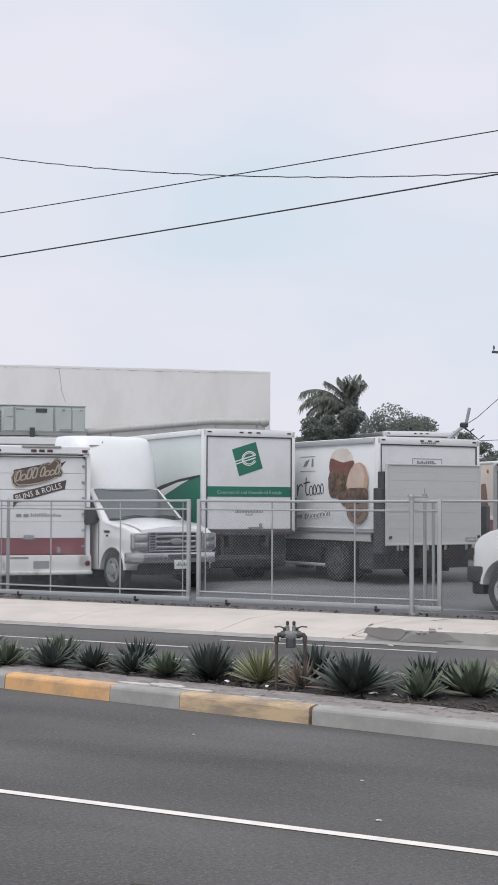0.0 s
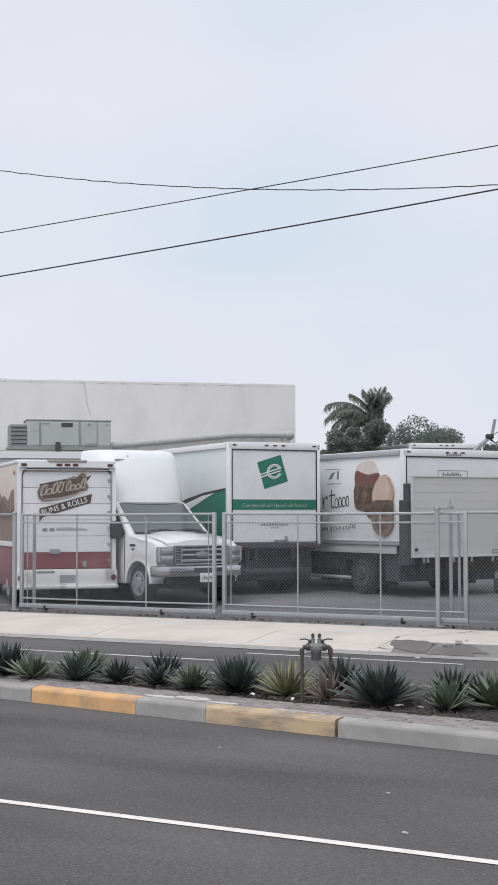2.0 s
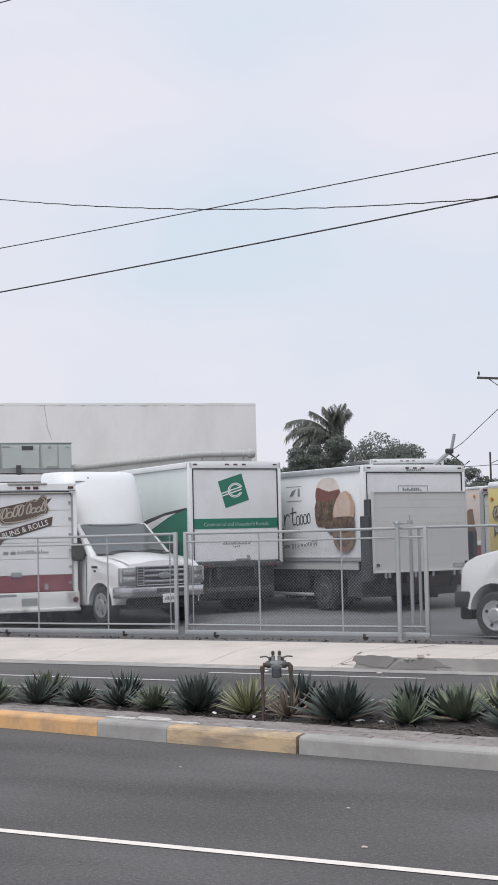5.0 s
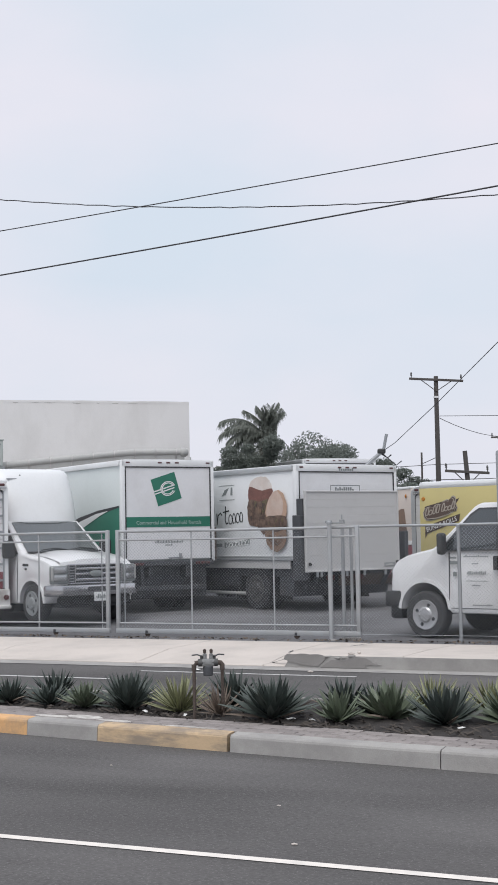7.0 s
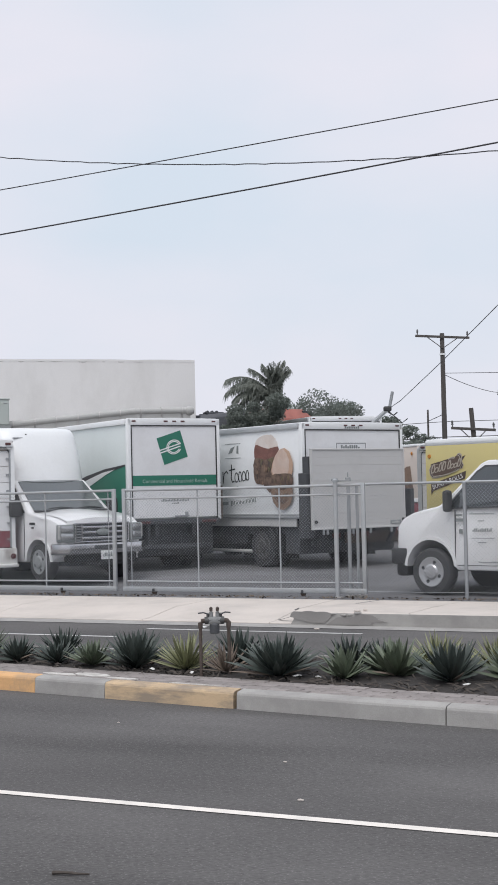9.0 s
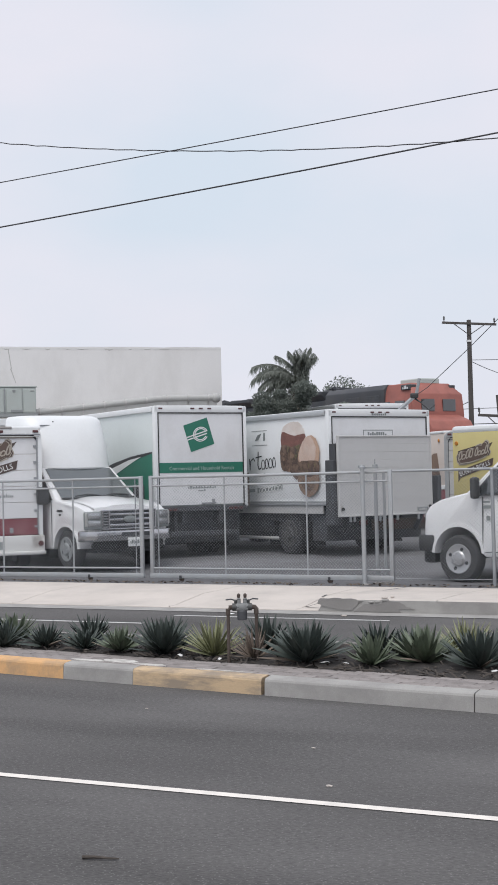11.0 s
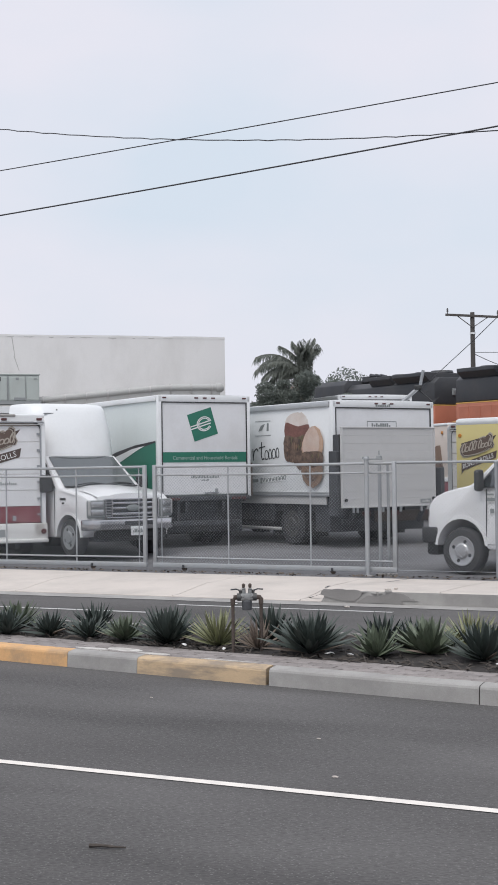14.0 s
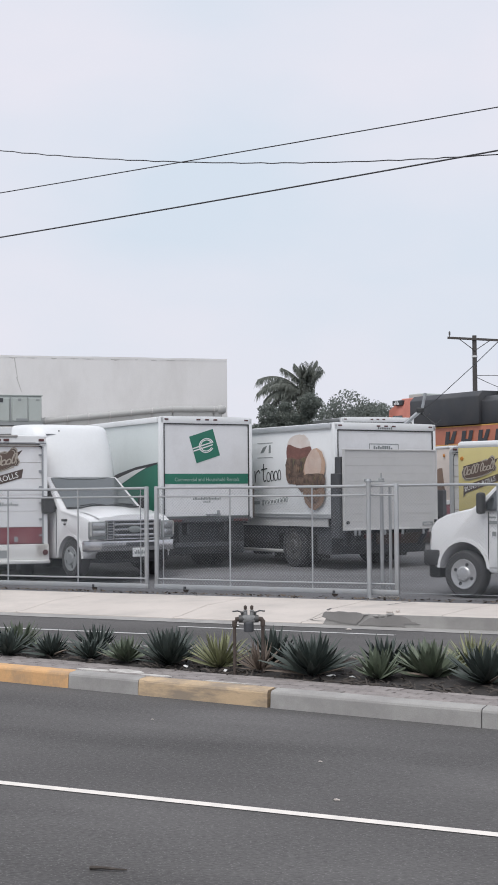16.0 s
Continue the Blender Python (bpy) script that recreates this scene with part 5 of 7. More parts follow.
    bars(bm, cx + 0.1, d0 + 0.72, 0.1, 0.1, 1, y, 0, 2)
    bars(bm, cx + 0.24, d0 + 0.72, 0.1, 0.1, 1, y, 0, 2)
    bars(bm, cx + 0.38, d0 + 0.73, 0.62, 0.07, 15, y, 0.4, 5)
    tagged(part("small_print", bm, GREY_INK, t, "small grey wording"), kind="stuff")
    bm = bmesh.new()
    for x in (W / 2 - 0.4, W / 2 + 0.4):
        box(bm, (x, L / 2, zb - 0.04), (0.09, L, 0.18))
    part("chassis", bm, FRAME_BLACK, t)
    for y in (1.3, L - 0.9):
        for x in (0.16, W - 0.16):
            add_wheel(t, x - 0.0 if x < 1 else x, y, 0.38, 0.24, mid=W / 2)
    bm = bmesh.new()
    prism(bm, [(0.12, 1.35), (W - 0.12, 1.35), (W - 0.16, 2.3), (0.16, 2.3)], "y", L + 0.055, L + 0.07)
    part("windscreen", bm, SCREEN_GLASS, t)
    bm = bmesh.new()
    prism(bm, [(L + 0.04, 0.4), (L + 0.55, 0.4), (L + 0.55, 1.05), (L + 0.4, 1.2), (L + 0.04, 1.3)], "x", 0.15, W - 0.15, 0.04)
    part("bonnet", bm, TRUCK_WHITE, t, "", True)
    return t


def tuck(z, w, belt, rate):
    """Half width of a body at height z: it leans in above the belt line."""
    return w - max(0.0, z - belt) * rate


def shell(outline, w, belt, rate, bevel=0.035, nose=None):
    """A body from its side outline (y, z), leaning in above the belt and narrowing towards the nose."""
    t = bmesh.new()
    prism(t, outline, "x", -w, w, bevel)
    for v in t.verts:
        k = tuck(v.co.z, w, belt, rate) / w
        if nose and v.co.y > nose[0]:
            k *= 1 - nose[1] * ((v.co.y - nose[0]) / nose[2]) ** 2
        v.co.x *= k
    return t


def on_side(bm, outline, s, w, belt, rate, out=0.008):
    """A pane or panel that lies on the body's side; outline in (y, z)."""
    a = [bm.verts.new((s * (tuck(z, w, belt, rate) + out), y, z)) for y, z in outline]
    b = [bm.verts.new((s * (tuck(z, w, belt, rate) - 0.02), y, z)) for y, z in outline]
    bm.faces.new(a), bm.faces.new(b[::-1])
    for i in range(len(a)):
        j = (i + 1) % len(a)
        bm.faces.new((a[i], a[j], b[j], b[i]))
    return bm


def slope_pane(bm, y0, z0, x0, y1, z1, x1, out=0.01):
    """A pane on a sloping front, from the base line to the top line."""
    n = Vector((0, z1 - z0, y0 - y1)).normalized() * out
    q = [Vector((-x0, y0, z0)), Vector((x0, y0, z0)), Vector((x1, y1, z1)), Vector((-x1, y1, z1))]
    a, b = [bm.verts.new(p + n) for p in q], [bm.verts.new(p - n) for p in q]
    bm.faces.new(a), bm.faces.new(b[::-1])
    for i in range(4):
        j = (i + 1) % 4
        bm.faces.new((a[i], b[i], b[j], a[j]))
    return bm


def arch(y, r, n=10):
    return [(y + r * math.cos(a), 0.37 + r * math.sin(a)) for a in np.linspace(0, math.pi, n)]


def high_roof_cutaway():
    """White cutaway truck that faces the road, with a tall rounded cap over the cab."""
    v = thing("cutaway_truck", place(-15.13, 23.69, -115.9), "white cutaway truck with a tall rounded roof cap and silver grille", "truck")
    w, belt, rate = 0.98, 1.22, 0.2
    outline = [(0.72, 0.5), (0.52, 0.42)] + arch(0, 0.46, 14) + [(-0.55, 0.36), (-1.75, 0.36), (-1.75, 1.98), (-1.2, 1.98), (-0.4, 1.335), (0.1, 1.27), (0.45, 1.2), (0.64, 1.12), (0.72, 1.02), (0.74, 0.8)]
    part("cab_body", shell(outline, w, belt, rate, 0.045, (0.05, 0.1, 0.7)), CAR_WHITE, v, "", True)
    # bonnet with a raised middle
    bm = bmesh.new()
    rows = []
    for k in range(9):
        f = k / 8
        yy = -0.4 + 1.1 * f
        zz = 1.345 - 0.05 * f - 0.11 * f ** 3
        half = 0.84 - 0.12 * f
        rows.append([bm.verts.new((half * u, yy - 0.05 * abs(u) ** 2.5 * f, zz + 0.045 * (1 - abs(u) ** 3) - (0.02 if 0.55 < abs(u) < 0.7 else 0) - 0.03 * abs(u))) for u in np.linspace(-1, 1, 13)])
    rows.append([bm.verts.new((q.co.x, q.co.y + 0.012, 1.1)) for q in rows[-1]])
    for a, b in zip(rows, rows[1:]):
        for k in range(12):
            bm.faces.new((a[k], a[k + 1], b[k + 1], b[k]))
    part("bonnet", bm, CAR_WHITE, v, "", True)
    bm = bmesh.new()
    slope_pane(bm, -0.4, 1.36, 0.82, -1.15, 1.95, 0.75)
    screen = part("windscreen", bm, SCREEN_GLASS, v)
    for x in (-0.45, 0.2):
        bm = bmesh.new()
        tube(bm, [(x + 0.33, -0.37, 1.395), (x, -0.44, 1.43), (x - 0.3, -0.42, 1.4)], 0.012, 6)
        part("wiper", bm, BLACK_PLASTIC, screen)
    bm = bmesh.new()
    box(bm, (0, -0.36, 1.36), (1.66, 0.08, 0.03), 0, 0.01)
    part("cowl", bm, BLACK_PLASTIC, screen)
    for s in (-1, 1):
        bm = bmesh.new()
        on_side(bm, [(-0.52, 1.33), (-1.6, 1.33), (-1.6, 1.88), (-1.2, 1.88), (-1.06, 1.82)], s, w, belt, rate, 0.012)
        part("side_window", bm, GLASS, v)
        bm = bmesh.new()
        box(bm, (s * 1.12, -0.62, 1.42), (0.24, 0.14, 0.34), 0, 0.045)
        tube(bm, [(s * 0.9, -0.65, 1.3), (s * 1.1, -0.62, 1.32)], 0.025, 6)
        part("mirror", bm, BLACK_PLASTIC, v, "", True)
        bm = bmesh.new()
        prism(bm, [(-0.52, 0.42), (-0.525, 1.3), (-0.535, 1.3), (-0.53, 0.42)], "x", s * 0.975, s * 0.984)
        part("door_gap", bm, FRAME_BLACK, v)
        # headlamp: dark surround, two bright chambers, amber corner
        turn = Matrix.Translation((s * 0.79, 0.71, 0.93)) @ Matrix.Rotation(s * -0.3, 4, "Z")
        bm = bmesh.new()
        box(bm, (0, 0, 0), (0.34, 0.12, 0.34), 0, 0.03, turn)
        lamp = part("headlamp", bm, GREY_INK, v, "", True)
        for z, h, mat in ((0.085, 0.13, LAMP_GLASS), (-0.06, 0.12, LAMP_GLASS)):
            bm = bmesh.new()
            box(bm, (-s * 0.02, 0.06, z), (0.26, 0.03, h), 0, 0.02, turn)
            part("lens", bm, mat, lamp, "", True)
        bm = bmesh.new()
        box(bm, (s * 0.135, 0.055, 0.02), (0.05, 0.035, 0.27), 0, 0.012, turn)
        part("indicator", bm, HUB, lamp)
        add_wheel(v, s * 0.84, 0, 0.38, 0.24, AC_DARK)
        add_wheel(v, s * 0.8, -3.4, 0.38, 0.24, HUB, True)
        bm = bmesh.new()
        ring = [(0.5 * math.cos(a), 0.37 + 0.5 * math.sin(a)) for a in np.linspace(0.05, math.pi - 0.05, 14)]
        inner = [(0.45 * math.cos(a), 0.37 + 0.45 * math.sin(a)) for a in np.linspace(math.pi - 0.05, 0.05, 14)]
        on_side(bm, ring + inner, s, w * 0.985, belt, rate, 0.02)
        part("wheel_arch", bm, CAR_WHITE, v, "", True)
        bm = bmesh.new()
        box(bm, (s * 0.975, -0.22, 1.12), (0.02, 0.2, 0.045), 0, 0.004)
        box(bm, (s * 0.975, -0.2, 1.04), (0.02, 0.08, 0.035), 0, 0.004)
        part("fender_badge", bm, BLACK_PLASTIC, v)
    bm = bmesh.new()
    box(bm, (0, 0.72, 0.93), (1.22, 0.08, 0.37), 0, 0.02)
    grille = part("grille", bm, FRAME_BLACK, v, "black grille with chrome bars")
    for z in (0.83, 0.935, 1.035):
        bm = bmesh.new()
        box(bm, (0, 0.765, z), (0.9, 0.04, 0.05), 0, 0.014)
        part("grille_bar", bm, CHROME, grille)
    bm = bmesh.new()
    for x in (-0.6, -0.46, 0.46, 0.6):
        box(bm, (x, 0.76, 0.93), (0.035, 0.05, 0.37), 0, 0.012)
    for z in (0.755, 1.11):
        box(bm, (0, 0.76, z), (1.24, 0.05, 0.035), 0, 0.012)
    part("grille_frame", bm, CHROME, grille)
    for x in (-0.53, 0.53):
        bm = bmesh.new()
        for z in np.linspace(0.8, 1.06, 6):
            box(bm, (x, 0.765, z), (0.09, 0.02, 0.018))
        part("side_louvre", bm, GALV, grille)
    bm = bmesh.new()
    lathe(bm, [(0.12, 0.0), (0.11, 0.02), (0.04, 0.03)], (0, 0, 0), "y", 18)
    bmesh.ops.scale(bm, vec=(1.25, 1, 0.55), verts=bm.verts)
    bmesh.ops.translate(bm, vec=(0, 0.79, 0.94), verts=bm.verts)
    part("badge", bm, GREY_INK, grille, "plain oval badge")
    bm = bmesh.new()
    prism(bm, [(-1.0, 0.5), (-0.96, 0.7), (-0.8, 0.83), (0.8, 0.83), (0.96, 0.7), (1.0, 0.5), (1.02, 0.56), (0.98, 0.76), (0.82, 0.91), (-0.82, 0.91), (-0.98, 0.76), (-1.02, 0.56)], "z", 0.53, 0.73, 0.02)
    part("front_bumper", bm, CHROME, v, "chrome front bumper", True)
    bm = bmesh.new()
    box(bm, (0, 0.7, 0.45), (1.6, 0.16, 0.17), 0, 0.05)
    part("air_dam", bm, BLACK_PLASTIC, v, "black lower valance", True)
    bm = bmesh.new()
    box(bm, (-0.1, 0.912, 0.655), (0.72, 0.02, 0.08), 0, 0.01)
    part("bumper_slot", bm, FRAME_BLACK, v)
    bm = bmesh.new()
    box(bm, (-0.03, 0.92, 0.5), (0.32, 0.015, 0.17), 0, 0.006)
    plate = part("number_plate", bm, WHITE_DECAL, v, "white number plate")
    bm = bmesh.new()
    bars(bm, -0.12, -0.03, 0.24, 0.07, 7, 0, 0.35, 3)
    tagged(part("plate_bars", bm, GREY_INK, plate, m=Matrix.Translation((-0.03, 0.932, 0.5)) @ Matrix.Rotation(math.pi, 4, "Z")), kind="stuff")
    # cap: plan outline with a rounded front, drawn in towards the top
    bm = bmesh.new()
    rings = []
    for z, f, half in ((1.9, -1.14, 0.9), (1.97, -1.1, 0.92), (2.1, -1.13, 0.93), (2.5, -1.26, 0.95), (2.86, -1.42, 0.95), (2.97, -1.48, 0.94), (3.03, -1.55, 0.92), (3.06, -1.66, 0.88), (3.065, -1.9, 0.8)):
        ring = [bm.verts.new((-half, -2.45, z))]
        for a in np.linspace(-math.pi / 2, math.pi / 2, 21):
            sx, cy = math.sin(a), math.cos(a)
            ring.append(bm.verts.new((half * math.copysign(abs(sx) ** 0.6, sx), f - 0.55 * (1 - cy ** 0.7), z)))
        ring.append(bm.verts.new((half, -2.45, z)))
        rings.append(ring)
    for a, b in zip(rings, rings[1:]):
        for k in range(len(a)):
            kk = (k + 1) % len(a)
            bm.faces.new((a[k], a[kk], b[kk], b[k]))
    bm.faces.new(rings[-1]), bm.faces.new(rings[0][::-1])
    box(bm, (0, -3.6, 1.28), (1.9, 3.6, 1.3), 0, 0.03)
    part("box_body", bm, TRUCK_WHITE, v, "white fibreglass body with a rounded cap", True)
    bm = bmesh.new()
    for x in (0.62, 0.5, 0.38, -0.62):
        box(bm, (x, -1.46 - 0.42 * abs(x) ** 3, 2.92), (0.035, 0.05, 0.03), 0, 0.008)
    tagged(part("marker_lamps", bm, BLACK_PLASTIC, v), kind="stuff")
    bm = bmesh.new()
    box(bm, (0.5, -1.46, 2.85), (0.36, 0.05, 0.018), 0, 0.006)
    part("cap_trim", bm, GALV, v)
    bm = bmesh.new()
    for x in (-0.4, 0.4):
        box(bm, (x, -2.6, 0.5), (0.1, 6, 0.2))
    box(bm, (0, 0.15, 0.45), (1.35, 1.0, 0.3))
    part("chassis", bm, FRAME_BLACK, v)
    return v


def blue_box_van():
    """White cutaway van cab with a navy box body close behind the fence."""
    v = thing("cutaway_van", place(-7.07, 22.85, 75), "white cutaway van with navy blue box body and black bumper", "van")
    w, belt, rate = 0.99, 1.28, 0.17
    outline = [(0.68, 0.5), (0.58, 0.4), (0.5, 0.4)] + arch(0, 0.45, 16) + [(-0.5, 0.33), (-1.5, 0.33), (-1.5, 2.03), (-1.3, 2.08), (-1.02, 2.08), (-0.9, 2.03), (-0.5, 1.66), (-0.16, 1.36), (0.1, 1.31), (0.35, 1.25), (0.55, 1.16), (0.66, 1.02), (0.69, 0.82)]
    part("cab_body", shell(outline, w, belt, rate, 0.04, (0.2, 0.08, 0.64)), CAR_WHITE, v, "", True)
    bm = bmesh.new()
    slope_pane(bm, -0.22, 1.42, 0.84, -0.86, 2.0, 0.74)
    part("windscreen", bm, SCREEN_GLASS, v)
    for s in (-1, 1):
        bm = bmesh.new()
        on_side(bm, [(-0.36, 1.33), (-1.34, 1.35), (-1.32, 1.97), (-1.0, 1.97), (-0.86, 1.88), (-0.42, 1.43)], s, w, belt, rate)
        part("side_window", bm, GLASS, v, "dark side window")
        bm = bmesh.new()
        on_side(bm, [(-0.33, 1.31), (-1.37, 1.33), (-1.35, 2.0), (-0.99, 2.0), (-0.84, 1.91), (-0.38, 1.43)], s, w, belt, rate, 0.004)
        part("window_seal", bm, FRAME_BLACK, v)
        for pts in ([(-0.46, 0.42), (-0.47, 1.3), (-0.48, 1.3), (-0.47, 0.42)], [(-1.4, 0.42), (-1.4, 1.3), (-1.41, 1.3), (-1.41, 0.42)], [(-0.46, 0.41), (-1.41, 0.41), (-1.41, 0.42), (-0.46, 0.42)]):
            bm = bmesh.new()
            on_side(bm, pts, s, w, belt, rate, 0.004)
            part("door_gap", bm, FRAME_BLACK, v)
        bm = bmesh.new()
        on_side(bm, [(-1.3, 1.02), (-1.37, 1.02), (-1.37, 1.24), (-1.3, 1.24)], s, w, belt, rate, 0.03)
        part("door_handle", bm, BLACK_PLASTIC, v)
        bm = bmesh.new()
        box(bm, (s * 1.08, -0.4, 1.44), (0.17, 0.12, 0.35), 0, 0.05)
        tube(bm, [(s * 0.95, -0.36, 1.34), (s * 1.08, -0.36, 1.36)], 0.035, 6)
        part("mirror", bm, BLACK_PLASTIC, v)
        bm = bmesh.new()
        ring = [(0.5 * math.cos(a), 0.37 + 0.5 * math.sin(a)) for a in np.linspace(0.05, math.pi - 0.05, 14)]
        inner = [(0.45 * math.cos(a), 0.37 + 0.45 * math.sin(a)) for a in np.linspace(math.pi - 0.05, 0.05, 14)]
        on_side(bm, ring + inner, s, w, belt, rate, 0.022)
        part("wheel_arch", bm, CAR_WHITE, v, "", True)
        add_wheel(v, s * 0.87, 0, 0.385, 0.24, BRIGHT_RIM, lift=-0.085)
        add_wheel(v, s * 0.82, -2.9, 0.385, 0.22, HUB, True, lift=-0.085)
        bm = bmesh.new()
        box(bm, (s * 0.78, 0.67, 0.9), (0.3, 0.1, 0.28), s * -0.25, 0.03)
        part("headlamp", bm, LAMP_GLASS, v)
        bm = bmesh.new()
        on_side(bm, [(0.655, 0.74), (0.62, 0.72), (0.615, 0.88), (0.65, 0.95)], s, w * 0.95, belt, rate, 0.01)
        part("side_marker", bm, RED_LENS, v)
    bm = bmesh.new()
    prism(bm, [(-1.0, 0.47), (-0.98, 0.78), (-0.75, 0.92), (0.75, 0.92), (0.98, 0.78), (1.0, 0.47), (0.9, 0.47), (0.85, 0.65), (-0.85, 0.65), (-0.9, 0.47)], "z", 0.42, 0.68, 0.03)
    box(bm, (0, 0.7, 0.32), (1.6, 0.24, 0.22), 0, 0.05)
    part("front_bumper", bm, BLACK_PLASTIC, v, "black front bumper", True)
    bm = bmesh.new()
    box(bm, (0, 0.69, 0.9), (1.15, 0.06, 0.26), 0, 0.02)
    part("grille", bm, BLACK_PLASTIC, v)
    # wording on the driver's door: readable by nobody at this size
    md = Matrix(((0, 1, 0, -0.992), (-1, 0, 0, 0), (0, 0, 1, 0), (0, 0, 0, 1)))
    bm = bmesh.new()
    bars(bm, 0.75, 1.22, 0.46, 0.035, 14, 0, 0.3, 1)
    bars(bm, 0.9, 1.11, 0.12, 0.03, 4, 0, 0.3, 2)
    bars(bm, 0.8, 0.95, 0.36, 0.055, 11, 0, 0.35, 3)
    bars(bm, 0.78, 0.84, 0.42, 0.018, 14, 0, 0.3, 4)
    bars(bm, 0.9, 0.77, 0.15, 0.02, 5, 0, 0.3, 5)
    bars(bm, 0.9, 0.46, 0.36, 0.025, 10, 0, 0.3, 6)
    tagged(part("door_wording", bm, GREY_INK, v, "small grey wording on the door", m=md), kind="stuff")
    bm = bmesh.new()
    flat(bm, [(0.5, 1.2), (0.62, 1.2), (0.62, 1.23), (0.5, 1.23)], -0.004)
    flat(bm, [(0.5, 1.11), (0.68, 1.11), (0.68, 1.16), (0.5, 1.16)], -0.004)
    flat(bm, [(0.55, 0.92), (0.62, 0.92), (0.62, 0.99), (0.55, 0.99)], -0.004)
    part("door_stickers", bm, GREY_INK, v, m=md)
    # roof lamp pod and box
    bm = bmesh.new()
    box(bm, (-0.3, -1.2, 2.1), (0.2, 0.2, 0.08), 0, 0.03)
    part("roof_lamp", bm, BLACK_PLASTIC, v)
    t = bmesh.new()
    box(t, (0, -2.66, 1.635), (2.16, 2.3, 2.39), 0, 0.02)
    part("box_body", t, BLUE_PANEL, v, "navy blue printed box side", True)
    bm = bmesh.new()
    for s in (-1, 1):
        box(bm, (s * 1.06, -1.5, 1.635), (0.1, 0.13, 2.5), 0, 0.045)
        box(bm, (s * 1.075, -2.72, 0.5), (0.03, 2.3, 0.1), 0, 0.01)
        box(bm, (s * 1.06, -2.72, 2.82), (0.08, 2.3, 0.09), 0, 0.02)
    box(bm, (0, -1.59, 2.82), (2.1, 0.14, 0.12), 0, 0.03)
    part("box_trim", bm, GALV, v, "grey aluminium corner trim", True)
    mb = Matrix(((0, 1, 0, -1.082), (-1, 0, 0, 0), (0, 0, 1, 0), (0, 0, 0, 1)))
    bm = bmesh.new()
    flat(bm, [(1.68, 0.56), (3.8, 0.56), (3.8, 0.82), (1.68, 0.84)], -0.002)
    part("yellow_band", bm, ORANGE_BAND, v, "orange-yellow band", m=mb)
    bm = bmesh.new()
    flat(bm, [(1.68, 0.86), (2.1, 0.86), (3.0, 1.05), (3.0, 1.2), (2.2, 1.12), (1.68, 1.08)], -0.004)
    part("red_flash", bm, RED_DECAL, v, "red printed flash", m=mb)
    bm = bmesh.new()
    flat(bm, [(1.7, 0.9), (2.05, 0.9), (2.7, 1.02), (2.7, 1.05), (2.1, 1.0), (1.7, 1.0)], -0.008)
    part("white_flash", bm, WHITE_DECAL, v, m=mb)
    bm = bmesh.new()
    for x in (-0.42, 0.42):
        box(bm, (x, -1.5, 0.38), (0.1, 4.4, 0.16))
    box(bm, (0, 0.1, 0.36), (1.3, 0.8, 0.12))
    part("chassis", bm, FRAME_BLACK, v)
    return v


def yellow_truck():
    """Yellow printed box with a rounded white roof; its side faces the road."""
    ang = -19.9
    v = thing("delivery_truck", place(-10.58, 31.4, ang), "delivery truck with a pale yellow side and rounded white roof", "truck", "bakery delivery trucks")
    L, W, zb, zt = 5.2, 2.1, 0.4, 2.61
    bm = bmesh.new()
    box(bm, (L / 2, W / 2, (zb + zt - 0.12) / 2), (L, W, zt - 0.12 - zb), 0, 0.03)
    part("box_body", bm, YELLOW_PANEL, v, "pale yellow body", True)
    bm = bmesh.new()
    box(bm, (L / 2, W / 2, zt - 0.07), (L + 0.03, W + 0.03, 0.17), 0, 0.07)
    part("roof", bm, TRUCK_WHITE, v, "rounded white roof", True)
    bm = bmesh.new()
    box(bm, (L / 2, W / 2, zb + 0.1), (L + 0.01, W + 0.02, 0.26), 0, 0.02)
    part("lower_skirt", bm, TRUCK_WHITE, v)
    y = -0.002
    script_badge(v, 0.14, zt - 0.72, 1.0, y)
    bm = bmesh.new()
    lathe(bm, [(0.05, 0), (0.04, -0.02)], (0.12, 0, zt - 0.38), "y", 12)
    part("side_lamp", bm, AMBER, v)
    for x in (1.1, 4.2):
        for yy in (0.14, W - 0.14):
            w = thing_wheel(v, x, yy, W)
    bm = bmesh.new()
    for yy in (W / 2 - 0.4, W / 2 + 0.4):
        box(bm, (L / 2, yy, zb - 0.08), (L, 0.1, 0.2))
    part("chassis", bm, FRAME_BLACK, v)
    return v


def thing_wheel(v, x, y, W):
    bm = bmesh.new()
    r, w = 0.38, 0.24
    lathe(bm, [(r * 0.62, -w / 2), (r * 0.92, -w / 2), (r, -w * 0.2), (r, w * 0.2), (r * 0.92, w / 2), (r * 0.62, w / 2)], (x, y, r), "y", 22)
    tyre = part("wheel", bm, RUBBER, v, "", True)
    s = 1 if y > W / 2 else -1
    bm = bmesh.new()
    lathe(bm, [(r * 0.6, s * w * 0.48), (r * 0.3, s * w * 0.3), (r * 0.2, s * w * 0.5), (r * 0.04, s * w * 0.5)], (x, y, r), "y", 18)
    part("rim", bm, HUB, tyre, "", True)
    return tyre


green_logo_truck()
bread_print_truck()
step_van(place(-17.51, 21.54, 48), 1.946, 4.9, 0.334, 2.806, "bakery delivery truck with white roll-up door above red band")
step_van(place(-11.75, 34.3, 44), 2.07, 5.0, 0.3, 2.56, "bakery delivery truck with beige printed side and grey roll-up door", LIFT_GREY, GALV_PAINT)
high_roof_cutaway()
blue_box_van()
yellow_truck()
box_truck(place(-17.08, 39.76, 46), 2.44, 5.4, 1.1, 3.64, "plain white box truck standing behind the others", axle=1.4)


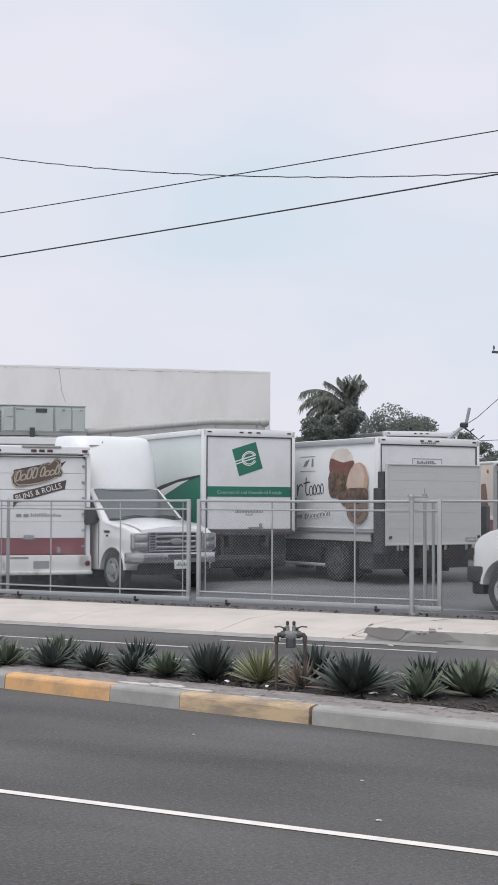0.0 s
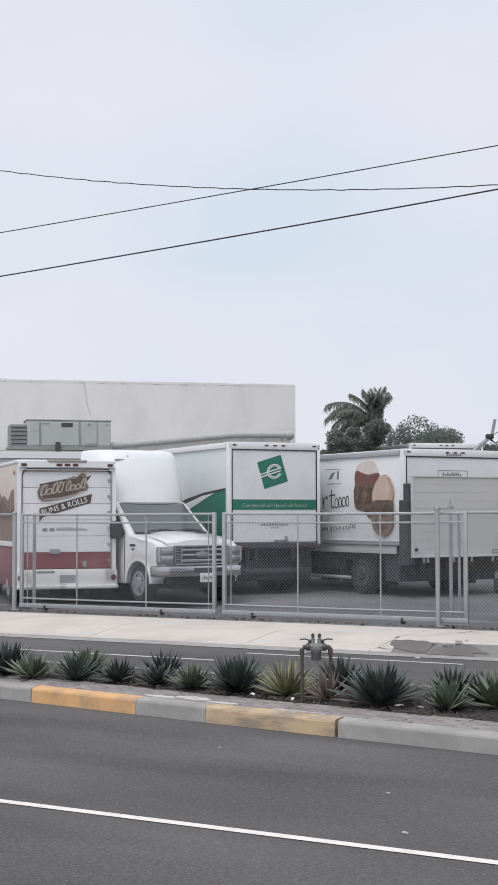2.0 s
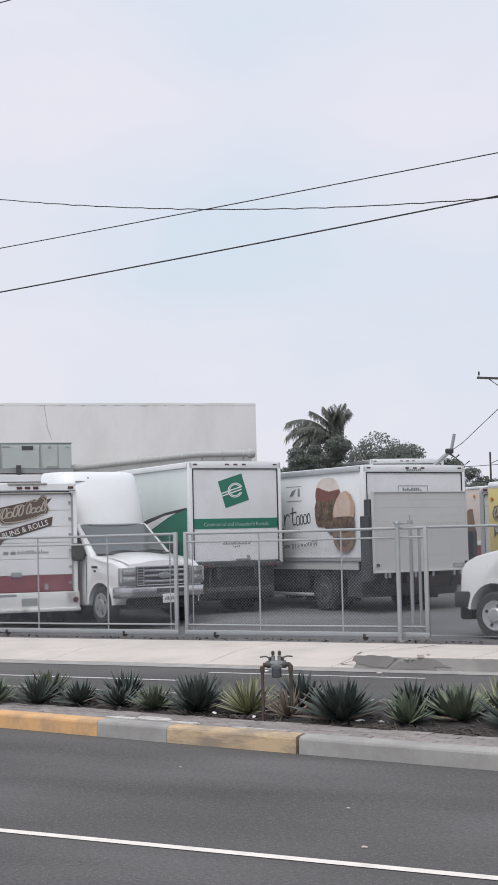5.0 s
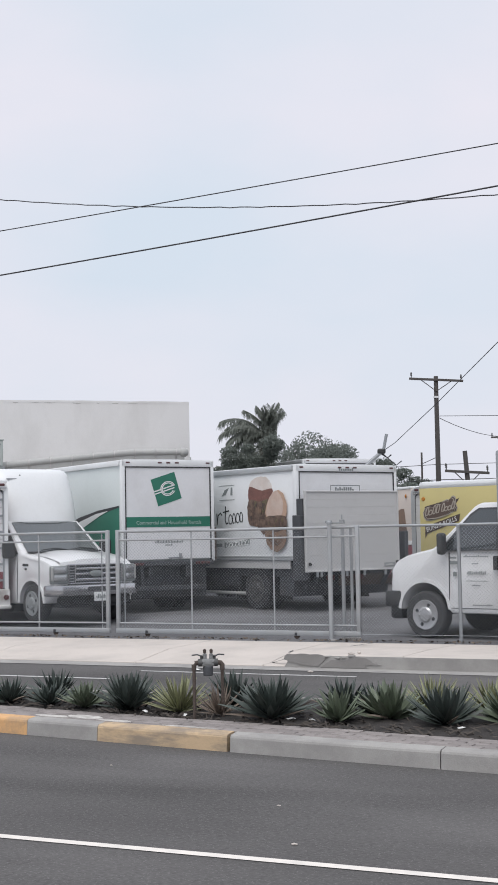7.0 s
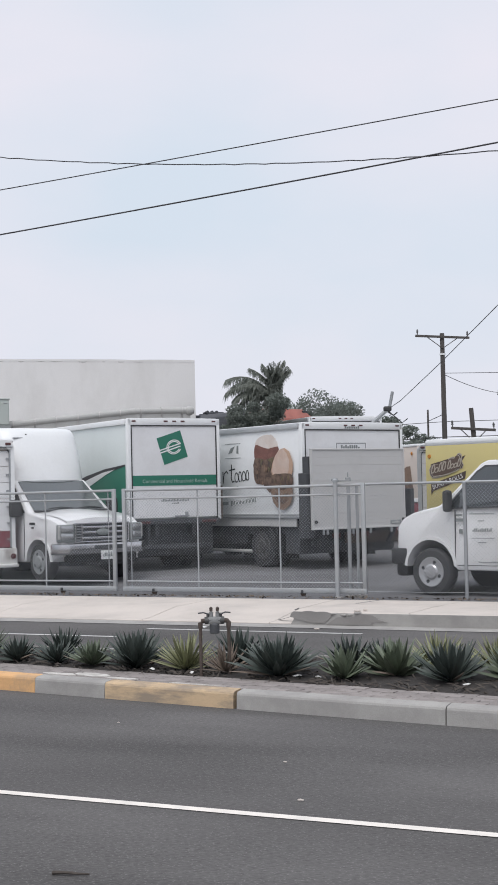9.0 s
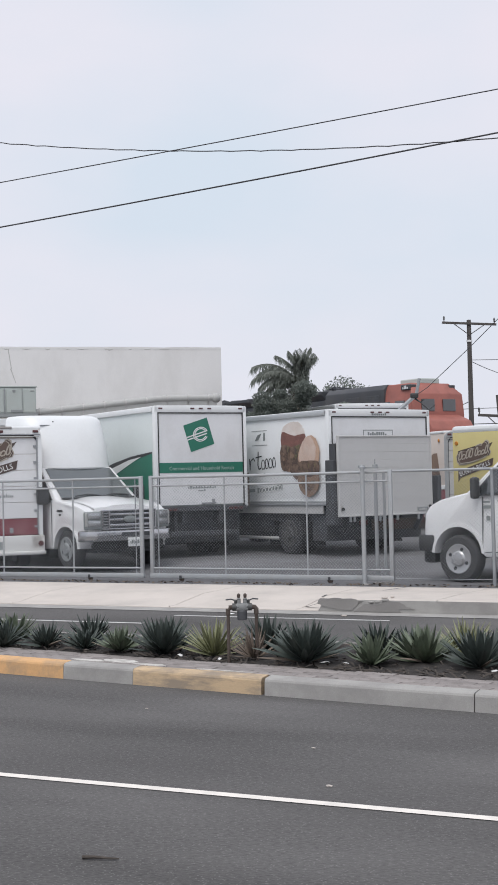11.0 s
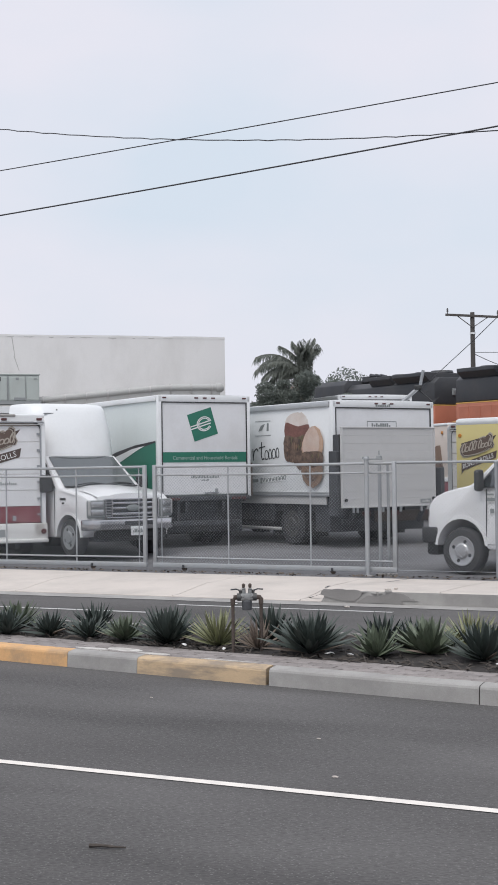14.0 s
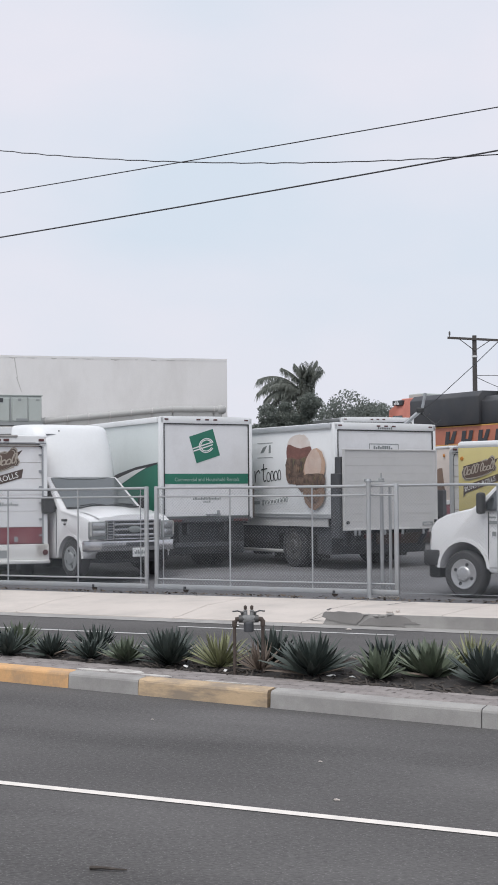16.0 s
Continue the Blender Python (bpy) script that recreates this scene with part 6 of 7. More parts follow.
# ---- buildings, roof plant, poles and wires ----
def along(a, b, s):
    return Vector((a[0] + (b[0] - a[0]) * s, a[1] + (b[1] - a[1]) * s, 0))


def build_warehouse():
    b = thing("warehouse", Matrix.Translation((-21.92, 41.47, 0)) @ Matrix.Rotation(math.atan2(6.82, 7.24), 4, "Z"), "tall pale stucco warehouse wall with stained parapet", "building")
    # local x runs along the wall to its east corner at 0, y to the back
    bm = bmesh.new()
    box(bm, (-12, 0.15, 3.1), (24, 0.3, 6.2))
    part("wall", bm, STUCCO, b, "pale plastered wall")
    for c, sz in (((-0.15, 8, 3.1), (0.3, 15.4, 6.2)), ((-23.85, 8, 3.1), (0.3, 15.4, 6.2)), ((-12, 15.9, 3.1), (24, 0.3, 6.2))):
        bm = bmesh.new()
        box(bm, c, sz)
        part("wall", bm, STUCCO, b)
    bm = bmesh.new()
    box(bm, (-12, 8, 5.6), (23.4, 15.4, 0.2))
    part("roof", bm, DUCT, b, "grey flat roof")
    bm = bmesh.new()
    rnd = random.Random(3)
    n = 60
    top = [(-24 + 24 * k / n, 6.265 + rnd.uniform(-0.012, 0.012)) for k in range(n + 1)]
    prism(bm, top + [(0, 6.2), (-24, 6.2)], "y", -0.006, 0.34)
    part("coping", bm, STUCCO, b, "worn pale parapet edge")
    bm = bmesh.new()
    x = -23.5
    while x < -0.3:
        w, h = rnd.uniform(0.1, 0.5), rnd.uniform(0.02, 0.07)
        if rnd.random() < 0.7:
            pts = [(x, 6.2), (x + w, 6.2)] + [(x + w - w * k / 6, 6.2 - h * math.sin(math.pi * k / 6) * rnd.uniform(0.5, 1)) for k in range(1, 6)]
            flat(bm, pts, -0.003)
        x += w + rnd.uniform(0.05, 0.5)
    tagged(part("parapet_stains", bm, STAIN, b, "grey streaks below the parapet"), kind="stuff")
    bm = bmesh.new()
    for x0, x1, z0, z1 in ((-7.05, -6.95, 6.2, 5.55), (-6.98, -6.82, 5.56, 5.1)):
        flat(bm, [(x0, z0), (x0 + 0.03, z0), (x1 + 0.02, z1), (x1, z1)], -0.004)
    part("wall_crack", bm, STAIN, b, "thin dark crack")
    # low wing in front
    w = thing("low_building", Matrix.Translation((-19.9, 39.3, 0)) @ Matrix.Rotation(math.atan2(6.85, 7.2), 4, "Z"), "low pale building with a flat roof carrying ducts", "building")
    bm = bmesh.new()
    box(bm, (-9.6, 1.4, 1.95), (18, 2.7, 3.6))
    part("wall", bm, STUCCO, w)
    bm = bmesh.new()
    box(bm, (-9.6, 1.38, 3.8), (18.1, 2.78, 0.12), 0, 0.02)
    part("roof", bm, KERB_CONC, w, "grey roof slab")
    bm = bmesh.new()
    box(bm, (-9.6, -0.02, 3.72), (18.15, 0.06, 0.2), 0, 0.01)
    part("fascia", bm, TRUCK_WHITE, w, "white fascia")
    # duct on supports
    d = thing("roof_duct", w.matrix_basis.copy(), "long grey insulated duct on brackets along the roof", "duct")
    pts = [(-6.6, 0.5, 4.02), (-5.2, 0.5, 4.16), (-3.6, 0.5, 4.32), (-2.6, 0.5, 4.42), (-0.95, 0.5, 4.44)]
    for p, q in zip(pts, pts[1:]):
        bm = bmesh.new()
        tube(bm, [p, q], 0.105, 14)
        part("duct_run", bm, DUCT, d, "", True)
    bm = bmesh.new()
    lathe(bm, [(0.02, 0.14), (0.09, 0.12), (0.14, 0.05), (0.15, -0.05), (0.13, -0.12), (0.08, -0.16)], (-0.85, 0.5, 4.43), "x", 16)
    part("end_cap", bm, DUCT, d, "rounded end cap", True)
    for k in range(9):
        x = -6.4 + k * 0.66
        z = np.interp(x, [p[0] for p in pts], [p[2] for p in pts])
        bm = bmesh.new()
        box(bm, (x, 0.5, (3.86 + z) / 2), (0.05, 0.1, z - 3.86))
        tube(bm, [(x - 0.02, 0.5, z), (x + 0.02, 0.5, z)], 0.118, 14)
        part("bracket", bm, STAIN, d, "dark strap bracket")
    bm = bmesh.new()
    prism(bm, [(-6.6, 3.86), (-0.85, 3.86), (-0.85, 4.36), (-2.6, 4.33), (-6.6, 3.93)], "y", 0.45, 0.75)
    part("curb_rail", bm, DUCT, d)
    # air handler
    a = thing("air_conditioner", w.matrix_basis @ Matrix.Translation((-8.05, 0.75, 3.86)), "grey-green rooftop air conditioner with dark side louvres", "air conditioner")
    bm = bmesh.new()
    box(bm, (0, 0, 0.08), (3.1, 1.2, 0.1))
    part("base_rail", bm, AC_DARK, a)
    bm = bmesh.new()
    box(bm, (0.25, 0, 0.52), (2.5, 1.15, 0.78), 0, 0.02)
    part("casing", bm, AC_GREY, a, "", True)
    bm = bmesh.new()
    box(bm, (0.25, 0, 0.93), (2.56, 1.2, 0.04), 0, 0.012)
    part("lid", bm, AC_GREY, a)
    bm = bmesh.new()
    box(bm, (-1.25, 0, 0.46), (0.5, 1.1, 0.66), 0, 0.02)
    part("louvre_box", bm, AC_DARK, a, "dark louvred end")
    for k in range(5):
        bm = bmesh.new()
        box(bm, (-1.25, -0.56, 0.22 + k * 0.12), (0.46, 0.03, 0.02))
        part("louvre", bm, FRAME_BLACK, a)
    for x, wd in ((-0.78, 0.28), (-0.02, 1.1), (0.85, 0.46), (1.3, 0.36)):
        bm = bmesh.new()
        box(bm, (x, -0.583, 0.5), (wd, 0.014, 0.66), 0, 0.005)
        part("access_panel", bm, AC_GREY, a)
    bm = bmesh.new()
    box(bm, (0.18, -0.595, 0.78), (0.34, 0.012, 0.12))
    part("name_plate", bm, FRAME_BLACK, a, "dark maker's plate")
    for x, wd in ((-0.62, 0.025), (0.56, 0.03), (1.08, 0.012)):
        bm = bmesh.new()
        box(bm, (x, -0.59, 0.5), (wd, 0.02, 0.76))
        part("panel_gap", bm, AC_DARK, a)
    for x, z, wd, hh in ((-0.76, 0.72, 0.2, 0.26), (-0.45, 0.82, 0.24, 0.04), (0.84, 0.8, 0.09, 0.07), (0.92, 0.2, 0.36, 0.08), (1.38, 0.8, 0.1, 0.03)):
        bm = bmesh.new()
        box(bm, (x, -0.592, z), (wd, 0.02, hh), 0, 0.004)
        part("cover_plate", bm, AC_DARK if wd != 0.2 else AC_GREY, a)
    bm = bmesh.new()
    box(bm, (-0.1, -0.7, 0.05), (0.14, 0.12, 0.42), 0, 0.01)
    part("switch_box", bm, FRAME_BLACK, a)


def utility_pole(x, y, top, r, label, arms=(), base=0.0, lean=0.0, braces=True, name="utility_pole", turn=24.0):
    p = thing(name, Matrix.Translation((x, y, base)) @ Matrix.Rotation(radians(turn), 4, "Z") @ Matrix.Rotation(radians(lean), 4, "Y"), label, "utility pole", "utility poles")
    bm = bmesh.new()
    tube(bm, [(0, 0, -0.3), (0, 0, (top - base) / 2), (0, 0, top - base)], r * 1.15, 12, r * 0.85)
    part("pole", bm, WOOD_POLE, p, "", True)
    for z, half, tilt in arms:
        z -= base
        bm = bmesh.new()
        box(bm, (0, -r, 0), (half * 2, 0.12, 0.15), 0, 0.015)
        bmesh.ops.transform(bm, matrix=Matrix.Translation((0, 0, z)) @ Matrix.Rotation(radians(tilt), 4, "Y"), verts=bm.verts)
        arm = part("crossarm", bm, WOOD_POLE, p)
        for s in (-1, 1):
            dz = -s * half * 0.92 * math.sin(radians(tilt))
            bm = bmesh.new()
            lathe(bm, [(0.03, 0.0), (0.03, 0.1), (0.07, 0.13), (0.045, 0.2), (0.07, 0.24), (0.03, 0.36)], (s * half * 0.92, -r, z + dz + 0.07), "z", 10)
            part("insulator", bm, WOOD_POLE if r < 0.1 else BRASS, arm)
            if braces:
                bm = bmesh.new()
                tube(bm, [(s * half * 0.55, -r, z - 0.06 + dz * 0.55), (0, -r, z - 0.75)], 0.03, 6)
                part("brace", bm, WOOD_POLE, arm)
    return p


def cable(name, pts, r, label, sag=0.0, wobble=0.0, n=40):
    """An overhead line through points, with sag and a twist's waviness."""
    out = []
    for i in range(n + 1):
        s = i / n * (len(pts) - 1)
        k = min(int(s), len(pts) - 2)
        f = s - k
        p = Vector(pts[k]).lerp(Vector(pts[k + 1]), f)
        u = i / n
        p.z -= sag * 4 * u * (1 - u)
        p.z += wobble * (math.sin(i * 2.1) + 0.6 * math.sin(i * 3.7 + 1))
        out.append(p)
    bm = bmesh.new()
    tube(bm, out, r, 6)
    return tagged(new(name, finish(name, bm, CABLE)), label, "cable", "overhead cables")


def build_poles():
    utility_pole(-28.24, 87.87, 11.85, 0.165, "dark wooden utility pole with a wide crossarm and braces", ((11.6, 1.75, 3.6),))
    p = utility_pole(-22.8, 77.3, 6.3, 0.15, "leaning wooden pole with a low tilted crossarm", ((5.1, 1.25, 8),), 0, -4, True)
    utility_pole(-34.36, 127, 10.6, 0.17, "far wooden utility pole with crossarm", ((10.25, 1.3, 0),))
    utility_pole(-35.0, 104.8, 7.9, 0.085, "thin far wooden pole", ())
    # service mast: bent grey pipe with a weather head
    m = thing("service_mast", Matrix.Translation((-13.53, 35.56, LOT_Z)), "grey bent service mast with a dark weather head", "mast")
    bm = bmesh.new()
    tube(bm, [(0, 0, 0), (0, 0, 3.2), (0.06, 0.02, 3.45), (0.2, 0.08, 3.58), (0.46, 0.19, 3.82)], 0.055, 10)
    part("mast_pipe", bm, GALV, m, "", True)
    bm = bmesh.new()
    box(bm, (0.46, 0.19, 3.84), (0.22, 0.16, 0.14), 0.4, 0.04)
    tube(bm, [(0.4, 0.19, 3.8), (0.62, 0.22, 3.66), (0.72, 0.24, 3.74)], 0.02, 6)
    tube(bm, [(0.46, 0.19, 3.8), (0.85, 0.24, 3.45), (1.0, 0.26, 3.56)], 0.016, 6)
    part("weather_head", bm, BLACK_PLASTIC, m)
    bm = bmesh.new()
    tube(bm, [(0.5, 0.2, 3.8), (0.6, 0.23, 4.3)], 0.045, 8)
    part("stub_pole", bm, GALV, m, "short upright pipe")
    xs = np.linspace(-24, 10, 120)
    cable("overhead_cable", [(x, 19, 7.0 + 0.0363 * (x + 10.48) + 0.0004 * (x + 10.48) ** 2) for x in xs], 0.0085, "thin black power line over the pavement", 0, 0, 119)
    cable("overhead_cable", [(x, 19, 6.31 + 0.052 * (x + 10.48) + 0.0007 * (x + 10.48) ** 2) for x in xs], 0.012, "thick black power line over the pavement", 0, 0, 119)
    xs = np.linspace(-24, 10, 200)
    tw = [(x, 19.03, 6.485 + 0.00888 * (x + 4.9) ** 2 + 0.0326 * abs(x + 4.9)) for x in xs]
    cable("overhead_cable", tw, 0.0085, "twisted black communication line over the pavement", 0, 0.005, 199)
    cable("overhead_cable", [(-24, 19, 10.98), (10, 19, 11.5)], 0.01, "black power line high over the pavement")
    cable("overhead_cable", [(-24, 19.2, 11.2), (10, 19.2, 11.7)], 0.01, "black power line high over the pavement")
    for x in (-24, 10):
        utility_pole(x, 19.2, 12.2, 0.15, "wooden street pole carrying the overhead lines", ((11.0, 1.2, 0),), 0.14, 0, True, "utility_pole", 90)
    cable("overhead_cable", [(-13.03, 35.77, 4.0), (-12.41, 34.95, 4.14), (-10.17, 31.54, 4.77), (-7.41, 27.25, 5.59), (2, 12.6, 8.2)], 0.009, "black service drop running to the mast", 0.0, 0.0)
    a = (-28.24, 87.87)
    cable("overhead_cable", [(a[0], a[1], 9.25), (-23.6, 90.1, 9.2), (0, 101, 9.4)], 0.02, "far black line between poles")
    cable("overhead_cable", [(a[0], a[1], 9.2), (-34.2, 126.8, 10.3)], 0.022, "far black line between poles", 0.35)
    cable("overhead_cable", [(-60, 78, 4.9), (a[0], a[1], 6.2), (5, 102, 6.4)], 0.022, "far black line between poles", 0.1)
    cable("overhead_cable", [(-60, 80, 4.0), (a[0], a[1], 5.2), (5, 102, 5.3)], 0.028, "far black line between poles", 0.1)
    cable("overhead_cable", [(-35, 104.8, 7.0), (a[0], a[1], 6.6)], 0.025, "far black line between poles")
    bm = bmesh.new()
    lathe(bm, [(0.19, -0.06), (0.19, 0.06)], (-28.24, 87.87, 10.48), "z", 14)
    tagged(new("pole_band", finish("pole_band", bm, WHITE_DECAL)), "white band wrapped round the wooden pole", "marker band")


# ---- trees ----
def leaf_cloud(bm, centres, n, size, rnd, flatness=0.7):
    """Many small folded leaves, in clumps with gaps."""
    for i in range(n):
        c, r = rnd.choice(centres)
        d = Vector((rnd.gauss(0, 1), rnd.gauss(0, 1), rnd.gauss(0, 1)))
        d.normalize()
        p = Vector(c) + Vector((d.x * r[0], d.y * r[1], d.z * r[2])) * rnd.uniform(0.55, 1.06)
        s = size * rnd.uniform(0.6, 1.4)
        e = Euler((rnd.uniform(-1.2, 1.2), rnd.uniform(-1.2, 1.2), rnd.uniform(0, 6.28))).to_matrix()
        q = [p + e @ Vector(v) for v in ((-s, 0, 0), (0, -s * 0.45, s * 0.12), (s, 0, 0), (0, s * 0.45, s * 0.12))]
        vs = [bm.verts.new(v) for v in q]
        bm.faces.new((vs[0], vs[1], vs[2])), bm.faces.new((vs[0], vs[2], vs[3]))


def leafy_tree(x, y, z0, height, spread, label, seed, n=6000, size=0.14, trunk=True, name="tree"):
    rnd = random.Random(seed)
    t = thing(name, Matrix.Translation((x, y, z0)), label, "tree", "", "")
    bm = bmesh.new()
    tube(bm, [(0, 0, -0.2), (0.05, 0, height * 0.25), (-0.05, 0.05, height * 0.45)], 0.22, 10, 0.12)
    for k in range(6):
        a = k * 1.05 + rnd.uniform(-0.2, 0.2)
        tube(bm, [(0, 0, height * 0.35), (spread * 0.35 * math.cos(a), spread * 0.35 * math.sin(a), height * 0.6), (spread * 0.5 * math.cos(a), spread * 0.5 * math.sin(a), height * 0.68)], 0.1, 7, 0.03)
    part("trunk", bm, BARK, t, "grey trunk with limbs", True)
    centres = []
    for k in range(34):
        a, q = rnd.uniform(0, 6.28), math.sqrt(rnd.random())
        zz = height * (0.36 + 0.54 * rnd.random() ** 0.8 * (1 - 0.6 * q * q))
        rr = spread * rnd.uniform(0.2, 0.34)
        centres.append(((spread * q * 0.82 * math.cos(a), spread * q * 0.82 * math.sin(a), zz), (rr, rr, rr * 0.7)))
    bm = bmesh.new()
    leaf_cloud(bm, centres, n, size, rnd)
    tagged(part("crown", bm, LEAF_DARK, t, "dense dark green leaves"), kind="stuff")
    return t


def palm(x, y, z0, height, label, seed=5):
    rnd = random.Random(seed)
    t = thing("palm_tree", Matrix.Translation((x, y, z0)), label, "palm tree")
    bm = bmesh.new()
    tube(bm, [(0, 0, -0.2), (0.06, 0, height * 0.5), (0.02, 0, height)], 0.2, 12, 0.15)
    part("trunk", bm, BARK, t, "", True)
    # long arching fronds to the west, a tall upright tuft to the east
    ups = [(192, 1.0, 1.6), (178, 0.85, 1.65), (205, 0.7, 1.5), (185, 0.55, 1.35), (215, 0.45, 1.25), (170, 0.35, 1.3), (195, 0.2, 1.3), (180, 0.0, 1.15), (210, -0.1, 1.1), (165, 0.65, 1.15), (188, 1.15, 1.2), (225, 0.9, 1.1)]
    ups += [(25 + 47 * k % 360, 1.57 - 0.03 * (k % 9), 1.08 - 0.018 * k) for k in range(30)]
    ups += [(20 + 61 * k % 360, 1.0 - 0.1 * (k % 8), 0.75 if 110 < (20 + 61 * k) % 360 < 250 else 0.42) for k in range(16)]
    for az, up, ln in ups:
        a = radians(az + rnd.uniform(-8, 8))
        bm = bmesh.new()
        spine = []
        el = up
        p = Vector((0.2 if up > 1.1 else 0.0, 0, height))
        for k in range(11):
            spine.append(p.copy())
            p = p + Vector((math.cos(a) * math.cos(el), math.sin(a) * math.cos(el), math.sin(el))) * ln * 0.105
            el -= (0.15 if up < 1.1 else 0.035 + 0.008 * (int(az) % 7))
        tube(bm, spine, 0.018, 5, 0.005)
        side = Vector((-math.sin(a), math.cos(a), 0))
        for k in range(1, 11):
            for s in (-1, 1):
                for q in (0, 0.12, 0.25, 0.37, 0.5, 0.62, 0.75, 0.87):
                    if k == 10 and q:
                        continue
                    o = spine[k] if k == 10 else spine[k].lerp(spine[k + 1], q)
                    l = ln * (0.3 - 0.014 * abs(k - 4)) * rnd.uniform(0.5, 1.2)
                    dirn = (side * s * rnd.uniform(0.25, 0.7) + (spine[min(k + 1, 10)] - spine[k - 1]).normalized() * 0.3 + Vector((0, 0, -0.75 + rnd.uniform(-0.3, 0.3)))).normalized()
                    tip = o + dirn * l
                    wv = Vector((0, 0, 1)).cross(dirn)
                    wv = (wv.normalized() if wv.length > 0.01 else side) * 0.013
                    mid_p = o.lerp(tip, 0.55) + Vector((0, 0, 0.025))
                    v = [bm.verts.new(c) for c in (o - wv, o + wv, mid_p + wv, mid_p - wv, tip + Vector((0, 0, -0.03)))]
                    bm.faces.new((v[0], v[1], v[2], v[3])), bm.faces.new((v[3], v[2], v[4]))
        part("frond", bm, PALM_LEAF, t)
    bm = bmesh.new()
    leaf_cloud(bm, [((0.24, 0, height + 0.1), (0.24, 0.24, 0.45)), ((0.1, 0, height - 0.25), (0.4, 0.35, 0.4)), ((0, -0.1, height - 0.7), (0.5, 0.5, 0.5)), ((0.1, -0.1, height - 1.2), (0.6, 0.6, 0.5)), ((-0.5, -0.1, height - 0.9), (0.5, 0.5, 0.5))], 3600, 0.05, rnd)
    tagged(part("frond_base", bm, PALM_LEAF, t, "dense tangle of old fronds"), kind="stuff")
    return t


build_warehouse()
build_poles()
palm(-19.28, 41.62, LOT_Z, 4.88, "small feathery palm tree with drooping fronds")
leafy_tree(-19.45, 40.0, LOT_Z, 5.35, 0.9, "dark shrubby tree below the palm", 3, 14000, 0.05)
leafy_tree(-18.5, 40.4, LOT_Z, 5.2, 1.15, "dark green shrub beside the palm", 8, 20000, 0.05)
leafy_tree(-18.95, 39.9, LOT_Z, 5.2, 1.0, "dark green shrub beside the palm", 31, 15000, 0.05)
leafy_tree(-17.2, 41.4, LOT_Z, 5.0, 1.0, "dark green shrub beside the palm", 9, 14000, 0.05)
leafy_tree(-33.7, 81.0, 0.2, 7.9, 4.0, "broad dark green tree beyond the railway", 11, 24000, 0.1)
leafy_tree(-37.4, 79.6, 0.2, 7.4, 2.9, "broad dark green tree beyond the railway", 12, 17000, 0.1)
leafy_tree(-30.8, 82.2, 0.2, 7.0, 2.2, "dark green tree beyond the railway", 14, 11000, 0.1)
leafy_tree(-33.4, 96, 0.2, 7.2, 2.3, "small dark green tree beyond the poles", 13, 4000, 0.16)
for k, (x, y, h) in enumerate(((-30.5, 108, 5.6), (-27.6, 110, 5.2), (-25, 109, 5.5), (-35.2, 110, 5.4))):
    leafy_tree(x, y, 0.2, h, 1.8, "low far tree with dark green leaves", 20 + k, 2500, 0.2)


# ---- planting and fittings on the median ----
def leaf_blade(name, wide, curl, mat):
    """A pointed, channelled succulent leaf one metre long, along +z from its root."""
    bm = bmesh.new()
    rows = []
    for k in range(8):
        s = k / 7
        w = wide * (0.6 + 1.7 * s * (1 - s)) * (1 - s ** 4) + 0.002
        th = 0.05 * (1 - s) + 0.004
        c = curl * s * s
        rows.append([bm.verts.new(p) for p in ((-w, c - w * 0.35, s), (0, c + th * 0.25, s), (w, c - w * 0.35, s), (0, c + th + 0.01, s))])
    for a, b in zip(rows, rows[1:]):
        for i in range(4):
            j = (i + 1) % 4
            bm.faces.new((a[i], a[j], b[j], b[i]))
    bm.faces.new(rows[0]), bm.faces.new(rows[-1])
    return finish(name, bm, mat, True)


LEAVES = [[leaf_blade("leaf", wd, cu, AGAVE[k]) for cu in (0.02, -0.12)] for k, wd in enumerate((0.125, 0.145, 0.085, 0.065))]


def agave(x, y, height, radius, kind, label, n, seed):
    rnd = random.Random(seed)
    z = 0.15
    height, radius, n = height * 0.84, radius * 1.04, int(n * 1.35)
    t = thing("agave", Matrix.Translation((x, y, z)), label, "agave plant", "agaves on the median")
    for k in range(n):
        f = k / (n - 1)
        tilt = 0.06 + 1.22 * f ** 0.8 + rnd.uniform(-0.09, 0.09)
        az = k * 2.39996 + rnd.uniform(-0.25, 0.25)
        ln = (height * (1 - f) + radius * 1.08 * f) * rnd.uniform(0.85, 1.1)
        kind2 = 3 if (kind != 3 and f > 0.93 and rnd.random() < 0.35) else kind
        ob = new("leaf", LEAVES[kind2][0 if rnd.random() < 0.6 else 1])
        ob.parent = t
        wscale = 0.66 if kind != 2 else 0.5
        ob.matrix_basis = Matrix.Rotation(az, 4, "Z") @ Matrix.Translation((0, -0.015, 0.02)) @ Matrix.Rotation(tilt, 4, "X") @ Matrix.Rotation(rnd.uniform(-0.3, 0.3), 4, "Z") @ Matrix.Diagonal((ln * wscale, ln * wscale, ln, 1))
    return t


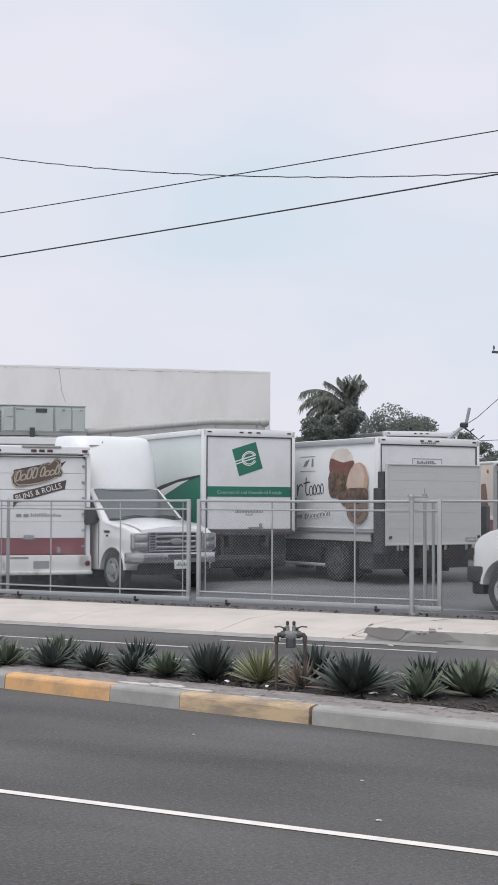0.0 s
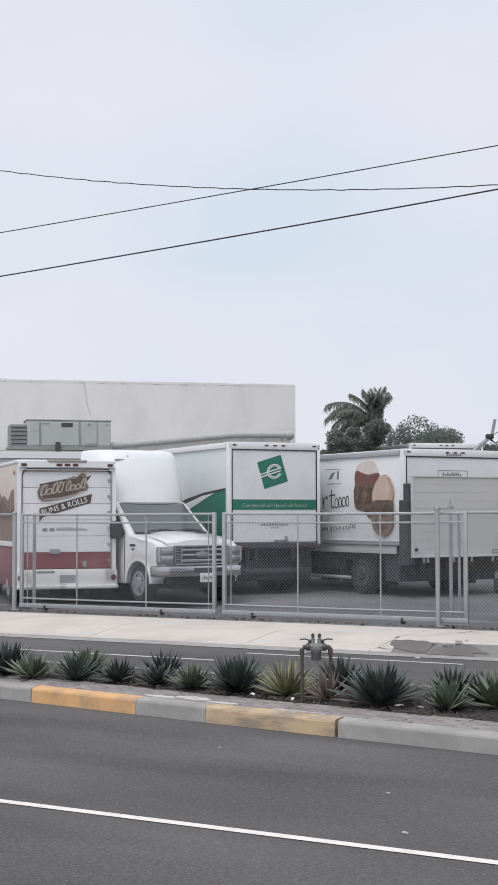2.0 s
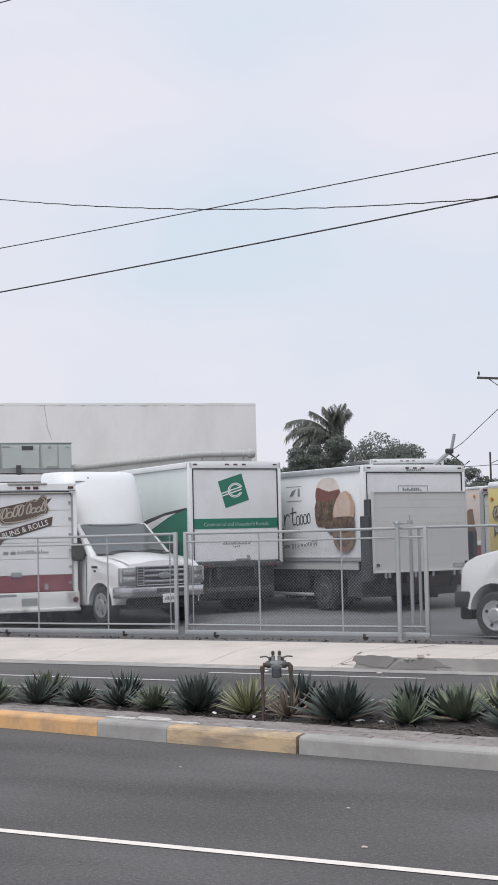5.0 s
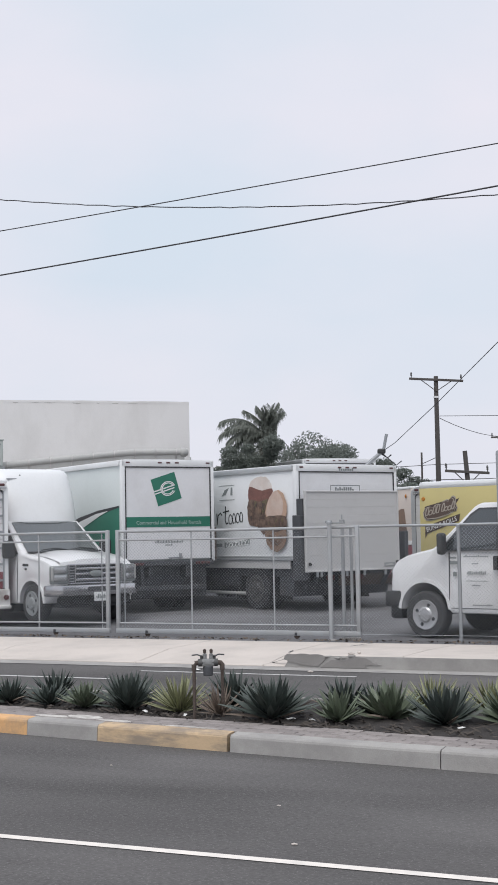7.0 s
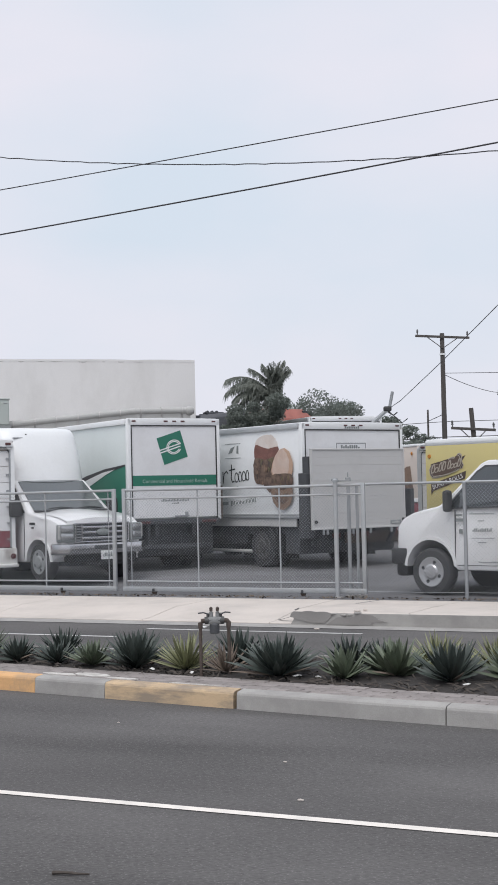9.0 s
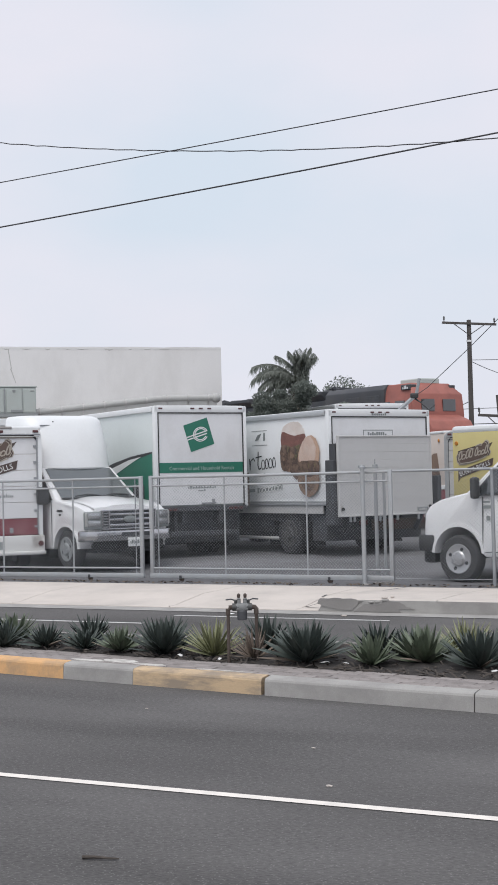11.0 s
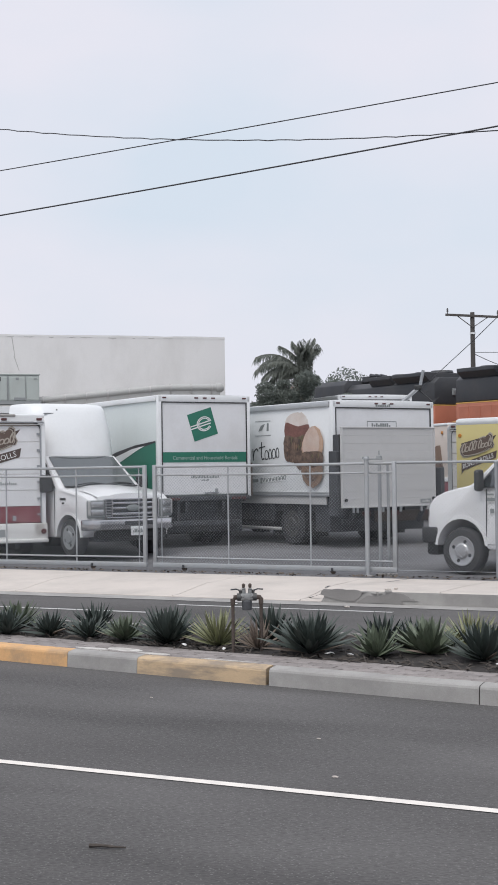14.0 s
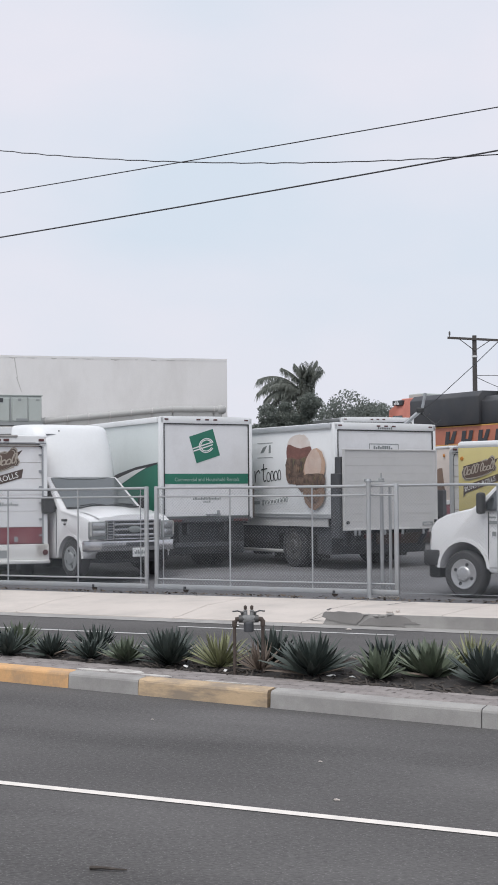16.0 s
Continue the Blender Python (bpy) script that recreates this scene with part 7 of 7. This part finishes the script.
BLUE, MID, YEL, DRY = "dark blue-green spiky agave in mulch", "mid-green agave rosette in mulch", "yellow-green narrow-leaved agave in mulch", "half-dry brown agave beside the valve pipes"
PLANTS = (
    (-8.3, 12.6, 0.34, 0.32, 0, BLUE, 34), (-7.3, 12.55, 0.34, 0.32, 0, BLUE, 34), (-9.3, 12.6, 0.34, 0.32, 1, MID, 32), (-5.0, 12.5, 0.36, 0.3, 0, BLUE, 34), (-2.95, 12.6, 0.38, 0.34, 0, BLUE, 36),
    (-10.6, 12.15, 0.46, 0.42, 0, BLUE, 44), (-11.5, 12.3, 0.42, 0.4, 0, BLUE, 40), (-12.4, 12.5, 0.4, 0.4, 1, MID, 36), (-10.0, 12.1, 0.42, 0.38, 0, BLUE, 42),
    (-9.53, 11.95, 0.32, 0.3, 1, MID, 34), (-9.03, 12.05, 0.33, 0.29, 0, BLUE, 38), (-8.54, 12.12, 0.29, 0.29, 0, BLUE, 36),
    (-8.05, 12.1, 0.26, 0.27, 0, BLUE, 34), (-7.56, 12.0, 0.29, 0.27, 1, MID, 34), (-7.02, 11.93, 0.41, 0.36, 0, BLUE, 58),
    (-6.46, 11.92, 0.42, 0.3, 2, YEL, 60), (-5.98, 11.82, 0.36, 0.26, 3, DRY, 30), (-6.15, 12.45, 0.4, 0.34, 0, BLUE, 40),
    (-5.42, 11.75, 0.44, 0.42, 0, BLUE, 62), (-4.77, 11.76, 0.36, 0.27, 1, MID, 34), (-4.62, 12.3, 0.34, 0.26, 0, BLUE, 34), (-4.38, 12.02, 0.4, 0.36, 1, MID, 42),
    (-4.15, 12.55, 0.4, 0.34, 2, YEL, 50), (-3.8, 11.82, 0.44, 0.36, 0, BLUE, 48), (-3.65, 12.75, 0.38, 0.32, 2, YEL, 44), (-3.27, 12.02, 0.42, 0.36, 1, MID, 42), (-2.75, 11.8, 0.42, 0.36, 0, BLUE, 44), (-2.2, 11.9, 0.4, 0.34, 1, MID, 38),
)
for k, p in enumerate(PLANTS):
    agave(*p, 100 + k)


def valve_assembly():
    v = thing("backflow_valve", Matrix.Translation((-6.14, 11.62, 0.13)) @ Matrix.Rotation(math.atan2(0.14, 0.24), 4, "Z"), "rusty pipe loop with a grey irrigation backflow valve", "valve")
    W, H = 0.262, 0.495
    for x in (0, W):
        bm = bmesh.new()
        tube(bm, [(x, 0, -0.1), (x, 0, H)], 0.016, 10)
        part("riser_pipe", bm, RUST, v, "rusty brown pipe", True)
        bm = bmesh.new()
        s = 1 if x == 0 else -1
        tube(bm, [(x, 0, H - 0.03), (x, 0, H + 0.02), (x + s * 0.012, 0, H + 0.035), (x + s * 0.05, 0, H + 0.04)], 0.023, 10)
        part("elbow", bm, RUST, v, "", True)
        bm = bmesh.new()
        tube(bm, [(x + s * 0.04, 0, H + 0.04), (x + s * 0.1, 0, H + 0.04)], 0.036, 10)
        lathe(bm, [(0.012, 0), (0.012, 0.035), (0.02, 0.04), (0.005, 0.05)], (x + s * 0.07, 0, H + 0.06), "z", 10)
        part("ball_valve", bm, BRASS, v, "", True)
        bm = bmesh.new()
        tube(bm, [(x + s * 0.07, 0, H + 0.1), (x + s * 0.03, -0.01, H + 0.115), (x - s * 0.02, -0.01, H + 0.11)], 0.007, 6)
        part("lever", bm, FRAME_BLACK, v)
    bm = bmesh.new()
    box(bm, (W / 2, 0, H + 0.04), (0.13, 0.07, 0.07), 0, 0.02)
    for x in (W / 2 - 0.03, W / 2 + 0.03):
        lathe(bm, [(0.02, 0), (0.018, 0.04), (0.022, 0.045), (0.006, 0.055)], (x, 0, H + 0.07), "z", 10)
    part("valve_body", bm, VALVE_GREY, v, "grey valve body", True)
    bm = bmesh.new()
    lathe(bm, [(0.04, -0.1), (0.046, -0.095), (0.046, -0.02), (0.03, 0.0)], (W / 2, 0, H + 0.02), "z", 16)
    part("relief_cup", bm, FRAME_BLACK, v, "black relief cup", True)
    for k, (x, z) in enumerate(((W / 2 - 0.03, H + 0.125), (W / 2 + 0.03, H + 0.125))):
        bm = bmesh.new()
        lathe(bm, [(0.014, 0), (0.016, 0.03), (0.006, 0.04)], (x, 0, z), "z", 8)
        part("test_cock", bm, RUST, v)
    return v


valve_assembly()


def litter():
    rnd = random.Random(31)
    for k, (x, y, z, s) in enumerate(((-6.72, 11.72, 0.2, 0.05), (-5.2, 11.7, 0.19, 0.06), (-5.02, 11.75, 0.18, 0.05), (-9.6, 12.0, 0.19, 0.05), (-6.3, 11.72, 0.18, 0.035), (-3.6, 11.65, 0.18, 0.05), (-9.05, 17.2, 0.02, 0.1))):
        bm = bmesh.new()
        n = 6
        a, b = [], []
        for i in range(n):
            t = i * 2 * math.pi / n
            r = s * rnd.uniform(0.5, 1)
            a.append(bm.verts.new((r * math.cos(t), r * math.sin(t) * 0.6, rnd.uniform(0, 0.02))))
        c = bm.verts.new((0, 0, 0.025))
        for i in range(n):
            bm.faces.new((a[i], a[(i + 1) % n], c))
        bm.faces.new(a)
        ob = new("paper_scrap", finish("paper_scrap", bm, LITTER))
        ob.location = (x, y, z - 0.02)
        tagged(ob, "crumpled white paper scrap lying on the ground", "litter", "paper scraps")
    bm = bmesh.new()
    tube(bm, [(-3.93, 5.84, 0.012), (-3.87, 5.85, 0.016), (-3.8, 5.87, 0.012), (-3.75, 5.89, 0.01)], 0.011, 6, 0.004)
    tube(bm, [(-3.87, 5.85, 0.014), (-3.84, 5.88, 0.014)], 0.005, 5)
    tagged(new("twig", finish("twig", bm, DARK_BARK)), "dry brown twig lying on the asphalt", "twig")
    for x, y, s in ((-3.45, 7.76, 0.016), (-4.03, 8.82, 0.011), (-6.0, 9.9, 0.01), (-7.4, 17.3, 0.03)):
        bm = bmesh.new()
        bmesh.ops.create_icosphere(bm, subdivisions=1, radius=s)
        bmesh.ops.scale(bm, vec=(1.6, 0.7, 0.5), verts=bm.verts)
        ob = new("pebble", finish("pebble", bm, CONCRETE))
        ob.location = (x, y, s * 0.4)
        tagged(ob, "small pale pebble on the asphalt", "pebble", "pebbles")
    # dry leaf matter along the fence foot
    bm = bmesh.new()
    for i in range(900):
        x, y = rnd.uniform(-24, 0), 20.55 + rnd.gauss(0, 0.12)
        s = rnd.uniform(0.015, 0.05)
        e = Euler((rnd.uniform(-0.6, 0.6), rnd.uniform(-0.6, 0.6), rnd.uniform(0, 6))).to_matrix()
        vs = [bm.verts.new(Vector((x, y, LOT_Z + 0.012)) + e @ Vector(q)) for q in ((-s, 0, 0), (0, -s * 0.5, 0.006), (s, 0, 0), (0, s * 0.5, 0.006))]
        bm.faces.new(vs)
    tagged(new("leaf_litter", finish("leaf_litter", bm, BARK)), "dry brown leaf litter along the fence foot", "leaf litter", "", "stuff")


litter()


# ---- railway ----
RAIL_Z = 1.3
TRAIN_H = Vector((0.861, -0.506, 0)).normalized()
TRAIN_P = Vector((-16.9, 58.4, 0))
TRAIN_V = 4.7


def build_railway():
    n = Vector((-TRAIN_H.y, TRAIN_H.x, 0))
    bm = bmesh.new()
    prof = [(-4.2, 0.1), (-2.4, RAIL_Z - 0.25), (2.4, RAIL_Z - 0.25), (4.2, 0.1)]
    rows = [[bm.verts.new(TRAIN_P + TRAIN_H * s + n * a + Vector((0, 0, b))) for a, b in prof] for s in np.linspace(-120, 60, 60)]
    for r, s in zip(rows, rows[1:]):
        for k in range(3):
            bm.faces.new((r[k], s[k], s[k + 1], r[k + 1]))
    bank = setting("railway_bank", bm, EARTH, "raised earth and ballast railway bank", "railway")
    for a in (-0.76, 0.76):
        bm = bmesh.new()
        tube(bm, [TRAIN_P + TRAIN_H * s + n * a + Vector((0, 0, RAIL_Z - 0.08)) for s in (-120, 0, 60)], 0.07, 6)
        part("rail", bm, RUST, bank, "rusty steel rail")


def locomotive(label, cab_len, H, red, back=0.0):
    """Hood locomotive; y runs forward from the back of the cab, z from the rail top."""
    v = thing("locomotive", Matrix.Identity(4), label, "locomotive", "locomotives")
    c = cab_len
    bm = bmesh.new()
    box(bm, (0, (c + 1 - H) / 2, 1.35), (3.0, H + c + 1.2, 0.35), 0, 0.03)
    part("frame", bm, FRAME_BLACK, v)
    bm = bmesh.new()
    box(bm, (0, -H / 2, 2.4), (2.5, H, 1.8), 0, 0.04)
    part("lower_hood", bm, LOCO_ORANGE, v, "orange lower hood", True)
    bm = bmesh.new()
    box(bm, (0, -H / 2, 3.3), (2.51, H, 0.05), 0, 0.01)
    part("hood_stripe", bm, LOCO_STRIPE, v, "yellow hood stripe")
    bm = bmesh.new()
    t = bmesh.new()
    prism(t, [(-1.25, 3.35), (-1.25, 4.3), (-0.95, 4.55), (0.95, 4.55), (1.25, 4.3), (1.25, 3.35)], "y", -H, -4.6, 0.04)
    merge(bm, t)
    part("upper_hood", bm, LOCO_BLACK, v, "black upper hood", True)
    bm = bmesh.new()
    prism(bm, [(-1.4, 3.35), (-1.4, 4.55), (-1.15, 4.78), (1.15, 4.78), (1.4, 4.55), (1.4, 3.35)], "y", -4.6, -0.02, 0.04)
    part("inverter_hood", bm, LOCO_BLACK, v, "tall black hood section behind the cab", True)
    for y0, y1, w in ((-H + 0.35, -H + 2.7, 1.5), (-H + 2.95, -H + 4.6, 1.42)):
        bm = bmesh.new()
        prism(bm, [(-1.2, 4.35), (-w, 4.62), (-w, 4.78), (w, 4.78), (w, 4.62), (1.2, 4.35)], "y", y0, y1, 0.03)
        part("radiator_wing", bm, LOCO_BLACK, v, "flared black radiator")
    for y in (-H + 0.95, -H + 2.1, -H + 3.7):
        bm = bmesh.new()
        lathe(bm, [(0.5, 0), (0.52, 0.05), (0.48, 0.14), (0.2, 0.16)], (0, y, 4.77), "z", 16)
        part("roof_fan", bm, LOCO_BLACK, v)
    bm = bmesh.new()
    box(bm, (0, -4.9, 4.82), (0.7, 0.5, 0.3), 0, 0.04)
    part("exhaust_stack", bm, LOCO_BLACK, v)
    bm = bmesh.new()
    for s in (-1, 0, 1):
        tube(bm, [(0.3 * s, -5.75, 4.95), (0.3 * s, -5.3, 4.99)], 0.05, 8, 0.1)
    tube(bm, [(0, -5.6, 4.5), (0, -5.6, 4.95)], 0.04, 8)
    part("horn", bm, LOCO_BLACK, v)
    for k in range(8):
        bm = bmesh.new()
        box(bm, (1.252, -H + 0.5 + k * 0.72, 2.4), (0.03, 0.66, 1.5), 0, 0.01)
        part("hood_door", bm, LOCO_ORANGE, v)
    bm = bmesh.new()
    for z, yy in ((3.95, -2.4), (3.95, -0.9)):
        box(bm, (1.4, yy, z), (0.03, 1.1, 0.7), 0, 0.02)
    part("vent_panel", bm, FRAME_BLACK, v, "dark vent panels")
    # large plain letter blocks in the place of the company's initials
    for m, x0 in ((Matrix(((0, -1, 0, 1.274), (1, 0, 0, 0), (0, 0, 1, 0), (0, 0, 0, 1))), -6.1), (Matrix(((0, 1, 0, -1.274), (-1, 0, 0, 0), (0, 0, 1, 0), (0, 0, 0, 1))), 2.2)):
      bm = bmesh.new()
      for k in range(4):
        x = x0 + k * 1.06
        flat(bm, [(x, 2.28), (x + 0.25, 2.28), (x + 0.41, 3.1), (x + 0.16, 3.1)], -0.004)
        flat(bm, [(x + 0.4, 2.28 if k % 2 else 2.62), (x + 0.64, 2.28 if k % 2 else 2.62), (x + 0.86, 3.1), (x + 0.62, 3.1)], -0.004)
        flat(bm, [(x + 0.1, 2.58), (x + 0.66, 2.58), (x + 0.69, 2.74), (x + 0.13, 2.74)], -0.008)
      part("side_lettering", bm, LOCO_BLACK, v, "large black slanted blocks", m=m)
    # cab and nose
    bm = bmesh.new()
    prism(bm, [(-back, 1.5), (-back, 4.62), (0.15 - back, 4.75), (c - 0.6, 4.75), (c - 0.15, 4.25), (c - 0.05, 3.4), (c, 1.5)], "x", -1.52, 1.52, 0.04)
    t = bm
    for q in t.verts:
        if q.co.z > 4.2:
            q.co.x *= 1 - 0.28 * (q.co.z - 4.2) / 0.55
    part("cab", bm, red, v, "red-orange cab with a sloped roof", True)
    bm = bmesh.new()
    prism(bm, [(c - 0.1, 1.5), (c - 0.1, 3.3), (c + 0.7, 3.0), (c + 0.95, 2.6), (c + 1.0, 1.5)], "x", -1.25, 1.25, 0.06)
    part("nose", bm, red, v, "red-orange nose", True)
    bm = bmesh.new()
    box(bm, (0, c * 0.4, 4.85), (1.1, c * 0.66, 0.26), 0, 0.05)
    part("roof_cooler", bm, AC_GREY, v, "grey roof air conditioner")
    for s in (-1, 1):
        for y0 in ((-0.1, 0.95) if c > 2 else (0.35,)):
            bm = bmesh.new()
            box(bm, (s * 1.52, y0 + 0.35, 3.6), (0.03, 0.7, 0.7), 0, 0.02)
            part("side_window", bm, GLASS, v)
        bm = bmesh.new()
        box(bm, (s * 0.62, c - 0.06, 3.72), (0.75, 0.06, 0.55), 0, 0.02)
        part("front_window", bm, GLASS, v)
        bm = bmesh.new()
        box(bm, (s * 1.15, c * 0.66, 4.55), (0.34, 0.7, 0.24), 0, 0.03)
        board = part("number_board", bm, LOCO_BLACK, v, "black number board")
        bm = bmesh.new()
        bars(bm, -0.2, -0.08, 0.4, 0.16, 4, 0, seed=3)
        tagged(part("number_bars", bm, WHITE_DECAL, board, m=Matrix.Translation((s * 1.33, c * 0.66, 4.55)) @ Matrix.Rotation(radians(90 * s), 4, "Z")), kind="stuff")
        bm = bmesh.new()
        tube(bm, [(s * 1.48, -H, 2.5), (s * 1.48, -0.1, 2.5)], 0.02, 6)
        for k in range(8):
            tube(bm, [(s * 1.48, -H + 0.2 + k * 1.5, 1.5), (s * 1.48, -H + 0.2 + k * 1.5, 2.5)], 0.018, 5)
        part("handrail", bm, LOCO_STRIPE, v, "thin yellow handrail")
    bm = bmesh.new()
    box(bm, (0, -H - 0.02, 3.9), (0.5, 0.1, 0.3), 0, 0.03)
    lampbox = part("rear_headlamp", bm, AC_DARK, v)
    bm = bmesh.new()
    for x in (-0.12, 0.12):
        lathe(bm, [(0.08, -0.02), (0.06, 0.0)], (x, -H - 0.08, 3.9), "y", 12)
    part("lamp_lens", bm, LAMP_GLASS, lampbox)
    for y in (-H + 1.8, c - 0.9):
        bm = bmesh.new()
        box(bm, (0, y, 0.75), (2.2, 3.4, 0.5), 0, 0.06)
        bogie = part("bogie", bm, FRAME_BLACK, v)
        for dy in (-1.2, 1.2):
            for s in (-1, 1):
                bm = bmesh.new()
                lathe(bm, [(0.5, -0.06), (0.5, 0.06), (0.45, 0.07), (0.1, 0.08)], (s * 0.76, y + dy, 0.5), "x", 20)
                part("wheel", bm, RUST, bogie)
    bm = bmesh.new()
    box(bm, (0, -H / 2 + 1.6, 0.85), (2.4, 3.0, 0.8), 0, 0.2)
    part("fuel_tank", bm, FRAME_BLACK, v)
    bm = bmesh.new()
    for y in (-H - 0.55, c + 1.2):
        box(bm, (0, y, 1.0), (0.3, 0.5, 0.35), 0, 0.05)
        box(bm, (0, y * 0.985, 1.35), (2.9, 0.3, 0.5), 0, 0.04)
    part("coupler", bm, FRAME_BLACK, v)
    return v


build_railway()
lead_loco = locomotive("orange and black locomotive with a red cab, cab leading", 2.25, 9.5, LOCO_DULL, 0.55)
rear_loco = locomotive("orange and black locomotive with a short red cab, trailing", 1.5, 11.1, LOCO_RED)


build_pavers(median)


def motions():
    """The two coupled locomotives roll past at a steady pace, from the west to the east."""
    turn = Matrix.Rotation(math.atan2(-TRAIN_H.x, TRAIN_H.y), 4, "Z")
    times = [k * 0.5 for k in range(33)]
    for ob, back in ((lead_loco, 0.0), (rear_loco, 22.0)):
        rows = []
        for t in times:
            p = TRAIN_P + TRAIN_H * (TRAIN_V * (t - 12.5) - back)
            m = Matrix.Translation((p.x, p.y, RAIL_Z)) @ turn
            rows.append((t, m @ Matrix.Rotation(math.pi, 4, "Z") if back else m))
        walk(ob, rows)


motions()
